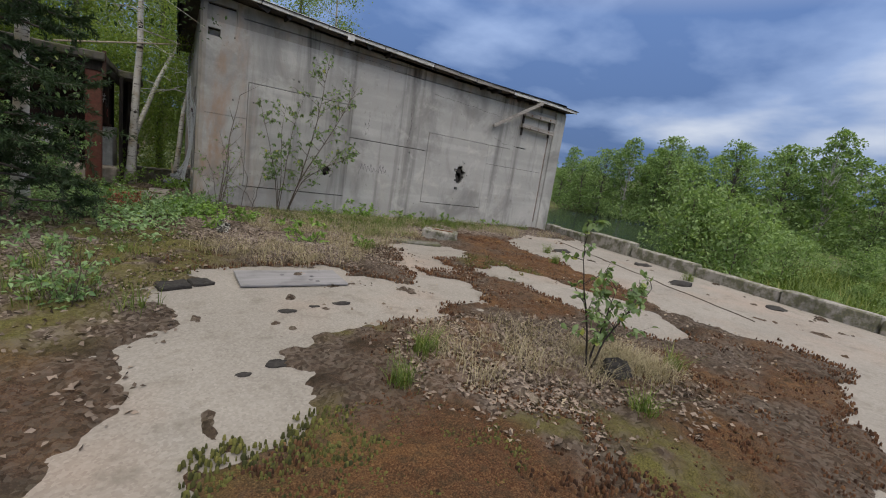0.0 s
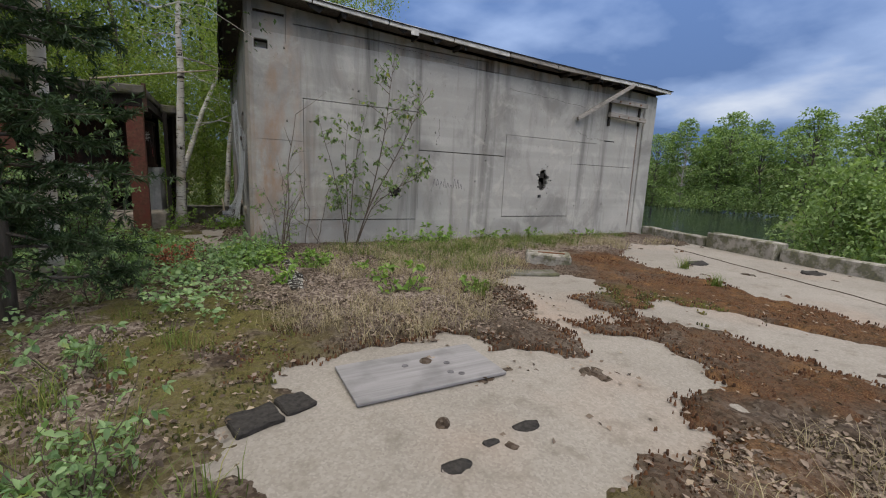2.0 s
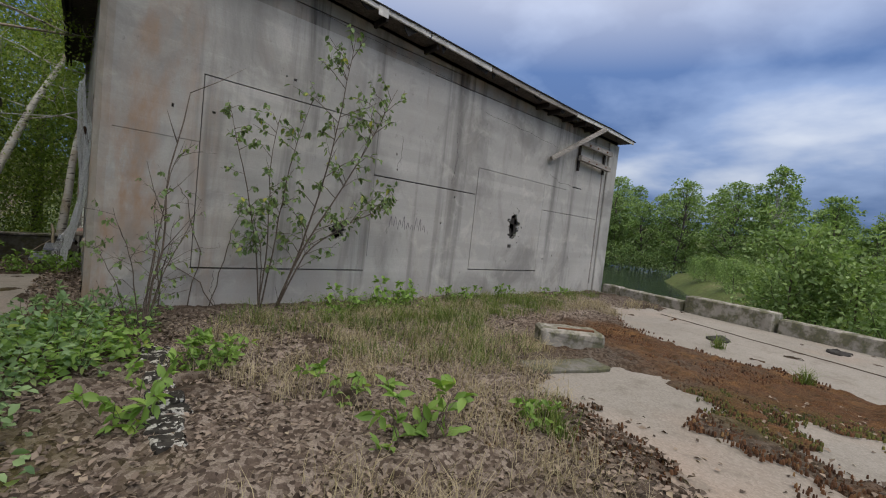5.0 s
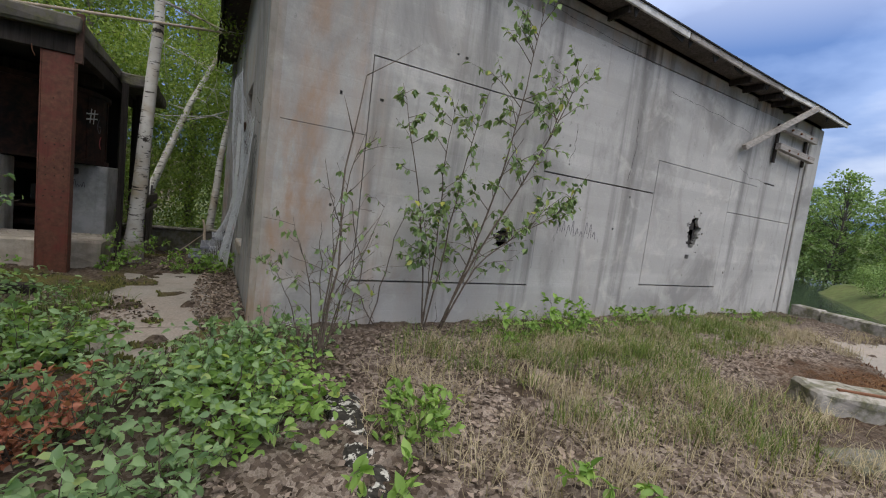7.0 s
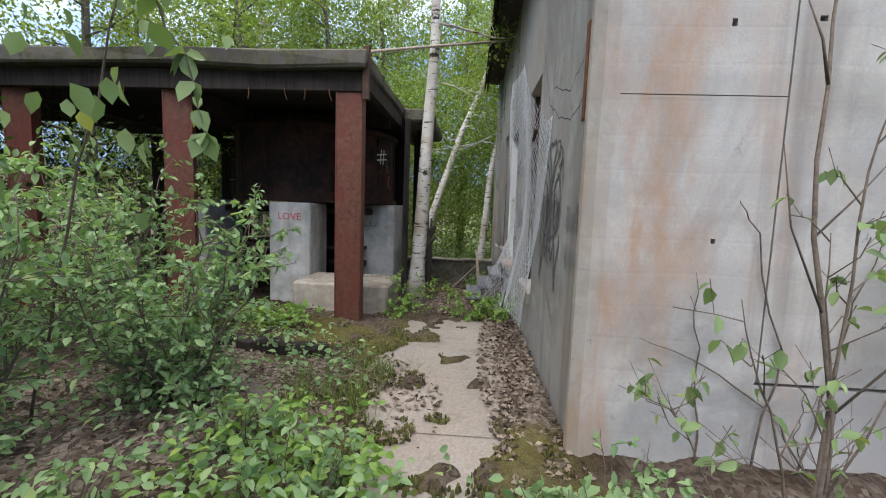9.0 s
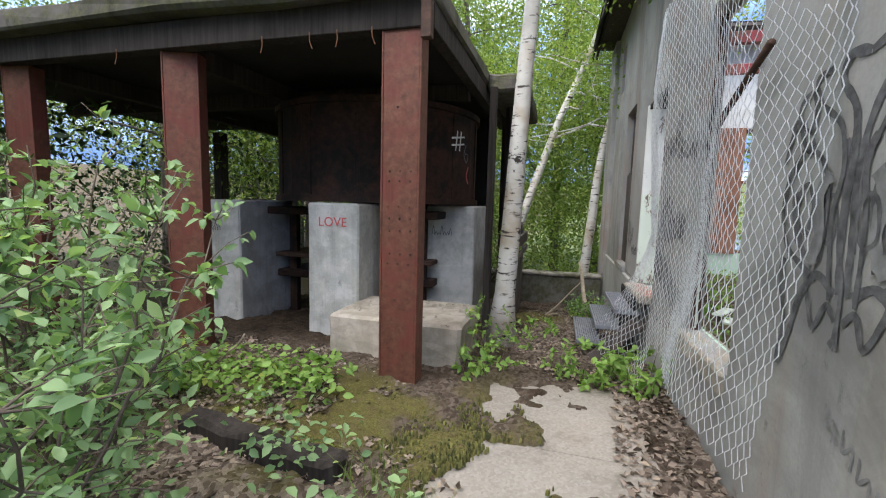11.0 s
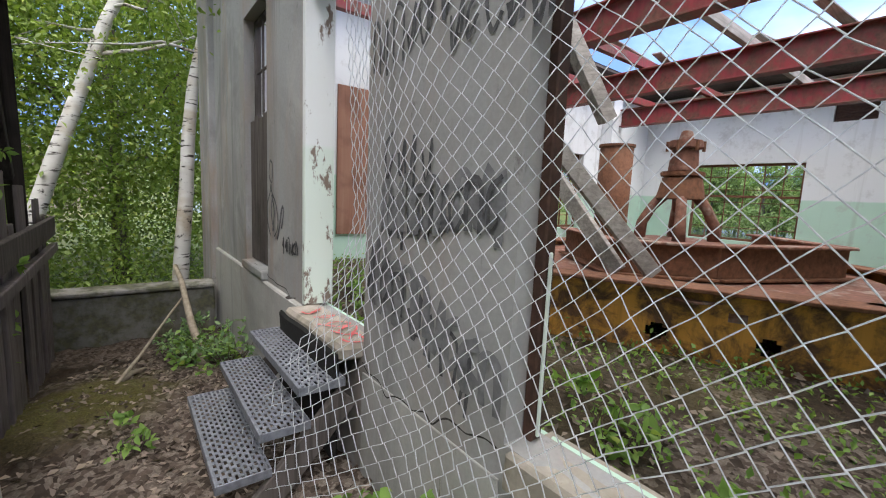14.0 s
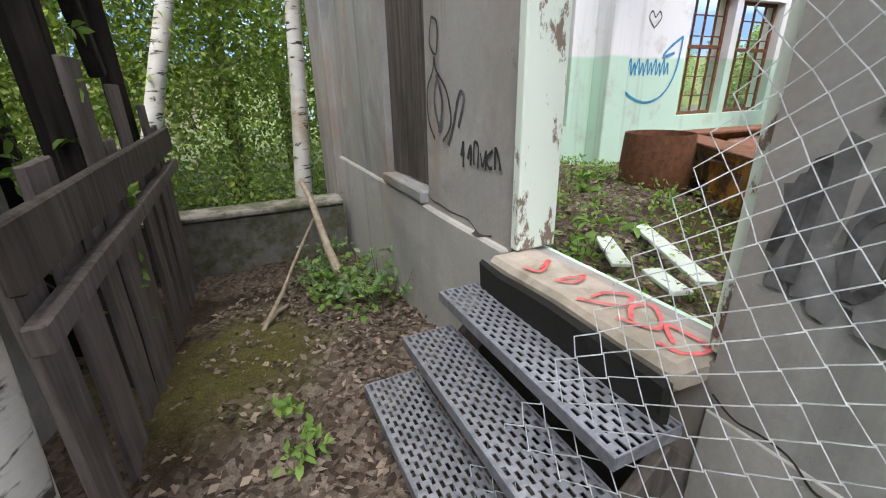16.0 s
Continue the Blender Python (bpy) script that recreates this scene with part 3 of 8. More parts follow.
def grid_wall(name, us, vs, solid, place, depth, material, parent=None, label=""):
    """A wall on a grid of lines us x vs, where solid(u, v) tells whether a cell is filled; place(u, v, d) gives the point at depth d."""
    us, vs = sorted(set(round(u, 4) for u in us)), sorted(set(round(v, 4) for v in vs))
    cell = {(i, j): solid((us[i] + us[i + 1]) / 2, (vs[j] + vs[j + 1]) / 2) for i in range(len(us) - 1) for j in range(len(vs) - 1)}
    index, verts, faces = {}, [], []

    def vert(i, j, d):
        if (i, j, d) not in index:
            index[i, j, d] = len(verts)
            verts.append(place(us[i], vs[j], depth * d))
        return index[i, j, d]
    for (i, j), ok in cell.items():
        if not ok:
            continue
        faces.append((vert(i, j, 0), vert(i + 1, j, 0), vert(i + 1, j + 1, 0), vert(i, j + 1, 0)))
        faces.append((vert(i, j, 1), vert(i, j + 1, 1), vert(i + 1, j + 1, 1), vert(i + 1, j, 1)))
        for di, dj, a, b in ((-1, 0, (i, j + 1), (i, j)), (1, 0, (i + 1, j), (i + 1, j + 1)), (0, -1, (i, j), (i + 1, j)), (0, 1, (i + 1, j + 1), (i, j + 1))):
            if not cell.get((i + di, j + dj), False):
                faces.append((vert(*a, 0), vert(*a, 1), vert(*b, 1), vert(*b, 0)))
    me = mesh_of(name, verts, faces, material)
    return put_mesh(name, me, parent, label)


def stroke(points, width, place, material, parent, name="paint_stroke"):
    """A sprayed line: a flat ribbon through points (u, v) laid by place(u, v)."""
    pts = [Vector((p[0], p[1], 0)) for p in points]
    fine = []
    for i in range(len(pts) - 1):
        p0, p1, p2, p3 = pts[max(i - 1, 0)], pts[i], pts[i + 1], pts[min(i + 2, len(pts) - 1)]
        for k in range(6):
            t = k / 6
            fine.append(0.5 * ((2 * p1) + (p2 - p0) * t + (2 * p0 - 5 * p1 + 4 * p2 - p3) * t * t + (3 * p1 - p0 - 3 * p2 + p3) * t ** 3))
    fine.append(pts[-1])
    verts, faces = [], []
    for i, p in enumerate(fine):
        d = fine[min(i + 1, len(fine) - 1)] - fine[max(i - 1, 0)]
        s = Vector((-d.y, d.x, 0)).normalized() * width * 0.5 * (0.8 + 0.35 * noise.noise(p * 30))
        a, b = p + s, p - s
        verts += [place(a.x, a.y), place(b.x, b.y)]
    faces = [(2 * i, 2 * i + 1, 2 * i + 3, 2 * i + 2) for i in range(len(fine) - 1)]
    return put_mesh(name, mesh_of(name, verts, faces, material), parent)


def lettering(body, size, material, matrix, parent, name="lettering"):
    c = bpy.data.curves.new(name, "FONT")
    c.body, c.size, c.extrude = body, size, 0.001
    c.resolution_u = 3
    tmp = new(name, c)
    dg = bpy.context.evaluated_depsgraph_get()
    me = bpy.data.meshes.new_from_object(tmp.evaluated_get(dg))
    bpy.data.objects.remove(tmp)
    me.materials.clear()
    me.materials.append(material)
    me.transform(matrix)
    return put_mesh(name, me, parent)

# ---- ground, apron, river ----


def ground_height(x, y):
    """Level of the yard and of the trodden passage beside the building."""
    x, y = np.asarray(x, float), np.asarray(y, float)
    z = -0.2 * smooth01((y - 14.3) / 2.7) - 0.27 * smooth01((y - 17.0) / 2.6)
    return np.where(x < 0.6, z, 0.0)


def kerb_x(y):
    return 10.05 + 0.22 * (y - 1.7)


def land_height(x, y):
    base = ground_height(x, y) - 0.06
    river = smooth01((x - kerb_x(y) - 0.4) / 3.5)
    # the near bank stays dry south of a line that runs out along the river
    side = (x - 15.0) * -0.47 + (y - 6.7) * 0.88
    wet = river * smooth01(side / 5 + 0.5)
    behind = smooth01((y - 21.0) / 2.5)
    wet = wet * (1 - np.exp(-1.5 * (((x - 15.0) / 2.3) ** 2 + ((y - 7.6) / 1.7) ** 2)))
    wet = np.maximum(wet, behind * smooth01((x - 3.0) / 5))
    bank = -0.55 * river * (1 - wet)
    z = base * (1 - river) + bank - 3.2 * wet
    z = np.where((behind > 0) & (x < 8), np.minimum(z, -0.2 - 1.0 * behind), z)
    # the far shore
    shore = smooth01(((x - 15) * 0.88 + (y - 7.5) * 0.47 + 0.35 * (y - 20) - 62) / 14)
    z = z * (1 - shore) + shore * -0.6
    # low hills on the horizon
    r = np.hypot(x, y)
    z = z + smooth01((r - 300) / 500) * 42 * (0.4 + fbm(x, y, 0.004, 3, 5))
    return z + 0.12 * (fbm(x, y, 0.6, 3, 2) - 0.5) * river


def build_ground():
    c = np.sinh(np.linspace(-6.4, 6.4, 321)) / np.sinh(6.4) * 2600
    gx, gy = np.meshgrid(c + 6, c + 9, indexing="ij")
    z = land_height(gx, gy)
    n = len(c)
    v = np.stack([gx, gy, z], -1).reshape(-1, 3)
    i, j = np.meshgrid(np.arange(n - 1), np.arange(n - 1), indexing="ij")
    q = (i * n + j).ravel()
    me = raw_mesh("ground", v, np.stack([q, q + n, q + n + 1, q + 1], 1), M_GROUND)
    me.polygons.foreach_set("use_smooth", [True] * len(me.polygons))
    tagged(put_mesh("ground", me), "grassy river bank and forest floor soil", "ground", kind="structure")
    bm = boxes((-300, -300, -2.2, 700, 900, -1.5), bevel=0)
    tagged(part("water", bm, M_WATER), "dark rippled river water reflecting the sky", "river", kind="structure")


build_ground()


def build_pavement():
    """The concrete apron: one slab cut by joints, following the kerb."""
    joints = [-3.4]
    rows = [-30, -12, -4.5, 11.9]
    base = tagged(new("pavement"), "pale worn concrete apron slabs with dark joints", "pavement", kind="structure")
    for a in range(len(joints)):
        for b in range(len(rows) - 1):
            y0, y1 = rows[b] + 0.008, rows[b + 1] - 0.008
            if a < len(joints) - 1:
                x0, x1 = [joints[a]] * 2, [joints[a + 1] - 0.016] * 2
            else:
                x0, x1 = [joints[a]] * 2, [kerb_x(y0), kerb_x(y1)]
            v = [(x0[0], y0), (x1[0], y0), (x1[1], y1), (x0[1], y1)]
            verts = [(p[0], p[1], -0.25) for p in v] + [(p[0], p[1], 0.0) for p in v]
            faces = [(4, 5, 6, 7), (0, 1, 5, 4), (1, 2, 6, 5), (2, 3, 7, 6), (3, 0, 4, 7)]
            put_mesh("slab", mesh_of("slab", verts, faces, M_PAVE), base)
    # the path slab between shed and building follows the falling ground
    for k in range(4):
        y0, y1 = 11.91 + k * 0.95, 11.91 + (k + 1) * 0.95 - 0.012
        x0, x1 = -1.15, 0.44
        za, zb = float(ground_height(0, y0)) - 0.004 * k, float(ground_height(0, y1)) - 0.004 * k
        v = [(x0, y0, za), (x1, y0, za), (x1, y1, zb), (x0, y1, zb)]
        verts = [(p[0], p[1], p[2] - 0.2) for p in v] + v
        put_mesh("slab", mesh_of("slab", verts, [(4, 5, 6, 7), (0, 1, 5, 4), (1, 2, 6, 5), (2, 3, 7, 6), (3, 0, 4, 7)], M_PAVE), base)


build_pavement()

# bare concrete: x, y, half width, half length, turn in degrees
BARE = [(1.15, 4.45, 1.25, 0.7, 3), (0.36, 3.2, 0.58, 1.0, -4), (0.5, 4.8, 0.45, 0.45, 0), (-0.22, 2.1, 0.26, 0.8, -14), (2.2, 5.2, 0.28, 0.22, 0), (1.29, 5.33, 0.8, 0.46, 0),
        (4.35, 7.1, 0.72, 0.62, 0), (3.8, 6.3, 0.34, 0.55, -30), (3.3, 5.3, 0.17, 0.7, 8), (3.3, 4.55, 0.18, 0.35, 0),
        (5.32, 4.05, 0.5, 1.7, 8), (9.2, 5.2, 2.2, 4.6, -14), (8.7, 2.2, 1.6, 2.4, 0), (6.3, -0.5, 3.0, 1.55, 14), (4.2, -2.6, 5.5, 2.2, 0),
        (-0.62, 11.4, 0.34, 0.4, 0), (-0.5, 12.6, 0.45, 0.85, -6), (-0.45, 14.0, 0.55, 0.95, 0)]


def bare_amount(x, y):
    best = np.full_like(x, -3.0)
    for cx, cy, rx, ry, turn in BARE:
        a = radians(turn)
        dx, dy = x - cx, y - cy
        u, v = dx * math.cos(a) + dy * math.sin(a), -dx * math.sin(a) + dy * math.cos(a)
        f = (1 - (np.abs(u / rx) ** 3 + np.abs(v / ry) ** 3) ** (1 / 3)) * min(rx, ry)
        best = np.maximum(best, f)
    # a tongue of rust-coloured moss between the slabs on the river side
    d = np.abs((x - 6.5) - 0.2 * (y - 4.4) + 0.2 * np.sin(y * 0.9))
    return np.where((y > 1.2) & (y < 9), np.minimum(best, d - 0.34), best)


def cover_field(x, y):
    """Thickness of the moss and litter above the slab, below zero where the concrete is bare."""
    edge = (fbm(x, y, 1.1, 5, 3) - 0.5) * 0.75 + (fbm(x, y, 5.0, 3, 4) - 0.5) * 0.32
    m = -bare_amount(x, y) + edge
    spots = (fbm(x, y, 3.3, 3, 9) - np.where(y > 10.8, 0.6, np.where((x > 0.6) & (x < 2.7), 0.735, 0.78))) * 2.2
    return np.maximum(m, spots)


def blob(x, y, cx, cy, rx, ry):
    return smooth01(1.6 - 1.2 * np.hypot((x - cx) / rx, (y - cy) / ry))


def build_cover():
    step = 0.036
    xs, ys = np.arange(-5.0, 11.9, step), np.arange(-2.6, 20.2, step)
    x, y = np.meshgrid(xs, ys, indexing="ij")
    x = x + (fbm(x, y, 15, 2, 21) - 0.5) * step
    m = cover_field(x, y)
    lift = smooth01(m / 0.16)
    z = ground_height(x, y) - 0.012 + lift * (0.022 + 0.06 * (fbm(x, y, 2.2, 4, 6) - 0.3) * smooth01(m / 0.5) + 0.075 * smooth01((fbm(x, y, 6.5, 3, 7) - 0.4) * 3) * smooth01(m / 0.3) * 0.5 + 0.03 * (fbm(x, y, 17, 2, 8) - 0.4))
    z = np.where(m < 0, ground_height(x, y) - 0.03, z)
    red = np.maximum.reduce([blob(x, y, 5.0, 2.6, 3.2, 1.9), blob(x, y, 6.6, 6.0, 1.3, 3.5), blob(x, y, 4.6, 5.6, 1.4, 1.5), blob(x, y, 1.8, 1.4, 2.6, 0.9), blob(x, y, 3.2, 3.9, 0.9, 0.7), blob(x, y, 8, 8.6, 3, 0.7),
                             blob(x, y, -1.3, 2.6, 1.1, 2.4) * 0.5])
    red = red * smooth01((fbm(x, y, 1.0, 4, 11) - 0.3) * 4)
    green = np.maximum.reduce([blob(x, y, 0.6, 1.9, 1.0, 0.6), blob(x, y, -0.8, 6.8, 1.6, 2.2), blob(x, y, -0.9, 12.6, 0.6, 2.2), blob(x, y, -1.9, 13.7, 1.3, 0.8), blob(x, y, 5.2, 5.9, 0.7, 1.0), blob(x, y, -0.9, 18.0, 0.7, 0.8),
                               blob(x, y, 0.2, 10.9, 0.8, 0.6), blob(x, y, -0.2, 11.75, 0.7, 0.45), blob(x, y, 1.6, 1.2, 1.6, 0.8), blob(x, y, 1.3, 3.6, 0.5, 0.3), blob(x, y, -1.2, 4.6, 0.9, 1.2)])
    green = 0.85 * green * smooth01((fbm(x, y, 2.3, 4, 12) - 0.4) * 6)
    litter = np.maximum.reduce([blob(x, y, 2.0, 8.6, 2.4, 2.6), blob(x, y, 2.6, 2.7, 1.1, 1.0), blob(x, y, -2.2, 6.0, 2.4, 4.0), blob(x, y, 6, 10.5, 6, 1.6), blob(x, y, 0.2, 14.0, 0.35, 3.0), blob(x, y, -2.4, 12.2, 1.6, 1.3), 0.7 * blob(x, y, -0.4, 17.6, 1.1, 2.3), 0.35 + 0 * x])
    litter = litter * smooth01((fbm(x, y, 2.0, 4, 13) - 0.2) * 4) * (1 - smooth01((-1.9 - x) / 0.5) * smooth01((y - 14.9) / 0.5))
    n0, n1 = x.shape
    keep = (m > -0.12) & ~((x > 0.44) & (y > 11.74)) & (x < kerb_x(y) - 0.02) & ~((y > 19.95))
    v = np.stack([x, y, z], -1).reshape(-1, 3)
    i, j = np.meshgrid(np.arange(n0 - 1), np.arange(n1 - 1), indexing="ij")
    ok = (keep[:-1, :-1] & keep[1:, :-1] & keep[1:, 1:] & keep[:-1, 1:]).ravel()
    q = (i * n1 + j).ravel()[ok]
    faces = np.stack([q, q + n1, q + n1 + 1, q + 1], 1)
    used = np.unique(faces)
    remap = np.zeros(len(v), dtype=np.int64)
    remap[used] = np.arange(len(used))
    me = raw_mesh("moss_cover", v[used], remap[faces], M_COVER)
    col = me.color_attributes.new("cover", "FLOAT_COLOR", "POINT")
    rgba = np.stack([red, green, litter, np.ones_like(red)], -1).reshape(-1, 4)[used]
    col.data.foreach_set("color", rgba.astype(np.float32).ravel())
    me.polygons.foreach_set("use_smooth", [True] * len(me.polygons))
    tagged(put_mesh("moss_cover", me), "rust-red and green moss with dead leaves over the apron", "moss", kind="stuff")


build_cover()

# ---- the powerhouse building ----
X0, X1, YF, YB = 0.40, 12.3, 11.72, 20.95     # outer faces
INX, INY, WALL = 0.72, 11.98, 0.3


def roof_z(x):
    """Underside of the roof: a slight fall towards the river, with a sag."""
    return 4.80 - 0.034 * x - 0.10 * math.sin(math.pi * min(max(x / 12, 0), 1))


def rect_test(rects):
    return lambda u, v: not any(a < u < c and b < v < d for a, b, c, d in rects)


def ragged(cx, cz, w, h, n, seed):
    """A broken hole as a cluster of small rectangles."""
    r = random.Random(seed)
    out = []
    lo = hi = 0.0
    for i in range(n):
        f = i / (n - 1) - 0.5
        ww = w * math.sqrt(max(0.04, 1 - (2 * f) ** 2))
        lo = 0.55 * lo + r.uniform(-0.13, 0.13) * w
        hi = 0.55 * hi + r.uniform(-0.13, 0.13) * w
        z = cz + f * h
        a, b = cx - ww / 2 + lo, cx + ww / 2 + hi
        if b - a > 0.012:
            out.append((a, z - h / n * 0.6, b, z + h / n * 0.6))
    for i in range(n // 3):
        a, q = r.uniform(0, 6.3), r.uniform(0.55, 0.85)
        x, z, s = cx + w * q * math.cos(a), cz + h * q * math.sin(a), r.uniform(0.008, 0.022)
        out.append((x - s, z - s * 0.7, x + s, z + s * 0.7))
    return out


def build_facade():
    wall = tagged(new("wall_front"), "tall grey board-marked concrete front wall, streaked and stained", "wall", kind="structure")
    g = 0.011
    joints = []

    def line(x0, z0, x1, z1, w=g):
        joints.append((min(x0, x1) - w / 2, min(z0, z1) - w / 2, max(x0, x1) + w / 2, max(z0, z1) + w / 2))
    # outline of the two walled-up openings
    line(1.47, 0.55, 1.47, 3.04)
    line(1.47, 3.05, 4.1, 3.05, 0.016)
    line(1.47, 0.55, 4.05, 0.55, 0.022)
    line(4.1, 0.8, 4.1, 3.05, 0.006)
    line(6.6, 0.6, 6.6, 2.74, 0.016)
    line(6.6, 2.75, 9.9, 2.75, 0.01)
    line(6.6, 0.6, 8.95, 0.6, 0.022)
    line(8.95, 0.7, 8.95, 2.72, 0.006)
    # pour joints
    line(4.1, 2.19, 6.57, 2.19, 0.02)
    line(0.57, 2.19, 1.47, 2.19, 0.006)
    line(8.95, 2.12, 11.55, 2.12, 0.012)
    line(10.2, 2.86, 10.6, 2.86, 0.03)
    line(1.3, 4.43, 5.9, 4.43, 0.016)
    line(5.2, 4.22, 9.4, 4.22, 0.014)
    line(1.15, 4.05, 1.15, 4.7, 0.006)
    line(0.57, 4.55, 1.1, 4.55, 0.05)
    line(11.62, 0.3, 11.62, 3.6, 0.05)
    holes = [(0.57, 3.89, 0.82, 4.06)]
    deep = ragged(7.93, 1.62, 0.36, 0.55, 26, 3) + ragged(3.52, 1.2, 0.25, 0.27, 15, 4) + [(7.7, 1.72, 7.76, 1.78), (8.2, 1.6, 8.25, 1.64), (7.8, 1.12, 7.92, 1.2)]
    r = random.Random(8)
    pits = [(1.12, 3.95), (4.52, 2.62), (4.56, 2.36), (1.6, 2.6), (5.7, 1.5), (6.0, 2.05), (1.15, 2.57), (1.15, 1.38), (9.6, 1.0), (10.3, 3.98), (10.9, 3.98), (11.3, 4.02), (10.8, 3.85), (11.1, 3.6), (10.6, 3.55), (10.3, 3.6), (9.2, 0.9), (2.5, 3.35), (2.62, 3.33)]
    deep += [(a - 0.016, b - 0.016, a + r.uniform(0.008, 0.026), b + r.uniform(0.01, 0.03)) for a, b in pits]
    skin = joints + holes + deep
    us = [0.56, X1] + [u for q in skin for u in (q[0], q[2])] + [x * 0.6 + X0 for x in range(1, 20)]
    top = 5.2
    vs = [-0.4, top] + [v for q in skin for v in (q[1], q[3])]
    test = rect_test(skin)

    def at(u, v, d):
        return (u, YF + d, roof_z(u) if v == top else v)
    grid_wall("front_skin", us, vs + [4.21], lambda u, v: test(u, v) and v < 4.21, at, 0.09, M_FACADE, wall)
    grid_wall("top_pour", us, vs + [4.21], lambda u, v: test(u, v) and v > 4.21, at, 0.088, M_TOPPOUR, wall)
    core = rect_test(holes)

    def at_core(u, v, d):
        return (u, YF + 0.092 + d, roof_z(u) - 0.004 if v == top else v)
    # near-black core: its colour stands in for the shade of deep holes
    grid_wall("front_core", [0.572, X1 - 0.002, 0.82] + [x * 0.8 + X0 for x in range(1, 15)], [-0.4, top, 3.89, 4.06], core, at_core, 0.17, M_RUBBLESHADE, wall)
    for a, b, w, h in ((7.93, 1.62, 0.5, 0.9), (3.52, 1.2, 0.4, 0.4)):
        part("rubble", boxes(*[(a + r.uniform(-w, w) / 2.6, YF + 0.05, b + r.uniform(-h, h) / 2.6, a + r.uniform(-w, w) / 2.6 + 0.06, YF + 0.09, b + r.uniform(-h, h) / 2.6 + 0.05) for _ in range(9)], bevel=0.004), M_RUBBLESHADE, wall)
    # corner pilaster on the river side, with a rusted angle
    part("pilaster", boxes((11.8, YF - 0.06, -0.3, X1 + 0.02, YF - 0.001, 4.36), bevel=0.02), M_FACADE, wall)
    part("rust_stain_strip", boxes((11.6, YF + 0.02, 0.3, 11.64, YF + 0.06, 3.6), bevel=0.004), M_RUST, wall)
    # hairline cracks wandering over the pours
    q = random.Random(17)
    for pts in (
                [(4.6, 2.95), (4.62, 2.6), (4.55, 2.4)], [(5.9, 3.3), (5.95, 2.9), (5.88, 2.3)], [(2.9, 4.4), (4.6, 4.3), (6.2, 4.2)], [(6.6, 3.9), (7.8, 3.84), (9.3, 3.72)], [(9.1, 3.05), (9.5, 2.9), (10.4, 2.86)], [(2.6, 0.3), (2.64, 0.1), (2.6, -0.05)],
                [(1.75, 0.5), (1.72, 0.25), (1.8, 0.0)]):
        fine = []
        for (a, b), (c, d) in zip(pts, pts[1:]):
            for k in range(5):
                fine.append((a + (c - a) * k / 5 + q.uniform(-0.018, 0.018), b + (d - b) * k / 5 + q.uniform(-0.018, 0.018)))
        stroke(fine + [pts[-1]], q.uniform(0.004, 0.009), lambda a, b: (a, YF - 0.0025, b), M_CRACK, wall, "crack")
    # unreadable scrawl
    q = random.Random(5)
    for i in range(9):
        u = 4.5 + i * 0.095
        stroke([(u, 1.3 + q.uniform(0, 0.06)), (u + 0.03, 1.45 + q.uniform(-0.05, 0.12)), (u + 0.06, 1.3 + q.uniform(0, 0.1))], 0.014, lambda a, b: (a, YF - 0.003, b), M_SPRAYG, wall)


build_facade()

# openings of the side wall: y0, z0, y1, z1
SIDE_OPEN = [(13.85, 0.6, 14.86, 2.95), (15.9, 0.6, 16.83, 2.76), (17.75, 0.68, 18.55, 3.0), (19.25, 3.55, 19.6, 4.35)]
XS = 0.45


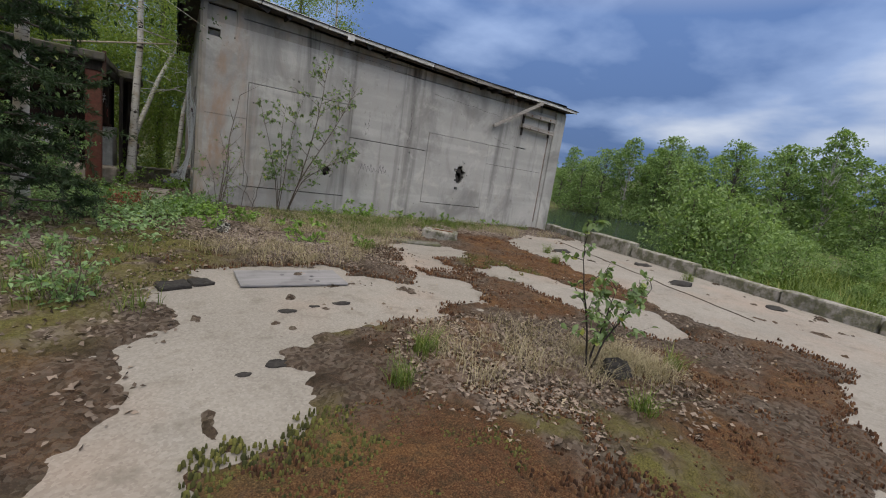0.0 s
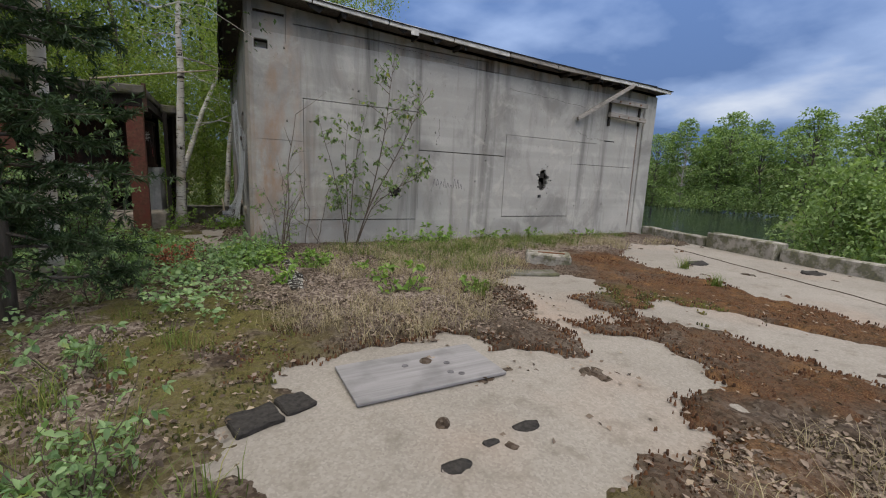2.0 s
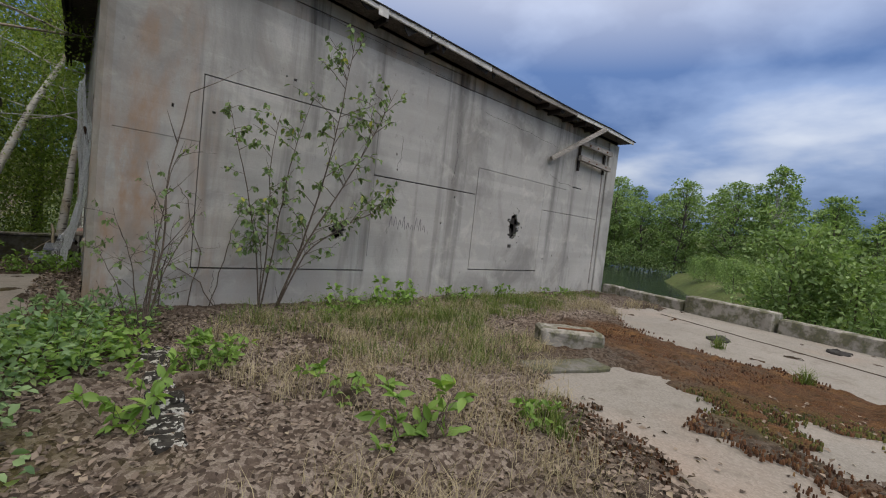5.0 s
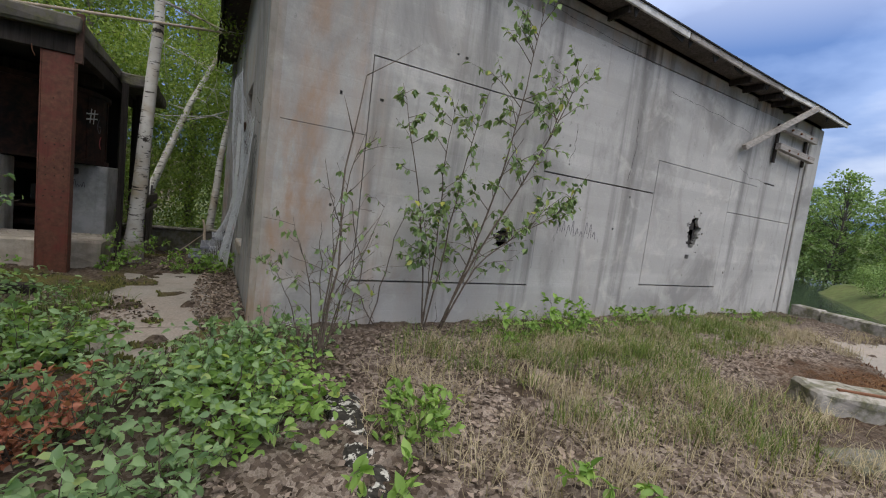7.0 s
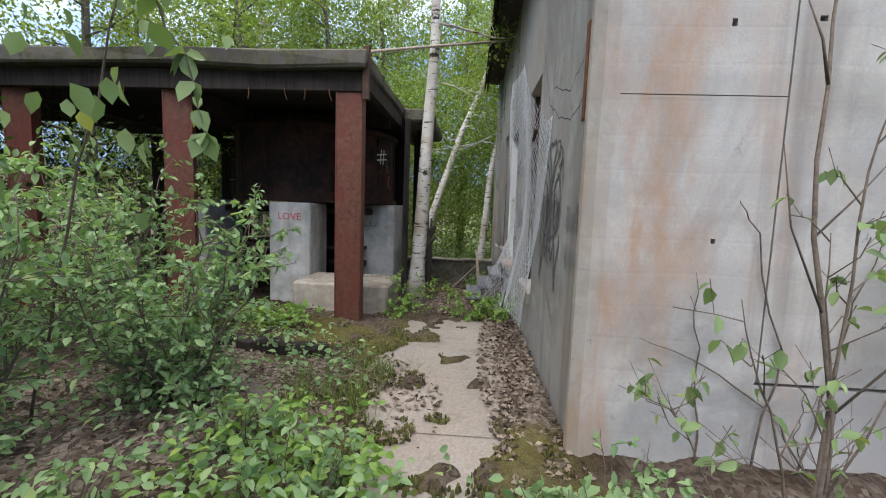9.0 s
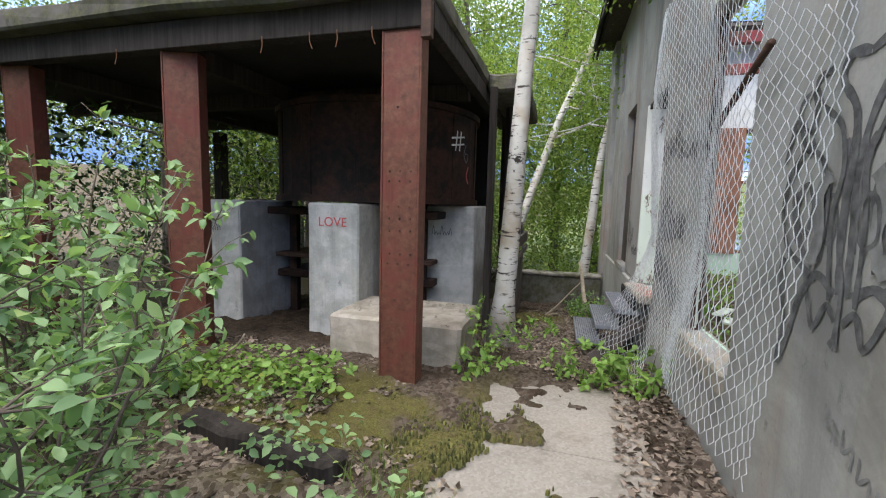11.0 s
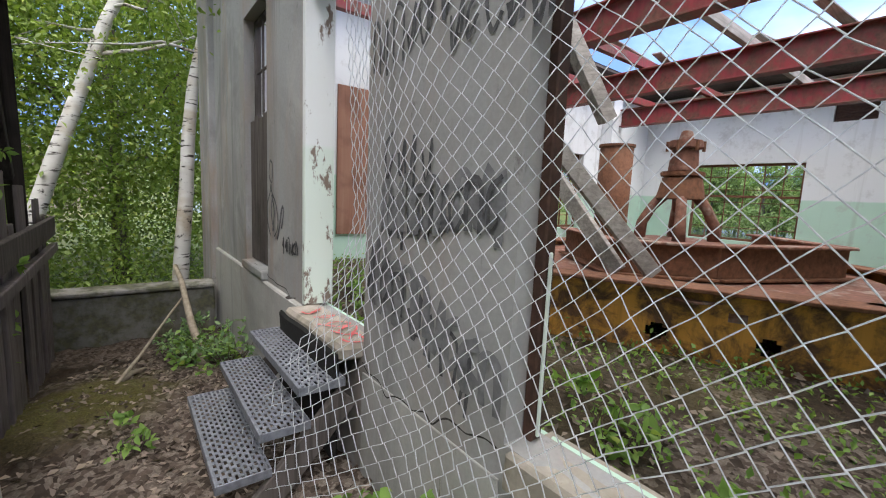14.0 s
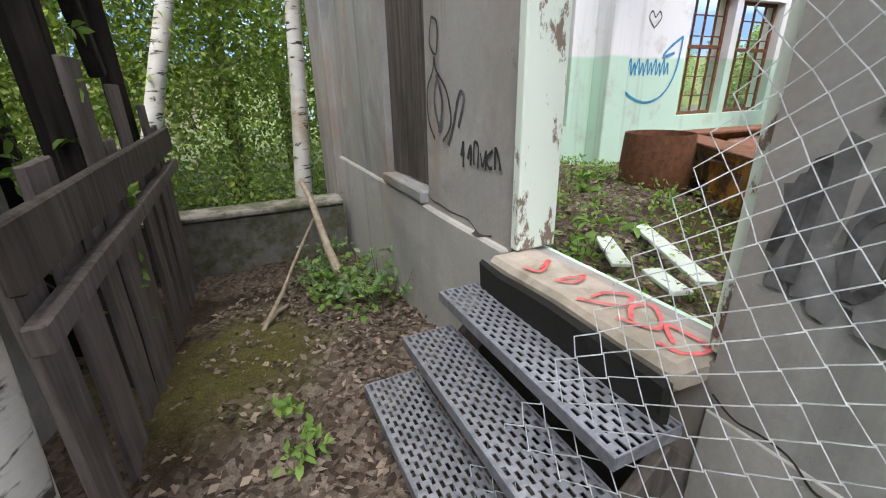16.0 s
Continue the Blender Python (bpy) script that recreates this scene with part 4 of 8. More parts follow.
def build_side():
    wall = tagged(new("wall_side"), "grey rendered concrete side wall with open doorway and windows", "wall", kind="structure")
    test = rect_test(SIDE_OPEN)
    top = 5.2
    us = [YF + 0.26, YB] + [u for q in SIDE_OPEN for u in (q[0], q[2])]
    vs = [-0.9, top, 2.2] + [v for q in SIDE_OPEN for v in (q[1], q[3])]

    def at(u, v, d):
        return (XS + d, u, roof_z(XS) if v == top else v)
    grid_wall("side_wall", us, vs, test, at, 0.16, M_SIDE, wall)
    # the chamfered, worn corner with the front
    ring = [(0.562, YF), (0.47, YF + 0.004), (0.41, YF + 0.05), (0.405, YF + 0.09), (XS, YF + 0.17), (XS, YF + 0.258), (XS + 0.16, YF + 0.258), (0.562, YF + 0.2)]
    v = []
    n = len(ring)
    levels = [-0.3 + 0.43 * i for i in range(13)]
    levels[-1] = 4.83
    for z in levels:
        for i, (x, y) in enumerate(ring):
            w = 0.012 * noise.noise(Vector((i * 3.0, z * 2.3, 0))) if 1 <= i <= 4 else 0
            v.append((x + w, y + w, z))
    f = [(k * n + i, k * n + (i + 1) % n, (k + 1) * n + (i + 1) % n, (k + 1) * n + i) for k in range(len(levels) - 1) for i in range(n)]
    f = [q[::-1] for q in f] + [tuple(range(n)), tuple(range((len(levels) - 1) * n, len(levels) * n))[::-1]]
    put_mesh("corner", mesh_of("corner", v, f, M_CORNER), wall)
    # projecting lower course below the windows, broken along its top
    part("plinth_course", boxes((XS - 0.035, 16.86, -0.9, XS + 0.05, YB - 0.76, 0.6), bevel=0.012, rough=0.006), M_PALERENDER, wall)
    part("lower_render", boxes((XS - 0.012, 14.87, -0.6, XS - 0.0005, 15.89, 0.47), bevel=0.003, rough=0.003), M_PALERENDER, wall)
    for pts in ([(18.3, 0.7), (17.7, 0.66), (17.0, 0.62)], [(15.88, 0.5), (15.5, 0.46), (15.2, 0.52), (14.88, 0.58)], [(13.9, 3.3), (13.3, 2.5), (12.9, 2.32), (12.4, 2.18), (12.02, 2.24)], [(13.1, 2.6), (12.5, 2.4), (12.1, 2.5)]):
        fine = []
        for (a, b), (c, d) in zip(pts, pts[1:]):
            for k in range(6):
                fine.append((a + (c - a) * k / 6, b + (d - b) * k / 6 + 0.05 * noise.noise(Vector((a * 3 + k * 0.9, b * 5, 2.0)))))
        stroke(fine + [pts[-1]], 0.009, lambda a, b: (XS - (0.014 if a < 16 and b < 0.7 and a > 14.8 else 0.037 if a > 16.9 and b < 0.6 else 0.003), a, b), M_CRACK, wall, "crack")
    # buttress at the far end
    part("end_pilaster", boxes((XS - 0.08, YB - 0.75, -1.2, XS + 0.1, YB + 0.02, 4.72), bevel=0.015), M_SIDE, wall)
    # rusted steel angle set into the corner
    part("rusted_angle", boxes((XS - 0.01, 11.985, 2.1, XS + 0.02, 12.05, 2.7), bevel=0.004), M_RUST, wall)
    # sill under the first opening and door threshold
    part("opening_sill", boxes((XS - 0.03, 13.87, 0.46, XS + 0.22, 14.84, 0.6), bevel=0.015, rough=0.006), M_PLINTH, wall)


build_side()


def build_inner_walls():
    """River wall and back wall with their window openings, lining of front and side."""
    back = [(2.82, 0.7, 4.0, 3.1), (6.45, 0.75, 7.55, 2.68), (7.72, 0.75, 8.95, 2.62)]
    wall = tagged(new("wall_back"), "white and mint-green plastered back wall with window openings", "wall", kind="structure")
    top = 5.2
    grid_wall("back_wall", [XS + 0.17, X1] + [u for q in back for u in (q[0], q[2])], [-1.5, top] + [v for q in back for v in (q[1], q[3])], rect_test(back),
              lambda u, v, d: (u, 20.6 + d, roof_z(u) if v == top else v), 0.34, M_PLASTER, wall)
    river = [(16.8, 0.6, 19.2, 2.55), (13.0, 0.6, 15.2, 2.55), (15.75, 3.4, 16.45, 3.85)]
    wall2 = tagged(new("wall_river"), "white plastered river-side wall with wide window openings", "wall", kind="structure")
    part("vent_panel", boxes((12.06, 15.752, 3.402, 12.1, 16.448, 3.848), *[(12.03, 15.78, 3.43 + 0.07 * k, 12.058, 16.42, 3.47 + 0.07 * k) for k in range(6)], bevel=0.004), M_DARKSTEEL, wall2)
    grid_wall("river_wall", [12.0, 20.598] + [u for q in river for u in (q[0], q[2])], [-1.5, top] + [v for q in river for v in (q[1], q[3])], rect_test(river),
              lambda u, v, d: (11.98 + d, u, roof_z(11.9) if v == top else v), 0.3, M_PLASTER, wall2)
    # inside linings of the front and the side wall
    lining = tagged(new("wall_lining"), "white plaster lining over a mint-green dado", "wall", kind="structure")
    grid_wall("front_lining", [0.633, 11.97], [-0.3, top], lambda u, v: True, lambda u, v, d: (u, 11.985 + d, roof_z(u) - 0.01 if v == top else v), 0.02, M_PLASTER, lining)
    side = [(a - 0.1, b, c + 0.1, d) for a, b, c, d in SIDE_OPEN]
    grid_wall("side_lining", [12.01, 20.59] + [u for q in side for u in (q[0], q[2])], [-0.3, top] + [v for q in side for v in (q[1], q[3])], rect_test(side),
              lambda u, v, d: (0.612 + d, u, roof_z(0.7) - 0.01 if v == top else v), 0.02, M_PLASTER, lining)
    for x in (4.42, 9.6):
        part("pilaster", boxes((x, 20.28, -0.2, x + 0.4, 20.598, 4.4), bevel=0.01), M_PLASTER, wall)
    # steel window grids
    n = 0
    for q, along in [(b, "x") for b in back] + [(r, "y") for r in river[:2]]:
        n += 1
        win = tagged(new(f"window_{n}"), "rusted steel window grid with missing glass", "window", kind="structure")
        u0, z0, u1, z1 = q
        cols = 4 if along == "x" else 6
        bars = []

        def bar(a0, b0, a1, b1, w):
            if along == "x":
                bars.append((a0 - w, 20.74, b0 - w, a1 + w, 20.78, b1 + w))
            else:
                bars.append((12.1, a0 - w, b0 - w, 12.14, a1 + w, b1 + w))
        frame_bars = [(u0 + 0.03, z0 + 0.03, u0 + 0.03, z1 - 0.03), (u1 - 0.03, z0 + 0.03, u1 - 0.03, z1 - 0.03), (u0 + 0.05, z0 + 0.03, u1 - 0.05, z0 + 0.03), (u0 + 0.05, z1 - 0.03, u1 - 0.05, z1 - 0.03),
                      (u0 + 0.05, z0 + (z1 - z0) * 0.58, u1 - 0.05, z0 + (z1 - z0) * 0.58)]
        for fb in frame_bars:
            bar(*fb, 0.03)
        part("window_frame", boxes(*bars, bevel=0.004), M_RUST, win)
        for i in range(1, cols):
            bars = []
            u = u0 + (u1 - u0) * i / cols
            bar(u, z0 + 0.06, u, z1 - 0.06, 0.008)
            part("muntin", boxes(*bars, bevel=0), M_RUST, win)
        for i in range(1, 6):
            bars = []
            z = z0 + (z1 - z0) * i / 6
            bar(u0 + 0.06, z, u1 - 0.06, z, 0.008)
            part("muntin", boxes(*bars, bevel=0), M_RUST, win)
    # floor of the hall: bare earth and slab
    xs, ys = np.arange(0.62, 11.98, 0.12), np.arange(12.0, 20.61, 0.12)
    x, y = np.meshgrid(xs, ys, indexing="ij")
    z = 0.06 + 0.22 * smooth01((y - 16.6) / 2.0) * smooth01((4.6 - x) / 1.5) + 0.12 * (fbm(x, y, 0.9, 4, 31) - 0.5) + 0.05 * (fbm(x, y, 5, 3, 32) - 0.5)
    n0, n1 = x.shape
    i, j = np.meshgrid(np.arange(n0 - 1), np.arange(n1 - 1), indexing="ij")
    q = (i * n1 + j).ravel()
    me = raw_mesh("floor", np.stack([x, y, z], -1).reshape(-1, 3), np.stack([q, q + n1, q + n1 + 1, q + 1], 1), M_COVER)
    col = me.color_attributes.new("cover", "FLOAT_COLOR", "POINT")
    rgba = np.stack([0 * x, 0.35 * smooth01((fbm(x, y, 0.8, 3, 33) - 0.45) * 5), 0.75 * smooth01((fbm(x, y, 1.2, 3, 34) - 0.35) * 4), 1 + 0 * x], -1).reshape(-1, 4)
    col.data.foreach_set("color", rgba.astype(np.float32).ravel())
    me.polygons.foreach_set("use_smooth", [True] * len(me.polygons))
    tagged(put_mesh("floor", me), "earth-covered hall floor with dead leaves and moss", "floor", kind="structure")


build_inner_walls()


def build_roof():
    """Sagging felt roof with ragged eaves; half of it has fallen in."""
    roof = tagged(new("roof"), "sagging black felt roof, partly fallen in", "roof", kind="structure")
    r = random.Random(3)
    ys = [11.32, 12.2, 13.3, 14.4, 15.5, 16.6, 17.7, 18.8, 19.9, 21.15]

    def solid(u, v):
        return not (1.6 < u < 11 and 13.3 < v < 19.9 and not (3.6 < u < 5.2 and 17.7 < v < 18.8))
    grid_wall("ceiling_deck", [0.05, 1.6, 3.6, 5.2, 7.2, 9.4, 11, 12.42], ys, solid, lambda u, v, d: (u, v, roof_z(u) + 0.06 + d + 0.02 * math.sin(u * 3.1 + v)), 0.05, M_WOODV, roof)
    grid_wall("roof_felt", [0.0, 1.6, 3.6, 5.2, 7.2, 9.4, 11, 12.5], [11.27] + ys[1:-1] + [21.2], solid, lambda u, v, d: (u, v, roof_z(u) + 0.115 + d + 0.02 * math.sin(u * 3.1 + v)), 0.02, M_TAR, roof)
    # fascia board along the front eave, in lengths, one piece missing
    for k in range(8):
        a, b = 0.05 + k * 1.55, 0.05 + (k + 1) * 1.55 - 0.02
        dz = r.uniform(-0.012, 0.012)
        part("fascia_board", beam((a, 11.31, roof_z(a) + 0.09 + dz), (b, 11.31, roof_z(b) + 0.09 - dz), 0.035, 0.11), M_FLASH if k not in (4, 5) else M_WOODGREY, roof)
    # rafter ends and ragged felt under the front eave
    for k in range(22):
        x = 0.5 + k * 0.55 + r.uniform(-0.05, 0.05)
        if r.random() < 0.45:
            part("rafter_end", boxes((x, 11.36, roof_z(x) - 0.05, x + 0.05, 11.8, roof_z(x) + 0.055), bevel=0.006), M_WOODBLACK, roof)
    for k in range(16):
        x = 0.6 + k * 0.72 + r.uniform(-0.2, 0.2)
        w, h = r.uniform(0.1, 0.4), r.uniform(0.03, 0.17)
        v = [(x, 11.34, roof_z(x) + 0.06), (x + w, 11.34, roof_z(x + w) + 0.06), (x + w * r.uniform(0.4, 0.9), 11.35, roof_z(x) + 0.05 - h), (x + w * 0.2, 11.35, roof_z(x) + 0.05 - h * 0.5)]
        v += [(p[0], p[1] + 0.012, p[2]) for p in v]
        put_mesh("torn_felt", mesh_of("torn_felt", v, [(0, 1, 2, 3), (7, 6, 5, 4), (0, 4, 5, 1), (1, 5, 6, 2), (2, 6, 7, 3), (3, 7, 4, 0)], M_TAR), roof)
    # felt hanging down along the side eave
    pts = [11.25 + 0.35 * i for i in range(29)]
    v = []
    for y in pts:
        drop = 0.16 + 0.16 * noise.noise(Vector((y * 0.9, 0, 0))) + (0.5 if y < 11.7 else 0.0)
        v += [(0.02, y, roof_z(0) + 0.13), (-0.02 + 0.06 * noise.noise(Vector((y, 3, 0))), y, roof_z(0) - drop), (0.05, y, roof_z(0) + 0.13), (0.02 + 0.06 * noise.noise(Vector((y, 3, 0))), y, roof_z(0) - drop)]
    f = []
    for i in range(len(pts) - 1):
        a, b = 4 * i, 4 * (i + 1)
        f += [(a, b, b + 1, a + 1), (a + 2, a + 3, b + 3, b + 2), (a + 1, b + 1, b + 3, a + 3), (a, a + 2, b + 2, b)]
    put_mesh("hanging_felt", mesh_of("hanging_felt", v, f, M_TAR), roof)
    part("side_fascia", boxes((0.06, 11.3, roof_z(0) - 0.14, 0.1, 21.1, roof_z(0) + 0.05), bevel=0.008), M_WOODBLACK, roof)


build_roof()

# ---- yard things ----


def build_board():
    t = thing("plywood_board", 1.29, 5.31, 0.0, "weathered grey plywood sheet lying flat on the slab", "board", turn=0.3)
    bm = boxes((-0.63, -0.32, 0.012, 0.63, 0.32, 0.036), bevel=0.004)
    part("sheet", bm, M_BOARD, t)
    r = random.Random(2)
    for x, y in ((0.25, 0.02), (0.2, -0.14), (0.27, -0.2), (-0.1, 0.1)):
        bm = bmesh.new()
        bmesh.ops.create_cone(bm, cap_ends=True, segments=14, radius1=0.028, radius2=0.026, depth=0.004, matrix=pose(x, y, 0.0375))
        part("water_mark", bm, M_SPRAYG, t)


build_board()


def build_block():
    t = thing("concrete_block", 5.45, 8.5, 0.0, "broken mossy concrete block on the apron", "concrete block", turn=-38)
    part("block", boxes((-0.42, -0.2, -0.02, 0.42, 0.24, 0.24), bevel=0.03, rough=0.02), M_KERB, t)
    part("iron_strap", boxes((-0.2, -0.1, 0.235, 0.3, -0.06, 0.262), bevel=0.004), M_RUST, t)
    t = thing("broken_slab", 4.55, 7.95, 0.0, "flat black broken concrete slab flush with moss", "slab", turn=-20)
    part("slab_piece", boxes((-0.55, -0.16, -0.02, 0.5, 0.17, 0.05), bevel=0.02, rough=0.015, seed=4), M_PARAPET, t)
    t = thing("broken_slab", 0.15, 5.15, 0.0, "small dark broken concrete pieces in the litter", "slab", turn=15)
    part("slab_piece", boxes((-0.28, -0.14, -0.02, 0.02, 0.1, 0.045), (0.05, -0.08, -0.02, 0.26, 0.13, 0.03), bevel=0.01, rough=0.022, seed=9), M_RUBBLESHADE, t)


build_block()


def build_kerb():
    r = random.Random(11)
    y = -9.0
    while y < 11.5:
        L = r.uniform(1.5, 2.1)
        y1 = min(y + L, 11.6)
        tall = 0.40 if 5.9 < y < 7.6 else r.uniform(0.24, 0.3)
        wide = 0.42 if tall > 0.35 else 0.3
        a = math.degrees(math.atan(0.22))
        k = thing("kerb", kerb_x((y + y1) / 2) + 0.17, (y + y1) / 2, 0.0, "worn concrete edge kerb, chipped and mossy, along the river", "kerb", "river kerb", -a, "structure")
        h = (y1 - y) / 2 - 0.01
        part("kerb_stone", boxes((-wide / 2, -h, -0.9, wide / 2, h, tall), bevel=0.025, rough=0.014, seed=y), M_KERB, k)
        y = y1


build_kerb()


def build_joint_ridge():
    """Old upstand at the edge of the left slab: a low crumbling line of concrete."""
    t = thing("broken_upstand", 0.82, 8.85, 0.0, "low crumbling black concrete upstand spotted with white lichen", "kerb", turn=-4)
    q = random.Random(7)
    y = -0.75
    k = 0
    while y < 1.0:
        w, h = q.uniform(0.14, 0.34), q.uniform(0.05, 0.1)
        part("lump", boxes((-0.13 + q.uniform(-0.03, 0.03), y, -0.03, 0.11 + q.uniform(-0.04, 0.04), y + w, h), bevel=0.02, rough=0.028, seed=k), M_LICHEN, t)
        y += w + q.uniform(-0.02, 0.03)
        k += 1


build_joint_ridge()


def build_crack():
    """The open joint on the river slab, filled with black dirt and moss."""
    t = thing("filled_crack", 0, 0, 0, "long dark moss-filled crack in the slab", "crack")
    verts, faces = [], []
    n = 70
    for i in range(n):
        f = i / (n - 1)
        x, y = 10.39 + (7.79 - 10.39) * f, 9.18 + (2.65 - 9.18) * f
        x += 0.08 * noise.noise(Vector((f * 9, 0, 1))) + 0.02 * noise.noise(Vector((f * 50, 0, 1)))
        w = 0.018 + 0.03 * max(0, noise.noise(Vector((f * 14, 4, 1)))) + 0.05 * max(0, noise.noise(Vector((f * 5, 8, 1))) - 0.2)
        verts += [(x - w, y + w * 0.4, 0.001), (x, y, 0.012), (x + w, y - w * 0.4, 0.001)]
    for i in range(n - 1):
        a = 3 * i
        faces += [(a, a + 1, a + 4, a + 3), (a + 1, a + 2, a + 5, a + 4)]
    put_mesh("dirt", mesh_of("dirt", verts, faces, M_COVER), t)
    # black clods on the bare slab
    r = random.Random(14)
    for x, y, s in ((1.0, 4.2, 0.085), (1.3, 4.3, 0.05), (1.62, 4.35, 0.09), (0.72, 3.1, 0.1), (0.45, 3.0, 0.05), (0.9, 3.05, 0.05), (9.2, 4.6, 0.3), (10.3, 6.2, 0.25), (8.8, 7.6, 0.25), (9.6, 3.0, 0.22), (3.3, 0.75, 0.12), (3.45, 0.9, 0.06)):
        c = thing("moss_clod", x, y, 0, "black moss clod on the pale concrete", "moss", "moss clods")
        bm = bmesh.new()
        bmesh.ops.create_icosphere(bm, subdivisions=2, radius=s)
        for v in bm.verts:
            v.co = Vector((v.co.x * 1.2, v.co.y * 0.7, v.co.z * 0.16)) + Vector(noise.noise_vector(v.co * 22 + Vector((x, y, 0)))) * s * 0.25
            v.co.z = max(v.co.z, -0.01)
        part("clod", bm, M_RUBBLESHADE, c, smooth=True)


build_crack()


def build_brackets():
    """Timber brackets left on the front wall."""
    t = thing("timber_bracket", 10.2, YF, 3.4, "weathered timber bracket with two arms bolted to the wall", "bracket")

    def p(name, a, b, w, h, mat):
        ob = part(name, beam(a, b, w, h), mat, t)
        ob.matrix_parent_inverse = t.matrix_basis.inverted()
    p("strut", (8.95, YF - 0.1, 3.38), (10.6, YF - 0.5, 4.42), 0.09, 0.1, M_WOODGREY)
    p("arm", (10.2, YF - 0.12, 4.02), (11.75, YF - 0.14, 4.0), 0.09, 0.13, M_WOODGREY)
    p("arm", (10.15, YF - 0.14, 3.62), (11.7, YF - 0.16, 3.56), 0.1, 0.13, M_WOODGREY)
    p("upright", (10.25, YF - 0.05, 3.3), (10.25, YF - 0.05, 4.1), 0.07, 0.05, M_WOODBLACK)
    p("upright", (11.55, YF - 0.05, 3.4), (11.55, YF - 0.05, 4.1), 0.07, 0.05, M_WOODBLACK)
    for x in (10.5, 10.9, 11.4):
        for z in (4.0, 3.58):
            bm = bmesh.new()
            bmesh.ops.create_cone(bm, cap_ends=True, segments=8, radius1=0.022, radius2=0.022, depth=0.03, matrix=pose(x, YF - 0.2 - 0.0, z, 90))
            ob = part("bolt", bm, M_RUST, t)
            ob.matrix_parent_inverse = t.matrix_basis.inverted()
    n = thing("white_notice", 3.72, 11.285, roof_z(3.7) + 0.03, "small blank white notice on the fascia", "sign")
    part("plate", boxes((-0.09, -0.004, -0.07, 0.09, 0.004, 0.1), bevel=0.002), M_FLASH, n)


build_brackets()

# ---- graffiti on the side wall ----


def build_graffiti():
    face = tagged(new("wall_graffiti"), "black and grey sprayed graffiti on the side wall", "graffiti", kind="structure")

    layer = [0]

    def spray(points, width, place, material, parent):
        # each line lies a hair above the one before it
        layer[0] = (layer[0] + 1) % 12
        step = [0]

        def lifted(u, v):
            step[0] += 1
            p, d = place(u, v), 0.00002 * step[0]
            return (p[0] - d, p[1] - d, p[2])
        stroke(points, width, lifted, material, parent)

    def on_side(u, v):
        return (XS - 0.002 - 0.0009 * layer[0], u, v)

    # the large tag by the corner: a mirrored plume of ovals, ribbons and tusks
    def mirrored(pts, width, mat=M_SPRAYD):
        for s in (-1, 1):
            spray([(12.97 + s * a + 0.012 * math.sin(9 * b), b) for a, b in pts], width, on_side, mat, face)
    mirrored([(0.02, 1.25), (0.03, 1.5), (0.015, 1.7), (0.05, 1.9), (0.14, 2.02), (0.1, 2.1), (0.0, 2.08)], 0.045)
    mirrored([(0.07, 1.22), (0.09, 1.5), (0.06, 1.7), (0.12, 1.86), (0.24, 1.95), (0.3, 2.06), (0.2, 2.08)], 0.03)
    mirrored([(0.15, 1.35), (0.12, 1.6), (0.2, 1.75), (0.32, 1.8), (0.42, 1.92), (0.47, 1.75)], 0.03)
    mirrored([(0.2, 1.3), (0.38, 1.4), (0.43, 1.6), (0.36, 1.76), (0.26, 1.82)], 0.035)
    mirrored([(0.22, 1.45), (0.3, 1.5), (0.31, 1.6), (0.25, 1.65), (0.2, 1.57), (0.22, 1.47)], 0.03)
    mirrored([(0.1, 1.42), (0.16, 1.46), (0.15, 1.58), (0.09, 1.6), (0.06, 1.5), (0.1, 1.42)], 0.022)
    mirrored([(0.05, 1.25), (0.16, 1.3), (0.26, 1.2), (0.3, 1.02), (0.36, 0.88), (0.35, 1.06), (0.42, 1.26), (0.4, 1.34)], 0.045)
    mirrored([(0.02, 1.15), (0.08, 1.2), (0.14, 1.1), (0.2, 1.2), (0.24, 1.32)], 0.035)
    mirrored([(0.0, 1.3), (0.0, 1.12), (0.02, 1.06)], 0.03)
    mirrored([(0.3, 1.86), (0.38, 1.9), (0.4, 1.98), (0.32, 2.02), (0.28, 1.93), (0.31, 1.86)], 0.025)
    mirrored([(0.12, 1.68), (0.17, 1.6), (0.15, 1.45), (0.2, 1.34)], 0.08, M_SPRAYF)
    mirrored([(0.26, 1.36), (0.33, 1.48), (0.36, 1.62)], 0.06, M_SPRAYG)
    mirrored([(0.03, 1.4), (0.03, 1.65), (0.08, 1.8)], 0.05, M_SPRAYG)
    # the short faded tags beside it
    for k, (u, h) in enumerate(((12.3, 0.14), (12.22, 0.1), (12.13, 0.12), (12.05, 0.15))):
        spray([(u, 1.4), (u - 0.01, 1.4 + h), (u - 0.05, 1.44 + 0.5 * h), (u - 0.04, 1.38)], 0.045 if k in (0, 3) else 0.025, on_side, M_SPRAYF, face)
        spray([(u + 0.02, 1.28), (u, 1.16 + 0.02 * k), (u - 0.04, 1.2), (u - 0.05, 1.1)], 0.022, on_side, M_SPRAYF, face)
    for k in range(4):
        spray([(12.95 - 0.09 * k, 0.86 - 0.05 * k), (12.95 - 0.09 * k, 0.78 - 0.05 * k), (12.9 - 0.09 * k, 0.82 - 0.05 * k), (12.9 - 0.09 * k, 0.74 - 0.05 * k)], 0.014, on_side, M_SPRAYF, face)
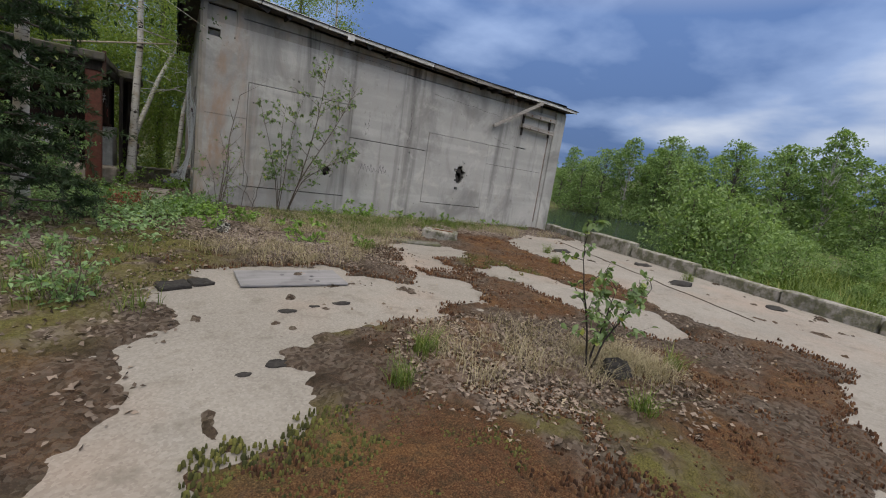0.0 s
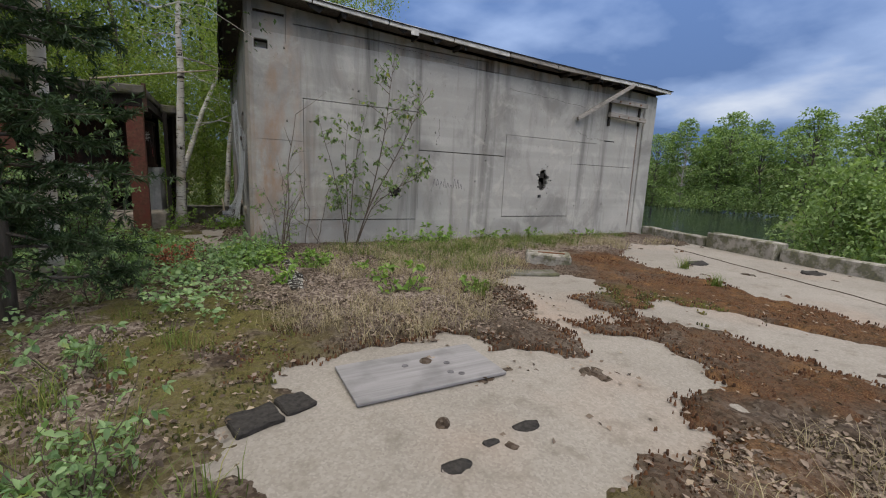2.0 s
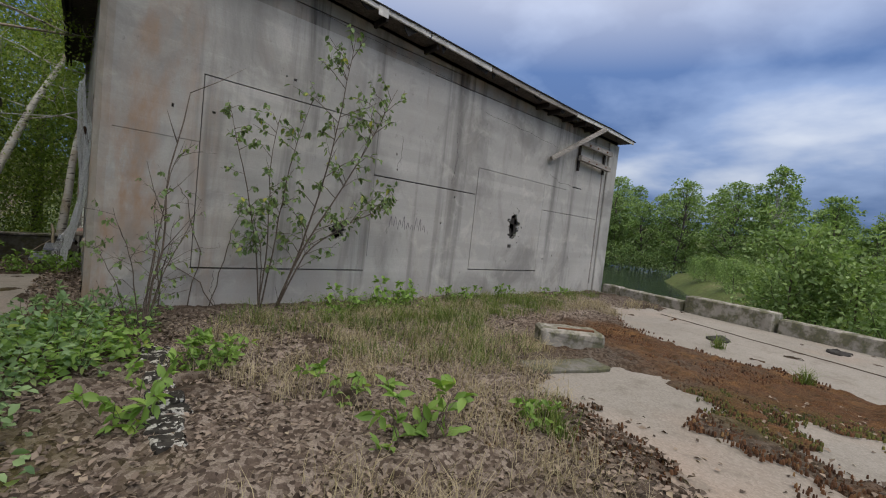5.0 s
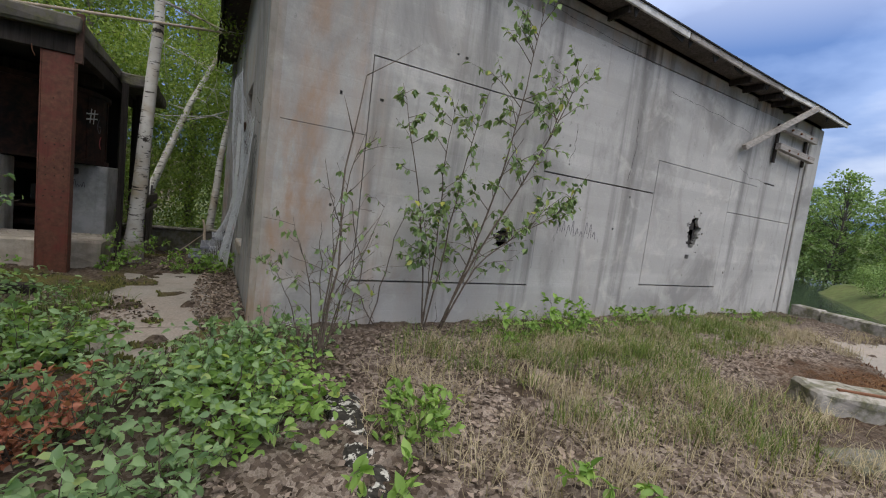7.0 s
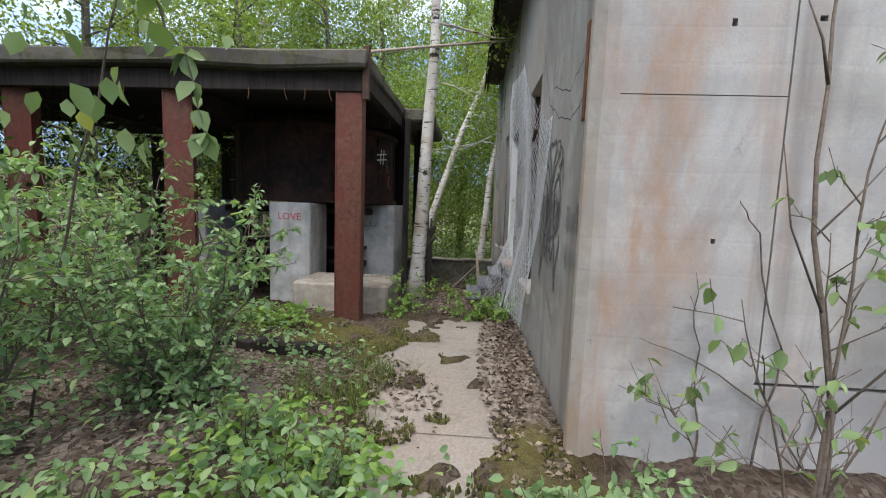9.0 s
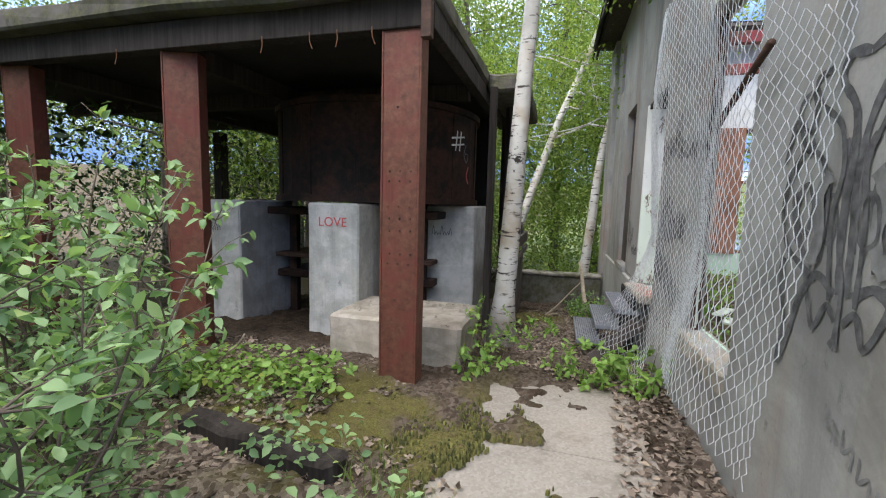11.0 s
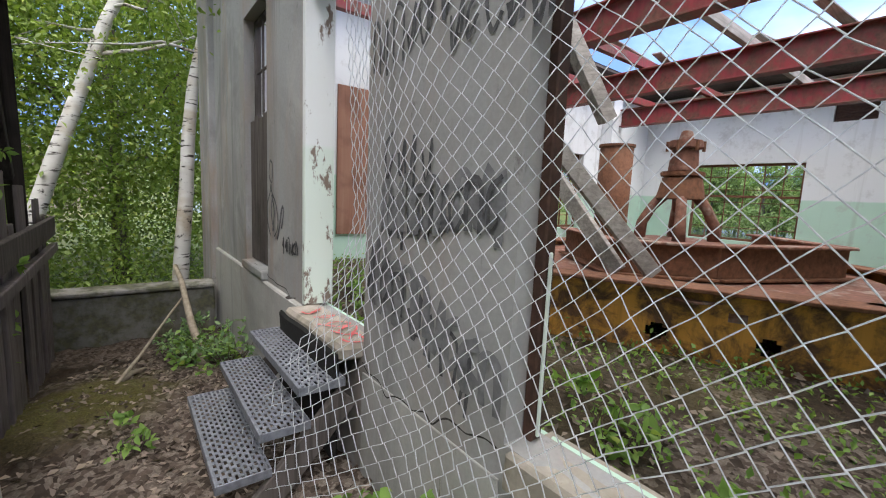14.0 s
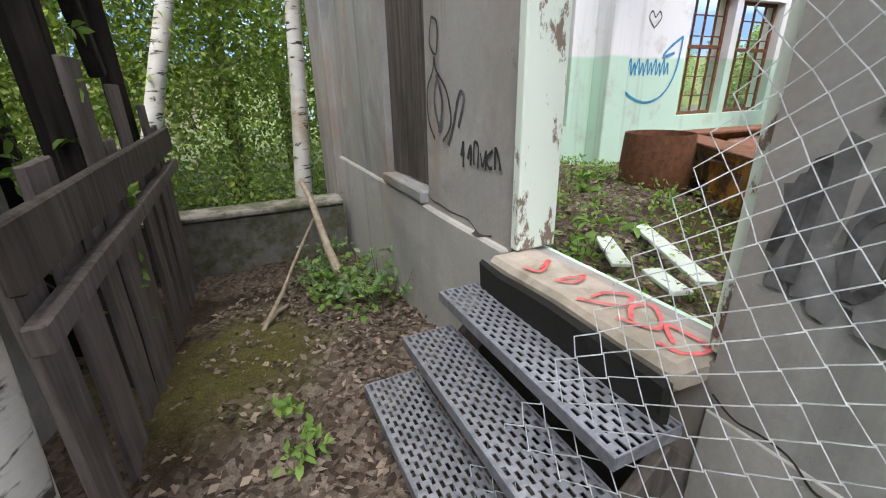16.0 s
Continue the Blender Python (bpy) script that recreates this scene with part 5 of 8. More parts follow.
    # tags on the pier between opening and door: a tall row, a small one, two thick faded smears
    def row(u0, u1, z, h, n, width, mat, slope=0.0, seed=1):
        q = random.Random(seed)
        for k in range(n):
            f = k / (n - 1)
            u, b = u0 + (u1 - u0) * f, z + slope * f
            w = (u1 - u0) / n * 0.8
            shape = ([(u, b), (u, b + h), (u + w, b + h * 0.9), (u + w, b)], [(u, b + h * 0.6), (u + w * 0.4, b), (u + w, b + h), (u + w, b + h * 0.1)],
                     [(u + w, b + h), (u, b + h * 0.7), (u + w * 0.3, b), (u + w, b + h * 0.4)], [(u, b), (u + w * 0.5, b + h), (u + w * 0.5, b - h * 0.3)])[q.randrange(4)]
            spray([(a + q.uniform(-0.01, 0.01), c + q.uniform(-0.02, 0.02)) for a, c in shape], width * q.uniform(0.7, 1.2), on_side, mat, face)
    row(15.85, 15.45, 1.98, 0.2, 5, 0.02, M_SPRAYD, 0.02, 2)
    row(15.4, 15.3, 2.06, 0.3, 2, 0.022, M_SPRAYD, 0.0, 3)
    row(15.25, 14.86, 1.95, 0.17, 5, 0.026, M_SPRAYD, -0.02, 4)
    row(15.7, 15.4, 1.5, 0.17, 4, 0.022, M_SPRAYD, -0.02, 5)
    row(15.72, 14.98, 1.24, 0.2, 9, 0.05, M_SPRAYF, 0.06, 6)
    row(15.68, 15.0, 1.22, 0.18, 8, 0.028, M_SPRAYD, 0.08, 7)
    row(15.84, 14.98, 0.98, 0.2, 9, 0.06, M_SPRAYF, -0.3, 8)
    row(15.84, 15.1, 0.95, 0.2, 7, 0.03, M_SPRAYD, -0.3, 9)
    row(15.82, 15.6, 0.86, 0.22, 4, 0.06, M_SPRAYF, -0.06, 10)
    # the slim figure by the window and a scrawl at its foot
    spray([(17.63, 1.64), (17.66, 1.52), (17.58, 1.46), (17.56, 1.6), (17.63, 1.64)], 0.016, on_side, M_SPRAYB, face)
    for s in (-1, 1):
        spray([(17.6, 1.45), (17.6 + s * 0.02, 1.38), (17.58 + s * 0.12, 1.28), (17.55 + s * 0.14, 1.12), (17.56 + s * 0.05, 1.02)], 0.02, on_side, M_SPRAYB, face)
        spray([(17.58, 1.36), (17.57 + s * 0.06, 1.22), (17.56, 1.06)], 0.03, on_side, M_SPRAYG, face)
    spray([(17.46, 1.0), (17.4, 1.1), (17.33, 1.26), (17.28, 1.24), (17.34, 1.1)], 0.03, on_side, M_SPRAYG, face)
    row(17.3, 16.98, 0.95, 0.09, 6, 0.024, M_SPRAYB, -0.02, 11)
    # blue lettering and heart inside, on the back wall
    inside = tagged(new("wall_drawing"), "blue sprayed bowl shape and small heart on plaster", "graffiti", kind="structure")

    def on_wall(u, v):
        return (u, 20.597 - 0.0009 * layer[0], v)
    spray([(4.95, 1.95), (4.9, 1.6), (5.0, 1.3), (5.3, 1.08), (5.7, 1.0), (6.05, 1.15), (6.25, 1.5), (6.3, 2.0)], 0.045, on_wall, M_SPRAYC, inside)
    spray([(4.95, 1.95), (5.1, 1.8), (5.05, 1.55), (4.95, 1.65)], 0.05, on_wall, M_SPRAYC, inside)
    spray([(6.3, 2.0), (6.05, 1.85), (5.9, 1.7), (6.15, 1.75)], 0.05, on_wall, M_SPRAYC, inside)
    for k in range(5):
        u = 5.12 + 0.19 * k
        spray([(u, 1.4 + 0.05 * (k % 2)), (u + 0.06, 1.66), (u + 0.1, 1.42), (u + 0.15, 1.6), (u + 0.19, 1.42)], 0.035, on_wall, M_SPRAYC, inside)
    for s in (-1, 1):
        spray([(5.6, 2.1), (5.6 + s * 0.13, 2.24), (5.6 + s * 0.08, 2.33), (5.6, 2.24)], 0.022, on_wall, M_SPRAYB, inside)
    lettering("LOVE", 0.2, M_SPRAYC, pose(9.3, 20.592, 1.55, 90), inside)


build_graffiti()

# ---- doorway, window boards, fence, steps ----


def build_door():
    d = tagged(new("door_1"), "open doorway with peeling white jamb and no leaf", "doorway", kind="structure")
    part("jamb", boxes((XS - 0.015, 16.775, 0.62, XS + 0.19, 16.827, 2.75), bevel=0.006), M_WHITE, d)
    part("jamb", boxes((XS + 0.02, 15.903, 0.62, XS + 0.19, 15.94, 2.75), bevel=0.006), M_WHITE, d)
    part("head", boxes((XS + 0.0, 15.94, 2.7, XS + 0.19, 16.775, 2.757), bevel=0.006), M_WOODBLACK, d)
    part("threshold", boxes((XS - 0.13, 15.91, 0.53, XS + 0.11, 16.82, 0.615), bevel=0.02, rough=0.011), M_PLINTH, d)
    part("threshold_face", boxes((XS - 0.165, 15.9, 0.0, XS - 0.133, 16.85, 0.592), bevel=0.015, rough=0.012), M_SOOTSHADE, d)
    q = random.Random(4)
    for k in range(5):
        y = 16.62 - k * 0.15
        stroke([(0.37 + q.uniform(-0.02, 0.03), y), (0.42 + q.uniform(-0.04, 0.04), y - q.uniform(0.03, 0.12)), (0.5 + q.uniform(-0.03, 0.05), y - q.uniform(0.0, 0.09)), (0.48, y + q.uniform(-0.03, 0.06)), (0.41, y - q.uniform(0, 0.05))], 0.018, lambda a, b: (a, b, 0.6245), M_SPRAYR, d)
    w = tagged(new("window_6"), "tall window boarded with dark upright planks below broken panes", "window", kind="structure")
    for k in range(5):
        y = 17.77 + k * 0.155
        part("plank", boxes((0.5, y, 0.7, 0.53, y + 0.148, 2.05 + 0.03 * (k % 2)), bevel=0.004), M_WOODV, w)
    part("window_frame", boxes((0.54, 17.76, 0.68, 0.59, 17.81, 2.99), (0.54, 18.49, 0.68, 0.59, 18.54, 2.99), (0.54, 17.81, 2.94, 0.59, 18.49, 2.99), bevel=0.004), M_WOODV, w)
    for k in (1, 2):
        part("muntin", boxes((0.55, 17.76 + k * 0.26, 2.1, 0.57, 17.775 + k * 0.26, 2.94), bevel=0), M_WOODV, w)
    part("muntin", boxes((0.552, 17.81, 2.5, 0.572, 18.49, 2.515), bevel=0), M_WOODV, w)
    part("sill", boxes((XS - 0.05, 17.76, 0.61, XS + 0.14, 18.54, 0.69), bevel=0.012, rough=0.008), M_SIDE, w)
    p = thing("plywood_sheet", 2.5, 20.56, 0.7, "reddish plywood sheet closing a back window", "board")
    part("sheet", boxes((-0.24, -0.01, 0, 0.31, 0.02, 2.4), bevel=0.003), M_PLY, p)


build_door()


def build_fence():
    """Loose chain-link netting hung across the opening and the pier, bulging at its foot."""
    f = thing("chain_link_fence", 0.4, 14.9, 0.0, "torn galvanised chain-link netting hanging loose over the wall", "fence")
    inv = f.matrix_basis.inverted()

    def at(s, h):
        y = s
        low = max(0.0, 1 - h / 1.3)
        curl = max(0.0, (s - 15.2) / 0.8)
        x = 0.39 - 0.05 * math.sin(h * 1.7 + s) - 0.07 * math.sin(s * 2.1 + 0.6) ** 2
        x -= 0.42 * low ** 1.6 * curl + 0.14 * low
        y += 0.35 * low * curl - 0.14 * curl * max(0, h - 1.2) * 0.4
        return Vector((x, y, h)) + 0.014 * Vector(noise.noise_vector(Vector((s * 3, h * 3, 0)))) + 0.006 * Vector(noise.noise_vector(Vector((s * 11, h * 11, 3))))
    pitch, rise = 0.044, 0.041
    n = int((16.02 - 13.05) / pitch)
    r = random.Random(6)
    for k in range(n):
        s0 = 13.05 + k * pitch
        top = 2.35 + 0.9 * min(max((s0 - 13.3) / 1.2, 0), 1) - (0.25 if s0 > 15.8 else 0)
        bottom = 0.0 if s0 > 14.9 else 0.42
        pts = []
        m = int((top - bottom) / rise)
        for j in range(m + 1):
            h = bottom + j * rise
            z = (1 if (j + k) % 2 else -1)
            p = at(s0 + z * pitch * 0.53, h)
            p.x += 0.004 * z
            pts.append(p)
        v, q = tube(pts, [0.0024] * len(pts), 4)
        ob = put_mesh("wire", mesh_of("wire", v, q, M_GALV, True), f)
        ob.matrix_parent_inverse = inv
    rail = thing("fence_post", 0.5, 14.78, 0.6, "rusted upright steel post with a bent top rail", "post")
    inv2 = rail.matrix_basis.inverted()
    ob = part("post", boxes((0.53, 14.815, 0.6, 0.585, 14.858, 3.0), bevel=0.006), M_DARKSTEEL, rail)
    ob.matrix_parent_inverse = inv2
    v, q = tube([(0.5, 14.74, 2.0), (0.42, 14.2, 2.12), (0.36, 13.5, 2.3)], [0.018] * 3, 8)
    ob = put_mesh("top_rail", mesh_of("top_rail", v, q, M_DARKSTEEL, True), rail)
    ob.matrix_parent_inverse = inv2
    ob = part("white_strip", boxes((0.545, 14.8, 0.62, 0.558, 14.813, 1.25), bevel=0.004), M_WHITE, rail)
    ob.matrix_parent_inverse = inv2


build_fence()


def build_steps():
    s = thing("metal_steps", 0.0, 16.4, -0.2, "three grey perforated steel treads rising to the doorway", "steps")
    inv = s.matrix_basis.inverted()
    for x0, z in ((-0.265, 0.1), (-0.08, 0.285), (0.1, 0.465)):
        tread = new("tread")
        tread.parent = s
        tread.matrix_parent_inverse = inv
        depth, y0, y1 = 0.235, 15.88, 16.87
        n = 10
        w = depth / n
        frame_bm = boxes((x0, y0, z - 0.045, x0 + 0.008, y1, z), (x0 + depth, y0, z - 0.045, x0 + depth + 0.008, y1, z), (x0 + 0.008, y0, z - 0.045, x0 + depth, y0 + 0.006, z), (x0 + 0.008, y1 - 0.006, z - 0.045, x0 + depth, y1, z), bevel=0.002)
        part("nosing", frame_bm, M_GRATE, tread)
        specs = []
        for i in range(n):
            a = x0 + 0.008 + i * w
            specs.append((a, y0 + 0.006, z - 0.006, a + w * 0.42, y1 - 0.006, z - 0.001))
            m = 18
            for j in range(m):
                yy = y0 + 0.02 + (j + 0.5 * (i % 2)) * (y1 - y0 - 0.04) / m
                specs.append((a + w * 0.42, yy, z - 0.0062, a + w, yy + 0.022, z - 0.0012))
        part("perforated_plate", boxes(*specs, bevel=0), M_GRATE, tread)
    for y in (15.9, 16.82):
        ob = part("stringer", beam((-0.24, y, -0.28), (0.36, y, 0.36), 0.04, 0.14), M_WOODV, s)
        ob.matrix_parent_inverse = inv


build_steps()


def build_parapet():
    p = tagged(new("wall_parapet"), "low stained concrete parapet closing the passage", "wall", kind="structure")
    part("parapet", boxes((-3.2, 19.9, -1.6, XS - 0.09, 20.15, 0.13), bevel=0.02, rough=0.01), M_PARAPET, p)
    part("coping", boxes((-3.22, 19.86, 0.132, XS - 0.09, 20.19, 0.19), bevel=0.015, rough=0.012), M_KERB, p)


build_parapet()

# ---- the boiler shed ----


def h_column(x, y, z0, z1, label, turn=0.0, rivets=True):
    c = thing("steel_column", x, y, z0, label, "column", "shed columns", turn)
    h = z1 - z0
    part("web", boxes((-0.15, -0.06, 0, 0.15, -0.045, h), bevel=0.002), M_COLUMN, c)
    part("flange", boxes((-0.166, -0.15, 0, -0.15, 0.02, h), bevel=0.003), M_COLUMN, c)
    part("flange", boxes((0.15, -0.15, 0, 0.166, 0.02, h), bevel=0.003), M_COLUMN, c)
    part("cover_plate", boxes((-0.149, -0.145, 0, 0.149, -0.132, h), bevel=0.003), M_COLUMN, c)
    part("base_plate", boxes((-0.2, -0.18, -0.02, 0.2, 0.16, 0.015), bevel=0.004), M_RUST, c)
    if rivets:
        for z in (1.05, 1.13, 1.32, 1.42, 1.52, 1.72, 1.8, 2.3, 0.75):
            for xx in (-0.09, 0.0, 0.09) if 1.0 < z < 1.9 else (-0.02,):
                bm = bmesh.new()
                bmesh.ops.create_icosphere(bm, subdivisions=1, radius=0.011, matrix=pose(xx + 0.01 * math.sin(z * 40), -0.145, z))
                part("rivet", bm, M_DARKSTEEL if z != 1.52 else M_RUST, c)
    return c


def build_shed():
    shed = thing("boiler_shed_roof", -4.6, 16.6, 2.85, "thick mossy concrete roof slab on sooty steel beams", "shed roof")
    inv = shed.matrix_basis.inverted()

    def p(name, bm, mat, label=""):
        ob = part(name, bm, mat, shed, label)
        ob.matrix_parent_inverse = inv
    p("roof_slab", boxes((-8.6, 14.2, 3.1, -1.52, 19.2, 3.3), bevel=0.03, rough=0.035), M_SLABROOF)
    p("roof_step", boxes((-1.53, 16.9, 3.02, -1.0, 19.3, 3.24), bevel=0.03, rough=0.02), M_SLABROOF)
    # soffit in near-black, the shed's inner shade put into its colour
    p("soffit", boxes((-8.5, 14.45, 3.0, -1.62, 19.1, 3.095), bevel=0.01), M_SOOTSHADE)
    p("edge_beam", boxes((-8.6, 14.36, 2.86, -1.55, 14.5, 3.095), bevel=0.006), M_WOODBLACK)
    p("edge_beam", boxes((-1.66, 14.5, 2.9, -1.54, 19.1, 3.095), bevel=0.006), M_WOODBLACK)
    for x in (-4.1, -6.2):
        p("cross_beam", boxes((x - 0.07, 14.5, 2.8, x + 0.07, 19.0, 2.998), bevel=0.006), M_WOODBLACK)
    p("cross_beam", boxes((-8.4, 16.4, 2.8, -1.67, 16.54, 2.998), bevel=0.006), M_WOODBLACK)
    p("corner_bracket", boxes((-1.58, 14.28, 2.75, -1.5, 14.35, 3.36), bevel=0.004), M_DARKSTEEL)
    for k, x in enumerate((-2.3, -2.55, -3.0, -2.0, -4.6)):
        v, q = tube([(x, 14.34, 2.88), (x + 0.01, 14.33, 2.8), (x + (0.04 if k % 2 else 0), 14.32, 2.74)], [0.004] * 3, 5)
        ob = put_mesh("wire_hook", mesh_of("wire_hook", v, q, M_RUST), shed)
        ob.matrix_parent_inverse = inv
    h_column(-1.765, 14.53, -0.02, 2.86, "tall rust-red riveted steel column at the shed corner")
    h_column(-4.05, 14.6, -0.02, 2.86, "tall rust-red steel column behind the bushes", 20, False)
    h_column(-6.2, 14.6, -0.02, 2.86, "tall dark steel column of the shed", 10, False)
    for x, y, s in ((-1.39, 16.64, 0.045), (-1.47, 18.59, 0.06), (-5.9, 18.8, 0.11), (-4.4, 18.9, 0.1), (-7.6, 18.8, 0.1)):
        g = float(ground_height(x, y))
        c = thing("shed_post", x, y, g, "thin blackened post under the shed roof", "post", "shed posts")
        part("post", boxes((-s, -s, 0, s, s, (2.89 if x < -1.5 else 3.0) - g), bevel=0.006), M_WOODBLACK, c)
    # piers
    for x0, y0, x1, y1, lab in ((-2.27, 16.72, -1.6, 18.0, "pale grey concrete pier with faint scribbles"), (-3.3, 15.45, -2.66, 16.2, "pale grey concrete pier with red writing"), (-5.15, 15.75, -4.5, 16.9, "grey concrete pier under the boiler")):
        g = -0.35
        c = thing("concrete_pier", (x0 + x1) / 2, (y0 + y1) / 2, g, lab, "pier", "boiler piers")
        w, d = (x1 - x0) / 2, (y1 - y0) / 2
        part("shaft", boxes((-w, -d, 0, w, d, 1.5 - g), bevel=0.02, rough=0.006, seed=x0), M_PIER, c)
        if x0 == -3.3:
            lettering("LOVE", 0.15, M_SPRAYR, pose(-0.18, -d - 0.012, 1.24 - g, 90, 0, 0), c)
        else:
            q = random.Random(int(-x0 * 10))
            for k in range(7):
                u = -0.25 + 0.04 * k
                stroke([(u, 1.1 - g), (u + 0.02, 1.18 + q.uniform(-0.05, 0.05) - g), (u + 0.04, 1.1 - g)], 0.01, lambda a, b, d=d: (a, -d - 0.012, b), M_SPRAYG, c)
    pl = thing("plinth_block", -2.0, 15.3, -0.1, "broken pale concrete plinth block beside the column", "plinth")
    part("plinth", boxes((-0.7, -0.42, 0, 0.66, 0.5, 0.5), bevel=0.03, rough=0.011), M_PLINTH, pl)
    q = random.Random(12)
    for k in range(34):
        x, y, s = q.uniform(-0.6, 0.6), q.uniform(-0.4, 0.44), q.uniform(0.012, 0.034)
        if x < -0.1 and k % 3:
            x = -x
        bm = bmesh.new()
        bmesh.ops.create_icosphere(bm, subdivisions=1, radius=s, matrix=pose(x, y, 0.5, q.uniform(0, 90), q.uniform(0, 90), q.uniform(0, 90)) @ Matrix.Diagonal((1.3, 1, 0.6, 1)))
        part("loose_stone", bm, M_PLINTH, pl)
    # chunks of concrete in the moss before the piers
    for k in range(11):
        x, y, s = q.uniform(-3.4, -1.9), q.uniform(14.0, 14.9), q.uniform(0.04, 0.11)
        c = thing("concrete_chunk", x, y, float(ground_height(x, y)) - 0.02, "broken chunk of pale mossy concrete on the soil", "rubble", "concrete chunks", q.uniform(0, 180))
        part("chunk", boxes((-s, -s * 0.7, 0, s, s * 0.6, s * 0.5), bevel=s * 0.08, rough=s * 0.16, seed=k), M_PLINTH if k % 3 else M_KERB, c)
    # the boiler
    b = thing("boiler", -3.13, 17.1, 1.5, "huge soot-black riveted boiler drum resting on the piers", "boiler")
    bm = bmesh.new()
    bmesh.ops.create_cone(bm, cap_ends=True, segments=40, radius1=1.42, radius2=1.42, depth=1.22, matrix=pose(0, 0, 0.64))
    part("drum", bm, M_BOILER, b)
    for z in (0.05, 1.2):
        bm = bmesh.new()
        bmesh.ops.create_cone(bm, cap_ends=True, segments=40, radius1=1.46, radius2=1.46, depth=0.07, matrix=pose(0, 0, z))
        part("flange_ring", bm, M_BOILER, b)
    for k in range(14):
        a = 2 * math.pi * k / 14
        part("seam_strip", boxes((1.405, -0.03, 0.1, 1.435, 0.03, 1.15), bevel=0.003), M_BOILER, b).matrix_basis = pose(0, 0, 0, 0, 0, math.degrees(a))
    # hash mark
    a0 = math.atan2(-1.0, 1.05) + 0.33

    def on_drum(u, v):
        a = a0 + u / 1.44
        return (1.441 * math.cos(a), 1.441 * math.sin(a), v)
    h0 = 0.82
    for du in (0.0, 0.08):
        stroke([(du - 0.02, h0 - 0.12), (du + 0.01, h0 + 0.13)], 0.028, on_drum, M_SPRAYW, b)
    for dv in (-0.04, 0.05):
        stroke([(-0.1, h0 + dv - 0.02), (0.17, h0 + dv + 0.02)], 0.028, on_drum, M_SPRAYW, b)
    stroke([(0.22, h0 - 0.02), (0.17, h0 - 0.15), (0.24, h0 - 0.25), (0.28, h0 - 0.15), (0.2, h0 - 0.14)], 0.022, on_drum, M_SPRAYG, b)
    stroke([(0.3, h0 - 0.3), (0.25, h0 - 0.42), (0.3, h0 - 0.52)], 0.03, on_drum, M_SPRAYR, b)
    # furnace gear between the piers
    g = thing("furnace_grate", -3.0, 17.2, -0.3, "rusted iron furnace frame and grate under the boiler", "furnace")
    part("upper_shelf", boxes((-1.6, -0.9, 1.62, 1.0, 1.0, 1.72), bevel=0.01), M_BOILER, g)
    part("shelf", boxes((-1.5, -0.75, 1.0, 0.9, 0.9, 1.06), bevel=0.01), M_DARKSTEEL, g)
    part("shelf", boxes((-1.5, -0.7, 0.7, 0.9, 0.9, 0.8), bevel=0.01), M_BOILER, g)
    for x in (-1.3, -0.2, 0.7):
        part("leg", boxes((x - 0.06, -0.6, 0, x + 0.06, -0.5, 1.62), bevel=0.006), M_BOILER, g)
    part("fire_brick", boxes((0.2, 0.2, 1.06, 0.75, 0.6, 1.35), bevel=0.01), M_PLINTH, g)
    # near-black back wall, added so that the shed's interior goes dark
    w = tagged(new("wall_shed_back"), "near-black wall added to darken the rear of the boiler shed", "wall", kind="structure")
    part("dark_backing", boxes((-4.3, 18.55, -0.8, -1.75, 18.75, 2.99), bevel=0.01), M_SOOTSHADE, w)
    # half-buried sleeper in the moss
    s = thing("rotten_sleeper", -2.1, 13.2, 0.0, "black rotten timber sleeper half buried in leaves", "sleeper", turn=-8)
    part("timber", boxes((-0.7, -0.09, -0.06, 0.52, 0.08, 0.15), bevel=0.03, rough=0.03), M_WOODBLACK, s)
    s = thing("rotten_plank", -1.5, 11.95, 0.0, "grey rotten plank lying in dead leaves", "plank", turn=-42)
    part("timber", boxes((-0.6, -0.07, 0.01, 0.5, 0.07, 0.07), bevel=0.01, rough=0.012), M_WOODPINK, s)
    # wire across to the building
    t = thing("overhead_pole", -1.0, 16.28, 4.0, "thin pale pole spanning from shed to building", "pole")
    v, q = tube([(-2.6, 14.9, 3.42), (-0.9, 16.1, 4.02), (0.3, 17.0, 4.45)], [0.022] * 3, 7)
    ob = put_mesh("pole", mesh_of("pole", v, q, M_DEAD, True), t)
    ob.matrix_parent_inverse = t.matrix_basis.inverted()


build_shed()


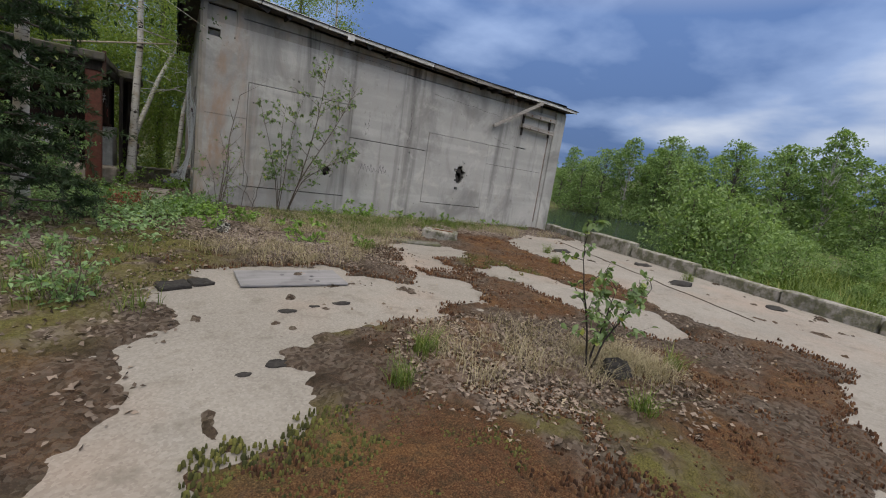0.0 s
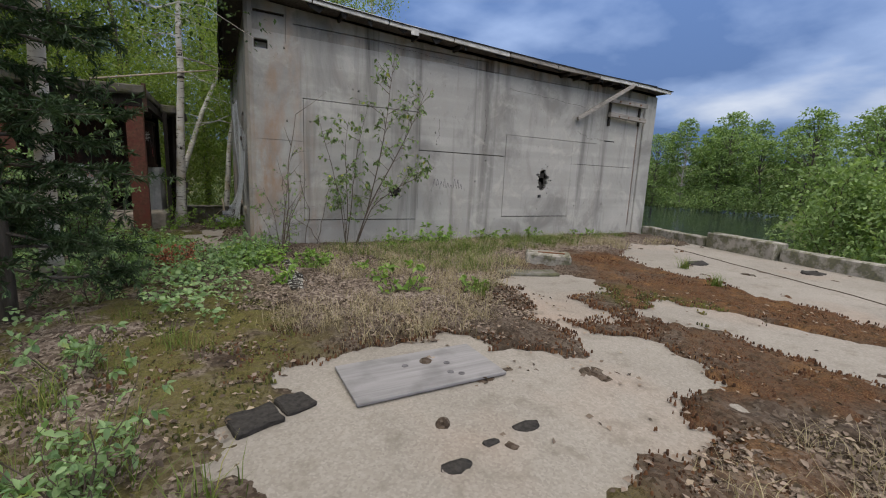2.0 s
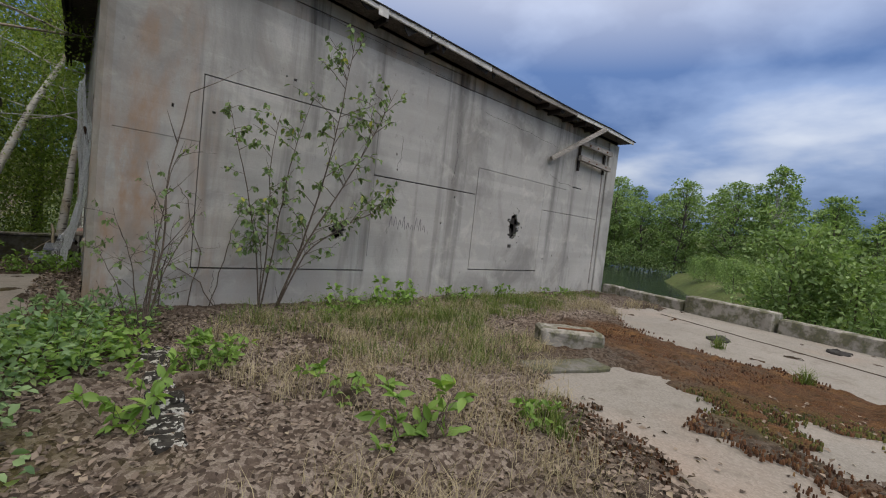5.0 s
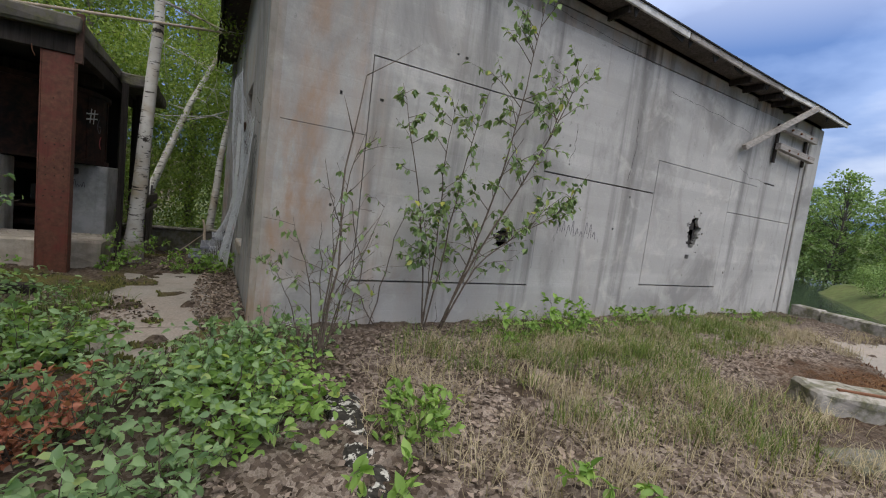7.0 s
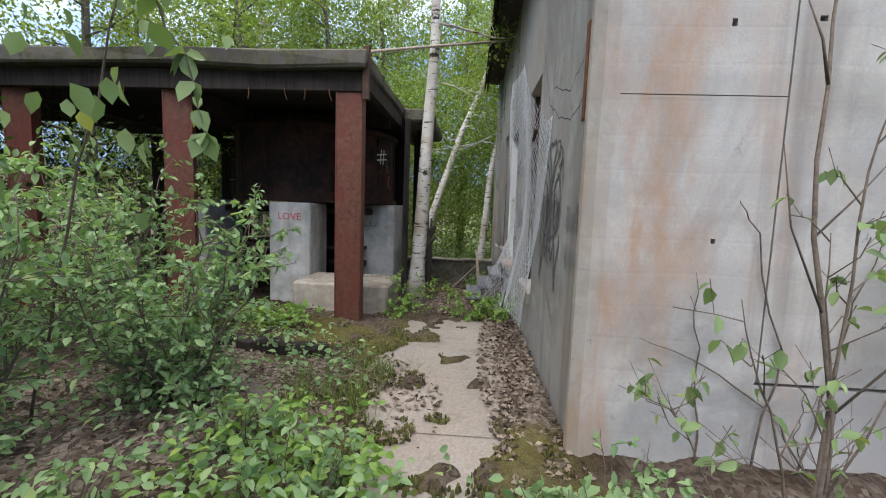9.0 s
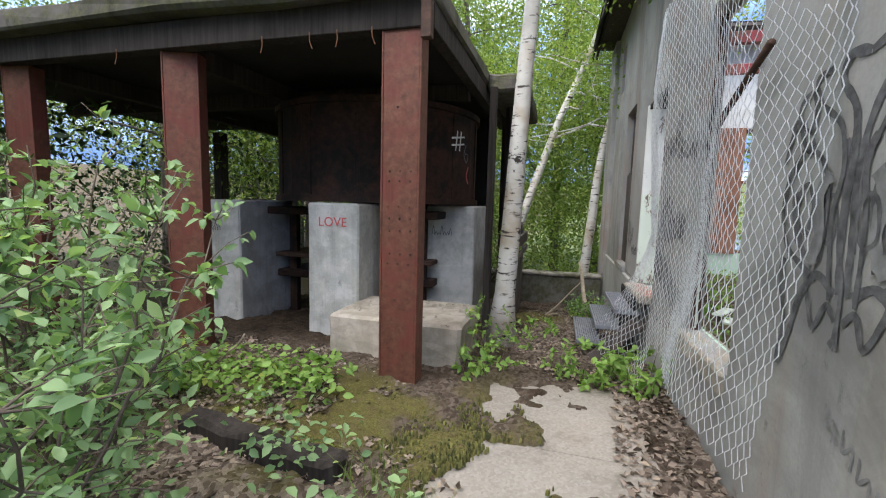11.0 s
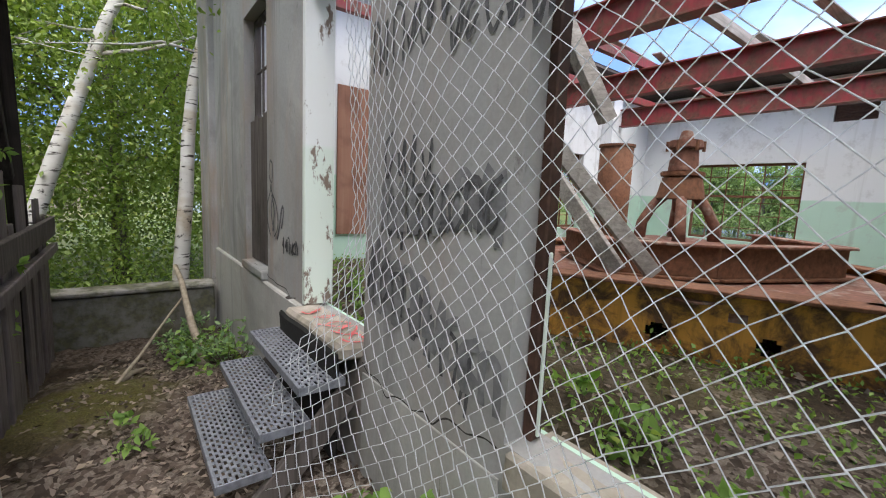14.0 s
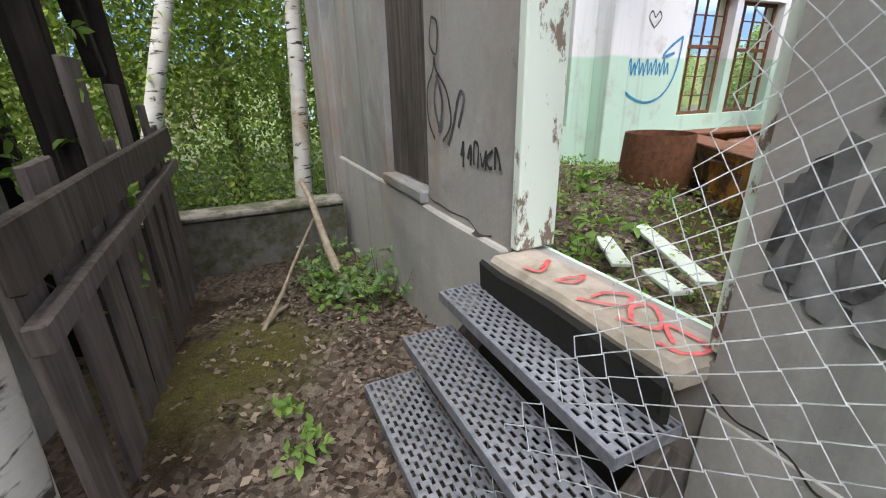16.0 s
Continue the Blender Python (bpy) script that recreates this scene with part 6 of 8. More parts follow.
def build_lean_to():
    t = thing("board_fence", -1.35, 18.6, -0.4, "rotten grey plank fence with dark rails", "fence")
    inv = t.matrix_basis.inverted()

    def p(name, bm, mat):
        part(name, bm, mat, t).matrix_parent_inverse = inv
    for y, h, x, w in ((16.75, 0.98, -1.21, 0.2), (17.05, 1.1, -1.2, 0.24), (17.42, 0.96, -1.2, 0.2), (17.7, 1.45, -1.19, 0.24), (18.02, 1.08, -1.2, 0.2), (18.4, 1.35, -1.19, 0.22), (18.8, 1.0, -1.2, 0.24), (19.15, 1.22, -1.19, 0.2), (19.5, 1.05, -1.2, 0.22)):
        p("board", boxes((x, y, -0.5, x + 0.03, y + w, h), bevel=0.006, rough=0.006, seed=y), M_WOODPINK)
    p("rail", boxes((-1.155, 16.65, 0.83, -1.11, 19.85, 1.02), bevel=0.008, rough=0.005), M_WOODV)
    p("rail", boxes((-1.158, 16.65, 0.66, -1.1, 19.85, 0.75), bevel=0.008, rough=0.005), M_WOODPINK)
    for y in (17.8, 19.2):
        g = thing("leaning_post", -1.27, y, -0.4, "black charred upright timber", "post", "charred posts")
        part("post", beam((0, 0, 0), (-0.05, 0.05, 3.45), 0.1, 0.1), M_WOODBLACK, g)
    b = thing("fallen_brace", -1.25, 17.8, 1.3, "black charred diagonal brace", "brace")
    part("brace", beam((0, 0.1, 1.7), (0, 0.85, 0.1), 0.08, 0.08), M_WOODBLACK, b)


build_lean_to()

# ---- machine hall ----


def build_hall():
    c = thing("turbine_casing", 5.6, 16.6, 0.02, "six-sided steel turbine casing in flaking orange paint", "turbine casing")
    R, H = 2.72, 0.66
    for k in range(6):
        mid = 207.0 + 60 * k
        L, rad = R, R * math.cos(math.pi / 6)
        side = new("side_plate")
        side.parent = c
        hole = [(0.5, 0.16, 0.68, 0.32), (-0.35, 0.16, -0.17, 0.32)]
        us = [-L / 2 + 0.01, L / 2 - 0.01] + [u for q in hole for u in (q[0], q[2], q[0] + 0.04, q[2] - 0.04)]
        vs = [0, H] + [u for q in hole for u in (q[1], q[3], q[1] + 0.035, q[3] - 0.035)]
        round_hole = [(q[0] + 0.04, q[1], q[2] - 0.04, q[3]) for q in hole] + [(q[0], q[1] + 0.035, q[2], q[3] - 0.035) for q in hole]
        grid_wall("plate", us, vs, rect_test(round_hole), lambda u, v, d: (d, u, v), 0.03, M_YELLOW, side)
        part("top_flange", boxes((-0.2, -L / 2, H, 0.14, L / 2, H + 0.035), bevel=0.006), M_RUST, side)
        part("bottom_flange", boxes((-0.05, -L / 2, -0.02, 0.2, L / 2, 0.012), bevel=0.004), M_RUST, side)
        part("name_plate", boxes((0.031, 0.28, 0.42, 0.036, 0.42, 0.5), bevel=0.001), M_VALVE, side)
        side.matrix_basis = pose(rad * math.cos(radians(mid)), rad * math.sin(radians(mid)), 0, 0, 0, mid)
    bm = bmesh.new()
    bmesh.ops.create_circle(bm, cap_ends=True, segments=6, radius=R - 0.2, matrix=pose(0, 0, H - 0.1, 0, 0, 207 + 30))
    r = bmesh.ops.extrude_face_region(bm, geom=bm.faces[:])
    bmesh.ops.translate(bm, vec=(0, 0, 0.02), verts=[v for v in r["geom"] if isinstance(v, bmesh.types.BMVert)])
    part("deck_plate", bm, M_VALVE, c)
    # upper frame of heavy channels
    g = thing("channel_frame", 4.6, 15.75, 0.62, "heavy rusted channel frame lying on the casing", "steel frame")
    for a, b in (((-0.75, 0.8, 0.2), (0.0, 0.0, 0.2)), ((0.0, 0.0, 0.2), (1.75, -0.75, 0.2)), ((-0.75, 0.8, 0.2), (0.3, 2.2, 0.2)), ((1.75, -0.75, 0.2), (3.0, 0.6, 0.2))):
        part("channel", beam(a, b, 0.03, 0.34), M_RUST, g)
        part("channel_lip", beam((a[0], a[1], 0.385), (b[0], b[1], 0.385), 0.22, 0.03), M_VALVE, g)
        part("channel_lip", beam((a[0], a[1], 0.015), (b[0], b[1], 0.015), 0.22, 0.03), M_RUST, g)
    # valve stand: four curved legs, bell, bonnet
    v = thing("gate_gear_stand", 5.05, 16.42, 0.98, "cast-iron gear stand with four curved legs, paint peeling", "gear stand")
    for k in range(4):
        a = math.pi / 2 * k + 0.5
        pts = [(0.42 * math.cos(a), 0.42 * math.sin(a), 0.0), (0.4 * math.cos(a), 0.4 * math.sin(a), 0.22), (0.3 * math.cos(a), 0.3 * math.sin(a), 0.42), (0.17 * math.cos(a), 0.17 * math.sin(a), 0.58)]
        vv, ff = tube(pts, [0.075, 0.065, 0.06, 0.07], 8)
        put_mesh("leg", mesh_of("leg", vv, ff, M_VALVE, True), v)
    for nm, z0, z1, r0, r1 in (("bell", 0.52, 0.8, 0.28, 0.22), ("collar", 0.8, 0.86, 0.25, 0.25), ("bonnet", 0.86, 1.14, 0.17, 0.15), ("cap", 1.14, 1.24, 0.2, 0.19), ("spindle_nut", 1.24, 1.36, 0.09, 0.06), ("base_ring", -0.04, 0.02, 0.52, 0.52)):
        bm = bmesh.new()
        bmesh.ops.create_cone(bm, cap_ends=True, segments=20, radius1=r0, radius2=r1, depth=z1 - z0, matrix=pose(0, 0, (z0 + z1) / 2))
        bmesh.ops.bevel(bm, geom=[e for e in bm.edges if e.calc_face_angle(0) > 0.8], offset=0.012, segments=2, affect="EDGES")
        part(nm, bm, M_RUST if nm in ("bell", "collar") else M_VALVE, v, smooth=False)
    for k in range(6):
        a = math.pi / 3 * k
        bm = bmesh.new()
        bmesh.ops.create_cone(bm, cap_ends=True, segments=6, radius1=0.02, radius2=0.02, depth=0.12, matrix=pose(0.2 * math.cos(a), 0.2 * math.sin(a), 1.17))
        part("bolt", bm, M_RUST, v)
    p = thing("standpipe", 8.45, 19.4, 0.1, "tall rusted steel standpipe by the back wall", "pipe")
    vv, ff = tube([(0, 0, 0), (0, 0, 1.3), (0, 0, 2.62)], [0.36, 0.36, 0.36], 24)
    put_mesh("pipe", mesh_of("pipe", vv, ff, M_RUST, True), p)
    bm = bmesh.new()
    bmesh.ops.create_cone(bm, cap_ends=True, segments=24, radius1=0.39, radius2=0.39, depth=0.05, matrix=pose(0, 0, 2.6))
    part("rim", bm, M_RUST, p)
    # red roof beams
    for x in (4.3, 7.1, 10.0):
        b = thing("roof_beam", x, 16.3, 3.4, "deep red-painted steel roof beam across the hall", "beam", "roof beams")
        part("web", boxes((-0.012, -4.3, 0.02, 0.012, 4.28, 0.42), bevel=0.003), M_REDBEAM, b)
        part("lower_flange", boxes((-0.11, -4.3, 0, 0.11, 4.28, 0.025), bevel=0.004), M_REDBEAM, b)
        part("upper_flange", boxes((-0.11, -4.3, 0.415, 0.11, 4.28, 0.44), bevel=0.004), M_REDBEAM, b)
    for y in (13.4, 15.0, 16.6, 18.2, 19.7):
        b = thing("purlin", 6.3, y, 3.85, "long grey roof purlin, stained dark", "purlin", "purlins")
        part("timber", boxes((-5.55, -0.05, 0, 5.6, 0.05, 0.16), bevel=0.006), M_WOODGREY if y < 17 else M_REDBEAM, b)
    # fallen timbers
    for k, (a, b, w) in enumerate((((2.54, 17.02, 4.0), (3.6, 16.6, 2.28), 0.14), ((2.3, 17.2, 2.85), (3.84, 16.06, 0.7), 0.1), ((3.45, 18.4, 3.1), (3.66, 16.35, 0.7), 0.09))):
        t = thing("fallen_rafter", *a, "pale broken rafter hanging from the fallen roof", "rafter", "fallen rafters")
        part("timber", beam((0, 0, 0), tuple(b[i] - a[i] for i in range(3)), w, 0.16), M_WOODGREY, t)
    r = random.Random(15)
    for k in range(9):
        x, y = r.uniform(5.0, 8.6), r.uniform(14.6, 18.6)
        t = thing("hanging_plank", x, y, 4.05, "loose grey roof plank hanging over the beams", "plank", "roof planks")
        part("timber", beam((-0.8, 0, 0.1), (0.8, r.uniform(-0.4, 0.4), r.uniform(-0.02, 0.2)), 0.16, 0.03), M_WOODGREY, t)
    # white scrap near the door
    for x, y, a, L in ((1.6, 17.3, 57, 0.26), (1.95, 17.15, 60, 0.55), (1.5, 16.8, 70, 0.16)):
        t = thing("white_scrap_board", x, y, 0.12 + 0.1, "broken white-painted board on the weedy floor", "board", "scrap boards", a)
        part("board", boxes((-L, -0.06, 0, L, 0.06, 0.025), bevel=0.004), M_WHITE, t)
    t = thing("rusted_drum", 3.5, 18.55, 0.1, "open rusted steel drum half sunk in weeds", "drum")
    vv, ff = tube([(0, 0, 0), (0, 0, 0.35), (0, 0, 0.7)], [0.35, 0.37, 0.35], 20, cap=False)
    put_mesh("shell", mesh_of("shell", vv, ff, M_RUST, True), t)
    vv, ff = tube([(0, 0, 0.05), (0, 0, 0.7)], [0.33, 0.33], 20, cap=False)
    put_mesh("inner_shell", mesh_of("inner_shell", vv, [q[::-1] for q in ff], M_RUST, True), t)


build_hall()

# ---- plants ----


def wander(rng, a, b, n, wobble):
    """Points from a to b with a natural wobble."""
    a, b = np.asarray(a, float), np.asarray(b, float)
    t = np.linspace(0, 1, n)[:, None]
    p = a + (b - a) * t
    w = np.cumsum(rng.normal(size=(n, 3)) * wobble, 0)
    return p + w * np.sin(np.linspace(0, math.pi * 0.75, n))[:, None]


def tree_parts(rng, height, radius, lean, limb_from, limbs, limb_len, leaves, leaf_size, twig=4, scatter=0.22, droop=0.35, sides=9, wobble=0.03, rise=0.35, fine=False, flare=1.35):
    """Trunk chunks and leaf field of a tree standing at the origin."""
    trunk = wander(rng, (0, 0, -0.25), (lean[0], lean[1], height), 12, wobble * height * 0.1)
    trunk[0, :2] *= 0
    rad = [radius * (flare if i == 0 else 1.0) * (1 - 0.85 * i / 11) + 0.006 for i in range(12)]
    chunks = [tube(trunk, rad, sides)]
    tips = []
    for k in range(limbs):
        f = limb_from + (0.97 - limb_from) * (k + rng.uniform(0, 0.8)) / limbs
        i = f * 11
        j = min(int(i), 10)
        base = trunk[j] + (trunk[j + 1] - trunk[j]) * (i - j)
        a = k * 2.4 + rng.uniform(-0.5, 0.5)
        L = limb_len * (1.15 - 0.75 * (f - limb_from) / (1.001 - limb_from)) * rng.uniform(0.7, 1.2)
        end = base + np.array([math.cos(a) * L, math.sin(a) * L, L * rise * rng.uniform(0.2, 1.6)])
        pts = wander(rng, base, end, 6, 0.04 * L)
        r0 = max(0.012, radius * 0.33 * (1 - f * 0.6))
        chunks.append(tube(pts, [r0 * (1 - 0.8 * q / 5) for q in range(6)], 5, False))
        for q in range(twig):
            s = pts[rng.integers(2, 6)]
            e = s + rng.normal(size=3) * L * 0.22 + np.array([0, 0, -0.05 * L])
            chunks.append(tube([s, (s + e) / 2 + rng.normal(size=3) * 0.02, e], [r0 * 0.3, r0 * 0.22, 0.003], 3, False))
            tips += [s, (s + e) / 2, e]
        tips += [pts[3], pts[4], pts[5]]
    tips = np.asarray(tips)
    pick = tips[rng.integers(0, len(tips), leaves)] + rng.normal(size=(leaves, 3)) * scatter
    return chunks, leaf_field(rng, pick, leaf_size, droop=droop, fine=fine)


def tree(name, x, y, z, chunks, field, bark, leaf, label, category, group="", turn=0.0):
    t = thing(name, x, y, z, label, category, group, turn)
    put_mesh("trunk", tube_mesh("trunk", chunks, bark), t)
    put_mesh("crown", raw_mesh("crown", field[0], field[1], leaf), t)
    return t


rng = np.random.default_rng(7)
# birches in the passage
c, f = tree_parts(rng, 9.5, 0.125, (0.5, 0.3), 0.5, 14, 1.6, 5200, 0.075, flare=1.7)
tree("birch_tree", -1.13, 16.1, -0.12, c, f, M_BIRCH, M_LEAF_BIRCH, "white-barked birch growing beside the shed", "tree", "birches")
c, f = tree_parts(rng, 9.0, 0.115, (1.3, 0.8), 0.45, 14, 1.7, 5200, 0.075, wobble=0.1)
tree("birch_tree", -0.1, 20.75, -1.0, c, f, M_BIRCH, M_LEAF_BIRCH, "slender leaning birch behind the parapet", "tree", "birches")
c, f = tree_parts(rng, 10, 0.12, (3.6, 0.3), 0.4, 16, 1.9, 6000, 0.08, wobble=0.05)
tree("birch_tree", -2.2, 21.4, -1.05, c, f, M_BIRCH, M_LEAF_BIRCH, "strongly leaning birch in the wood", "tree", "birches")
c, f = tree_parts(rng, 10, 0.11, (0.3, 0.2), 0.4, 14, 1.5, 3800, 0.085)
tree("birch_tree", -2.1, 9.5, -0.05, c, f, M_BIRCH, M_LEAF_SHADED, "pale birch standing behind pine boughs", "tree", "birches")

# forest trees in a few shapes, copied about
FOREST = []
for k in range(4):
    c, f = tree_parts(rng, rng.uniform(11, 14), 0.16, (rng.uniform(-0.6, 0.6), rng.uniform(-0.6, 0.6)), 0.16, 24, 2.4, 9000, 0.13, scatter=0.34)
    FOREST.append(tree("forest_tree", -3.4 - 3.4 * k, 25.5 + 1.6 * (k % 2), -0.9, c, f, M_BIRCH if k == 1 else M_BARK, M_LEAF_BIRCH, "tall broad-leaved forest tree with light green crown", "tree", "forest trees"))
# out of view, (-10.6, 12.6) and (-8.6, 9.4) are added to shade the shed
spots = [(-5.2, 24.6), (-8.6, 25.5), (-12, 23.8), (-15, 19.0), (-0.6, 26.0), (2.6, 26.5), (-10.2, 19.8), (-12.5, 15.6), (-16, 14), (-10.6, 12.6), (-8.6, 9.4), (-13, 9), (-9.3, 5.6), (-12, 3.4), (-7.6, 2.2), (-10, -1), (1.0, 30), (-4, 29), (-9, 30), (-7, 21.2), (5.6, 25.4), (8.5, 28), (-7.0, 6.8)]
for k, (x, y) in enumerate(spots):
    copy_thing(FOREST[k % 4], pose(x, y, -0.95 if y > 20 else -0.15, 0, 0, 67 * k))


def clumped(rng, n_clumps, per, box, sigma):
    lo, hi = np.array(box[:3], float), np.array(box[3:], float)
    c = lo + (hi - lo) * rng.uniform(size=(n_clumps, 3))
    p = np.repeat(c, per, 0) + rng.normal(size=(n_clumps * per, 3)) * sigma * rng.uniform(0.5, 1.4, (n_clumps, 1)).repeat(per, 0)
    return p


def woods(name, boxes_, size, material, label, seed):
    g = np.random.default_rng(seed)
    fields = [leaf_field(g, clumped(g, n, per, b, s), size, droop=0.3) for n, per, b, s in boxes_]
    v, f = stack_fields(fields)
    tagged(put_mesh(name, raw_mesh(name, v, f, material)), label, "undergrowth", kind="stuff")


woods("woodland_foliage", [(430, 110, (-6.5, 21.9, -1.6, 0.1, 24.2, 5.5), 0.36), (760, 110, (-9, 24, -1.6, 3.2, 29, 9), 0.55), (60, 80, (0.4, 22.5, 1.5, 2.6, 24, 6.5), 0.4)], 0.1, M_LEAF_BIRCH, "bright green leafy wood behind the parapet", 3)
# the understorey takes the leaf copy with shade in its colour
woods("woodland_understorey", [(220, 80, (-16, 19.6, -0.4, -5.2, 24, 4.5), 0.45), (190, 80, (-13, 3.5, 0, -6.4, 17, 3.2), 0.45), (110, 70, (-12, -1, 0, -6, 4, 3.5), 0.45)], 0.13, M_LEAF_SHADED, "undergrowth of the wood, its green darkened for shade", 4)
woods("woodland_canopy", [(520, 70, (-17, 28, -1, 6, 35, 12), 0.8), (150, 70, (-18, 0, 3, -13, 26, 11), 0.75)], 0.22, M_LEAF_BIRCH, "far crowns of the surrounding wood", 5)

# trees of the far bank
def crowned_tree(rng, height, wide, masses, per, leaf_size):
    """A broad-leaved tree whose crown is many rounded masses of leaves on forking limbs."""
    top = np.array([rng.uniform(-0.6, 0.6), rng.uniform(-0.6, 0.6), height * 0.92])
    trunk = wander(rng, (0, 0, -0.3), top, 9, 0.06)
    chunks = [tube(trunk, [0.17 * (1 - 0.09 * i) for i in range(9)], 6)]
    cent, aim = [], []
    for k in range(masses):
        f = 0.12 + 0.86 * (k + rng.uniform(0, 1)) / masses
        a = 2.4 * k + rng.uniform(-0.5, 0.5)
        girth = wide * (math.sin(math.pi * min(1.0, f * 0.82 + 0.16)) ** 0.7) * rng.uniform(0.45, 1.1)
        c0 = np.array([math.cos(a) * girth, math.sin(a) * girth, f * height]) + top * np.array((f, f, 0))
        r = wide * rng.uniform(0.24, 0.42)
        b0 = trunk[min(8, int(f * 7))]
        chunks.append(tube([b0, (b0 + c0) / 2 + np.array((0, 0, -0.2)), c0], [0.055, 0.04, 0.012], 4, False))
        d = rng.normal(size=(per, 3))
        d[:, 2] = np.where(rng.uniform(size=per) < 0.75, np.abs(d[:, 2]), d[:, 2])
        d /= np.linalg.norm(d, axis=1)[:, None]
        cent.append(c0 + d * r * rng.uniform(0.55, 1.1, (per, 1)) * np.array((1, 1, 0.7)))
        aim.append(d * np.array((1, 1, 0.3)))
    return chunks, leaf_field(rng, np.concatenate(cent), leaf_size, aim=np.concatenate(aim), spread=0.5, droop=0.35, width=0.75)


FAR = []
for k in range(5):
    c, f = crowned_tree(rng, (12.5, 10.5, 11.5, 9.0, 13.0)[k], (2.9, 2.6, 3.2, 2.4, 2.2)[k], (44, 38, 46, 34, 40)[k], 120, 0.3)
    FAR.append(tree("bank_tree", 62.0 + 4 * k, 36 + 3 * k, -0.8, c, f, M_BIRCH if k == 4 else M_BARK, M_LEAF_FAR, "leafy green tree on the far river bank", "tree", "far bank trees"))
g = random.Random(19)
k = 0
for row in range(3):
    deg = -16.0 - row
    while deg < 60:
        d = 50 + 6.5 * row + 0.0125 * (deg + 8) ** 2 + g.uniform(-2, 2)
        if deg > 42:
            d += 10
        k += 1
        o = copy_thing(FAR[(k * 3) % 5], pose(d * math.cos(radians(deg)), 2 + d * math.sin(radians(deg)), -0.9 - 0.2 * row, 0, 0, 50 * k))
        o.scale = [g.uniform(0.66, 1.0)] * 3
        deg += 232 / d * g.uniform(0.65, 1.35)

g2 = np.random.default_rng(23)
deg_ = np.radians(g2.uniform(-18, 60, 900))
dist = 49.5 + 0.0125 * (np.degrees(deg_) + 8) ** 2 + g2.uniform(-3, 5, 900) + np.where(deg_ > 0.733, 10, 0)
cc = np.stack([dist * np.cos(deg_), 2 + dist * np.sin(deg_), -0.9 + g2.uniform(0, 1, 900) ** 1.5 * 1.9], 1)
v, f = leaf_field(g2, np.repeat(cc, 42, 0) + g2.normal(size=(900 * 42, 3)) * 0.75, 0.34)
tagged(put_mesh("far_bank_undergrowth", raw_mesh("far_bank_undergrowth", v, f, M_LEAF_FAR)), "tangled green undergrowth along the far bank", "undergrowth", kind="stuff")
BUSH = []
for k in range(3):
    c, f = tree_parts(rng, 2.2, 0.03, (0.2, 0.1), 0.05, 16, 1.1, 2600, 0.13, scatter=0.2, sides=5, rise=0.9)
    BUSH.append(tree("bank_shrub", 13.4 + 1.5 * k, 5.4 + 0.9 * k, -0.75, c, f, M_TWIG, M_LEAF_FAR, "bushy green shrub on the river bank", "shrub", "bank shrubs"))
o = copy_thing(BUSH[0], pose(14.9, 7.55, -0.6, 0, 0, 20))
o.scale = [1.15] * 3
o = copy_thing(BUSH[1], pose(15.6, 7.2, -0.65, 0, 0, 80))
o.scale = [1.05] * 3
for k in range(46):
    s = g.uniform(3, 36)
    o_ = g.uniform(1.5, 9)
    x, y = 13.4 + s * 0.88 + o_ * 0.47, 5.6 + s * 0.47 - o_ * 0.88
    if k >= 30:
        x, y = kerb_x(0) + g.uniform(1.0, 8), g.uniform(-6, 4.5)
        x += 0.22 * y
    o = copy_thing(BUSH[k % 3], pose(x, y, -0.85, 0, 0, 40 * k))
    o.scale = [g.uniform(0.4, 0.95) if k < 30 else g.uniform(0.25, 0.4)] * 3


def stems_plant(name, x, y, z, rng, stems, height, spread, leaves, leaf_size, leaf, label, category, group="", bark=None, thick=0.012, fine=True, low=0.25, wobble=0.02, lean=(0, 0), turn=0.0, side=0.2, droop=0.35):
    """A multi-stemmed plant: stems as one part, foliage as another."""
    t = thing(name, x, y, z, label, category, group, turn)
    chunks, pts, aims = [], [], []
    for s in range(stems):
        a = 2.4 * s + rng.uniform(-0.4, 0.4)
        h = height * rng.uniform(0.6, 1.0)
        e = np.array([math.cos(a) * spread * rng.uniform(0.3, 1) + lean[0], math.sin(a) * spread * rng.uniform(0.3, 1) + lean[1], h])
        b = np.array([math.cos(a) * 0.05, math.sin(a) * 0.05, -0.05])
        p = wander(rng, b, e, 9, wobble * height)
        chunks.append(tube(p, [thick * (1 - 0.75 * i / 8) for i in range(9)], 5))
        for q in range(max(2, leaves // (stems * 7))):
            i = rng.integers(int(8 * low), 9)
            d = rng.normal(size=3)
            d[2] = abs(d[2]) * 0.6
            d /= np.linalg.norm(d)
            L = side * rng.uniform(0.4, 1.2) * (1.2 - 0.08 * i)
            end = p[i] + d * L
            chunks.append(tube([p[i], (p[i] + end) / 2 + rng.normal(size=3) * 0.01, end], [thick * 0.35, thick * 0.25, 0.002], 3, False))
            for w in range(7):
                pts.append(p[i] + (end - p[i]) * rng.uniform(0.15, 1.05))
                aims.append(d * 0.6 + rng.normal(size=3) * 0.7)
    put_mesh("branchwork", tube_mesh("branchwork", chunks, bark or M_TWIG), t)
    v, f = leaf_field(rng, np.array(pts), leaf_size, aim=np.array(aims), spread=0.3, droop=droop, fine=fine)
    put_mesh("leaves", raw_mesh("leaves", v, f, leaf), t)
    return t


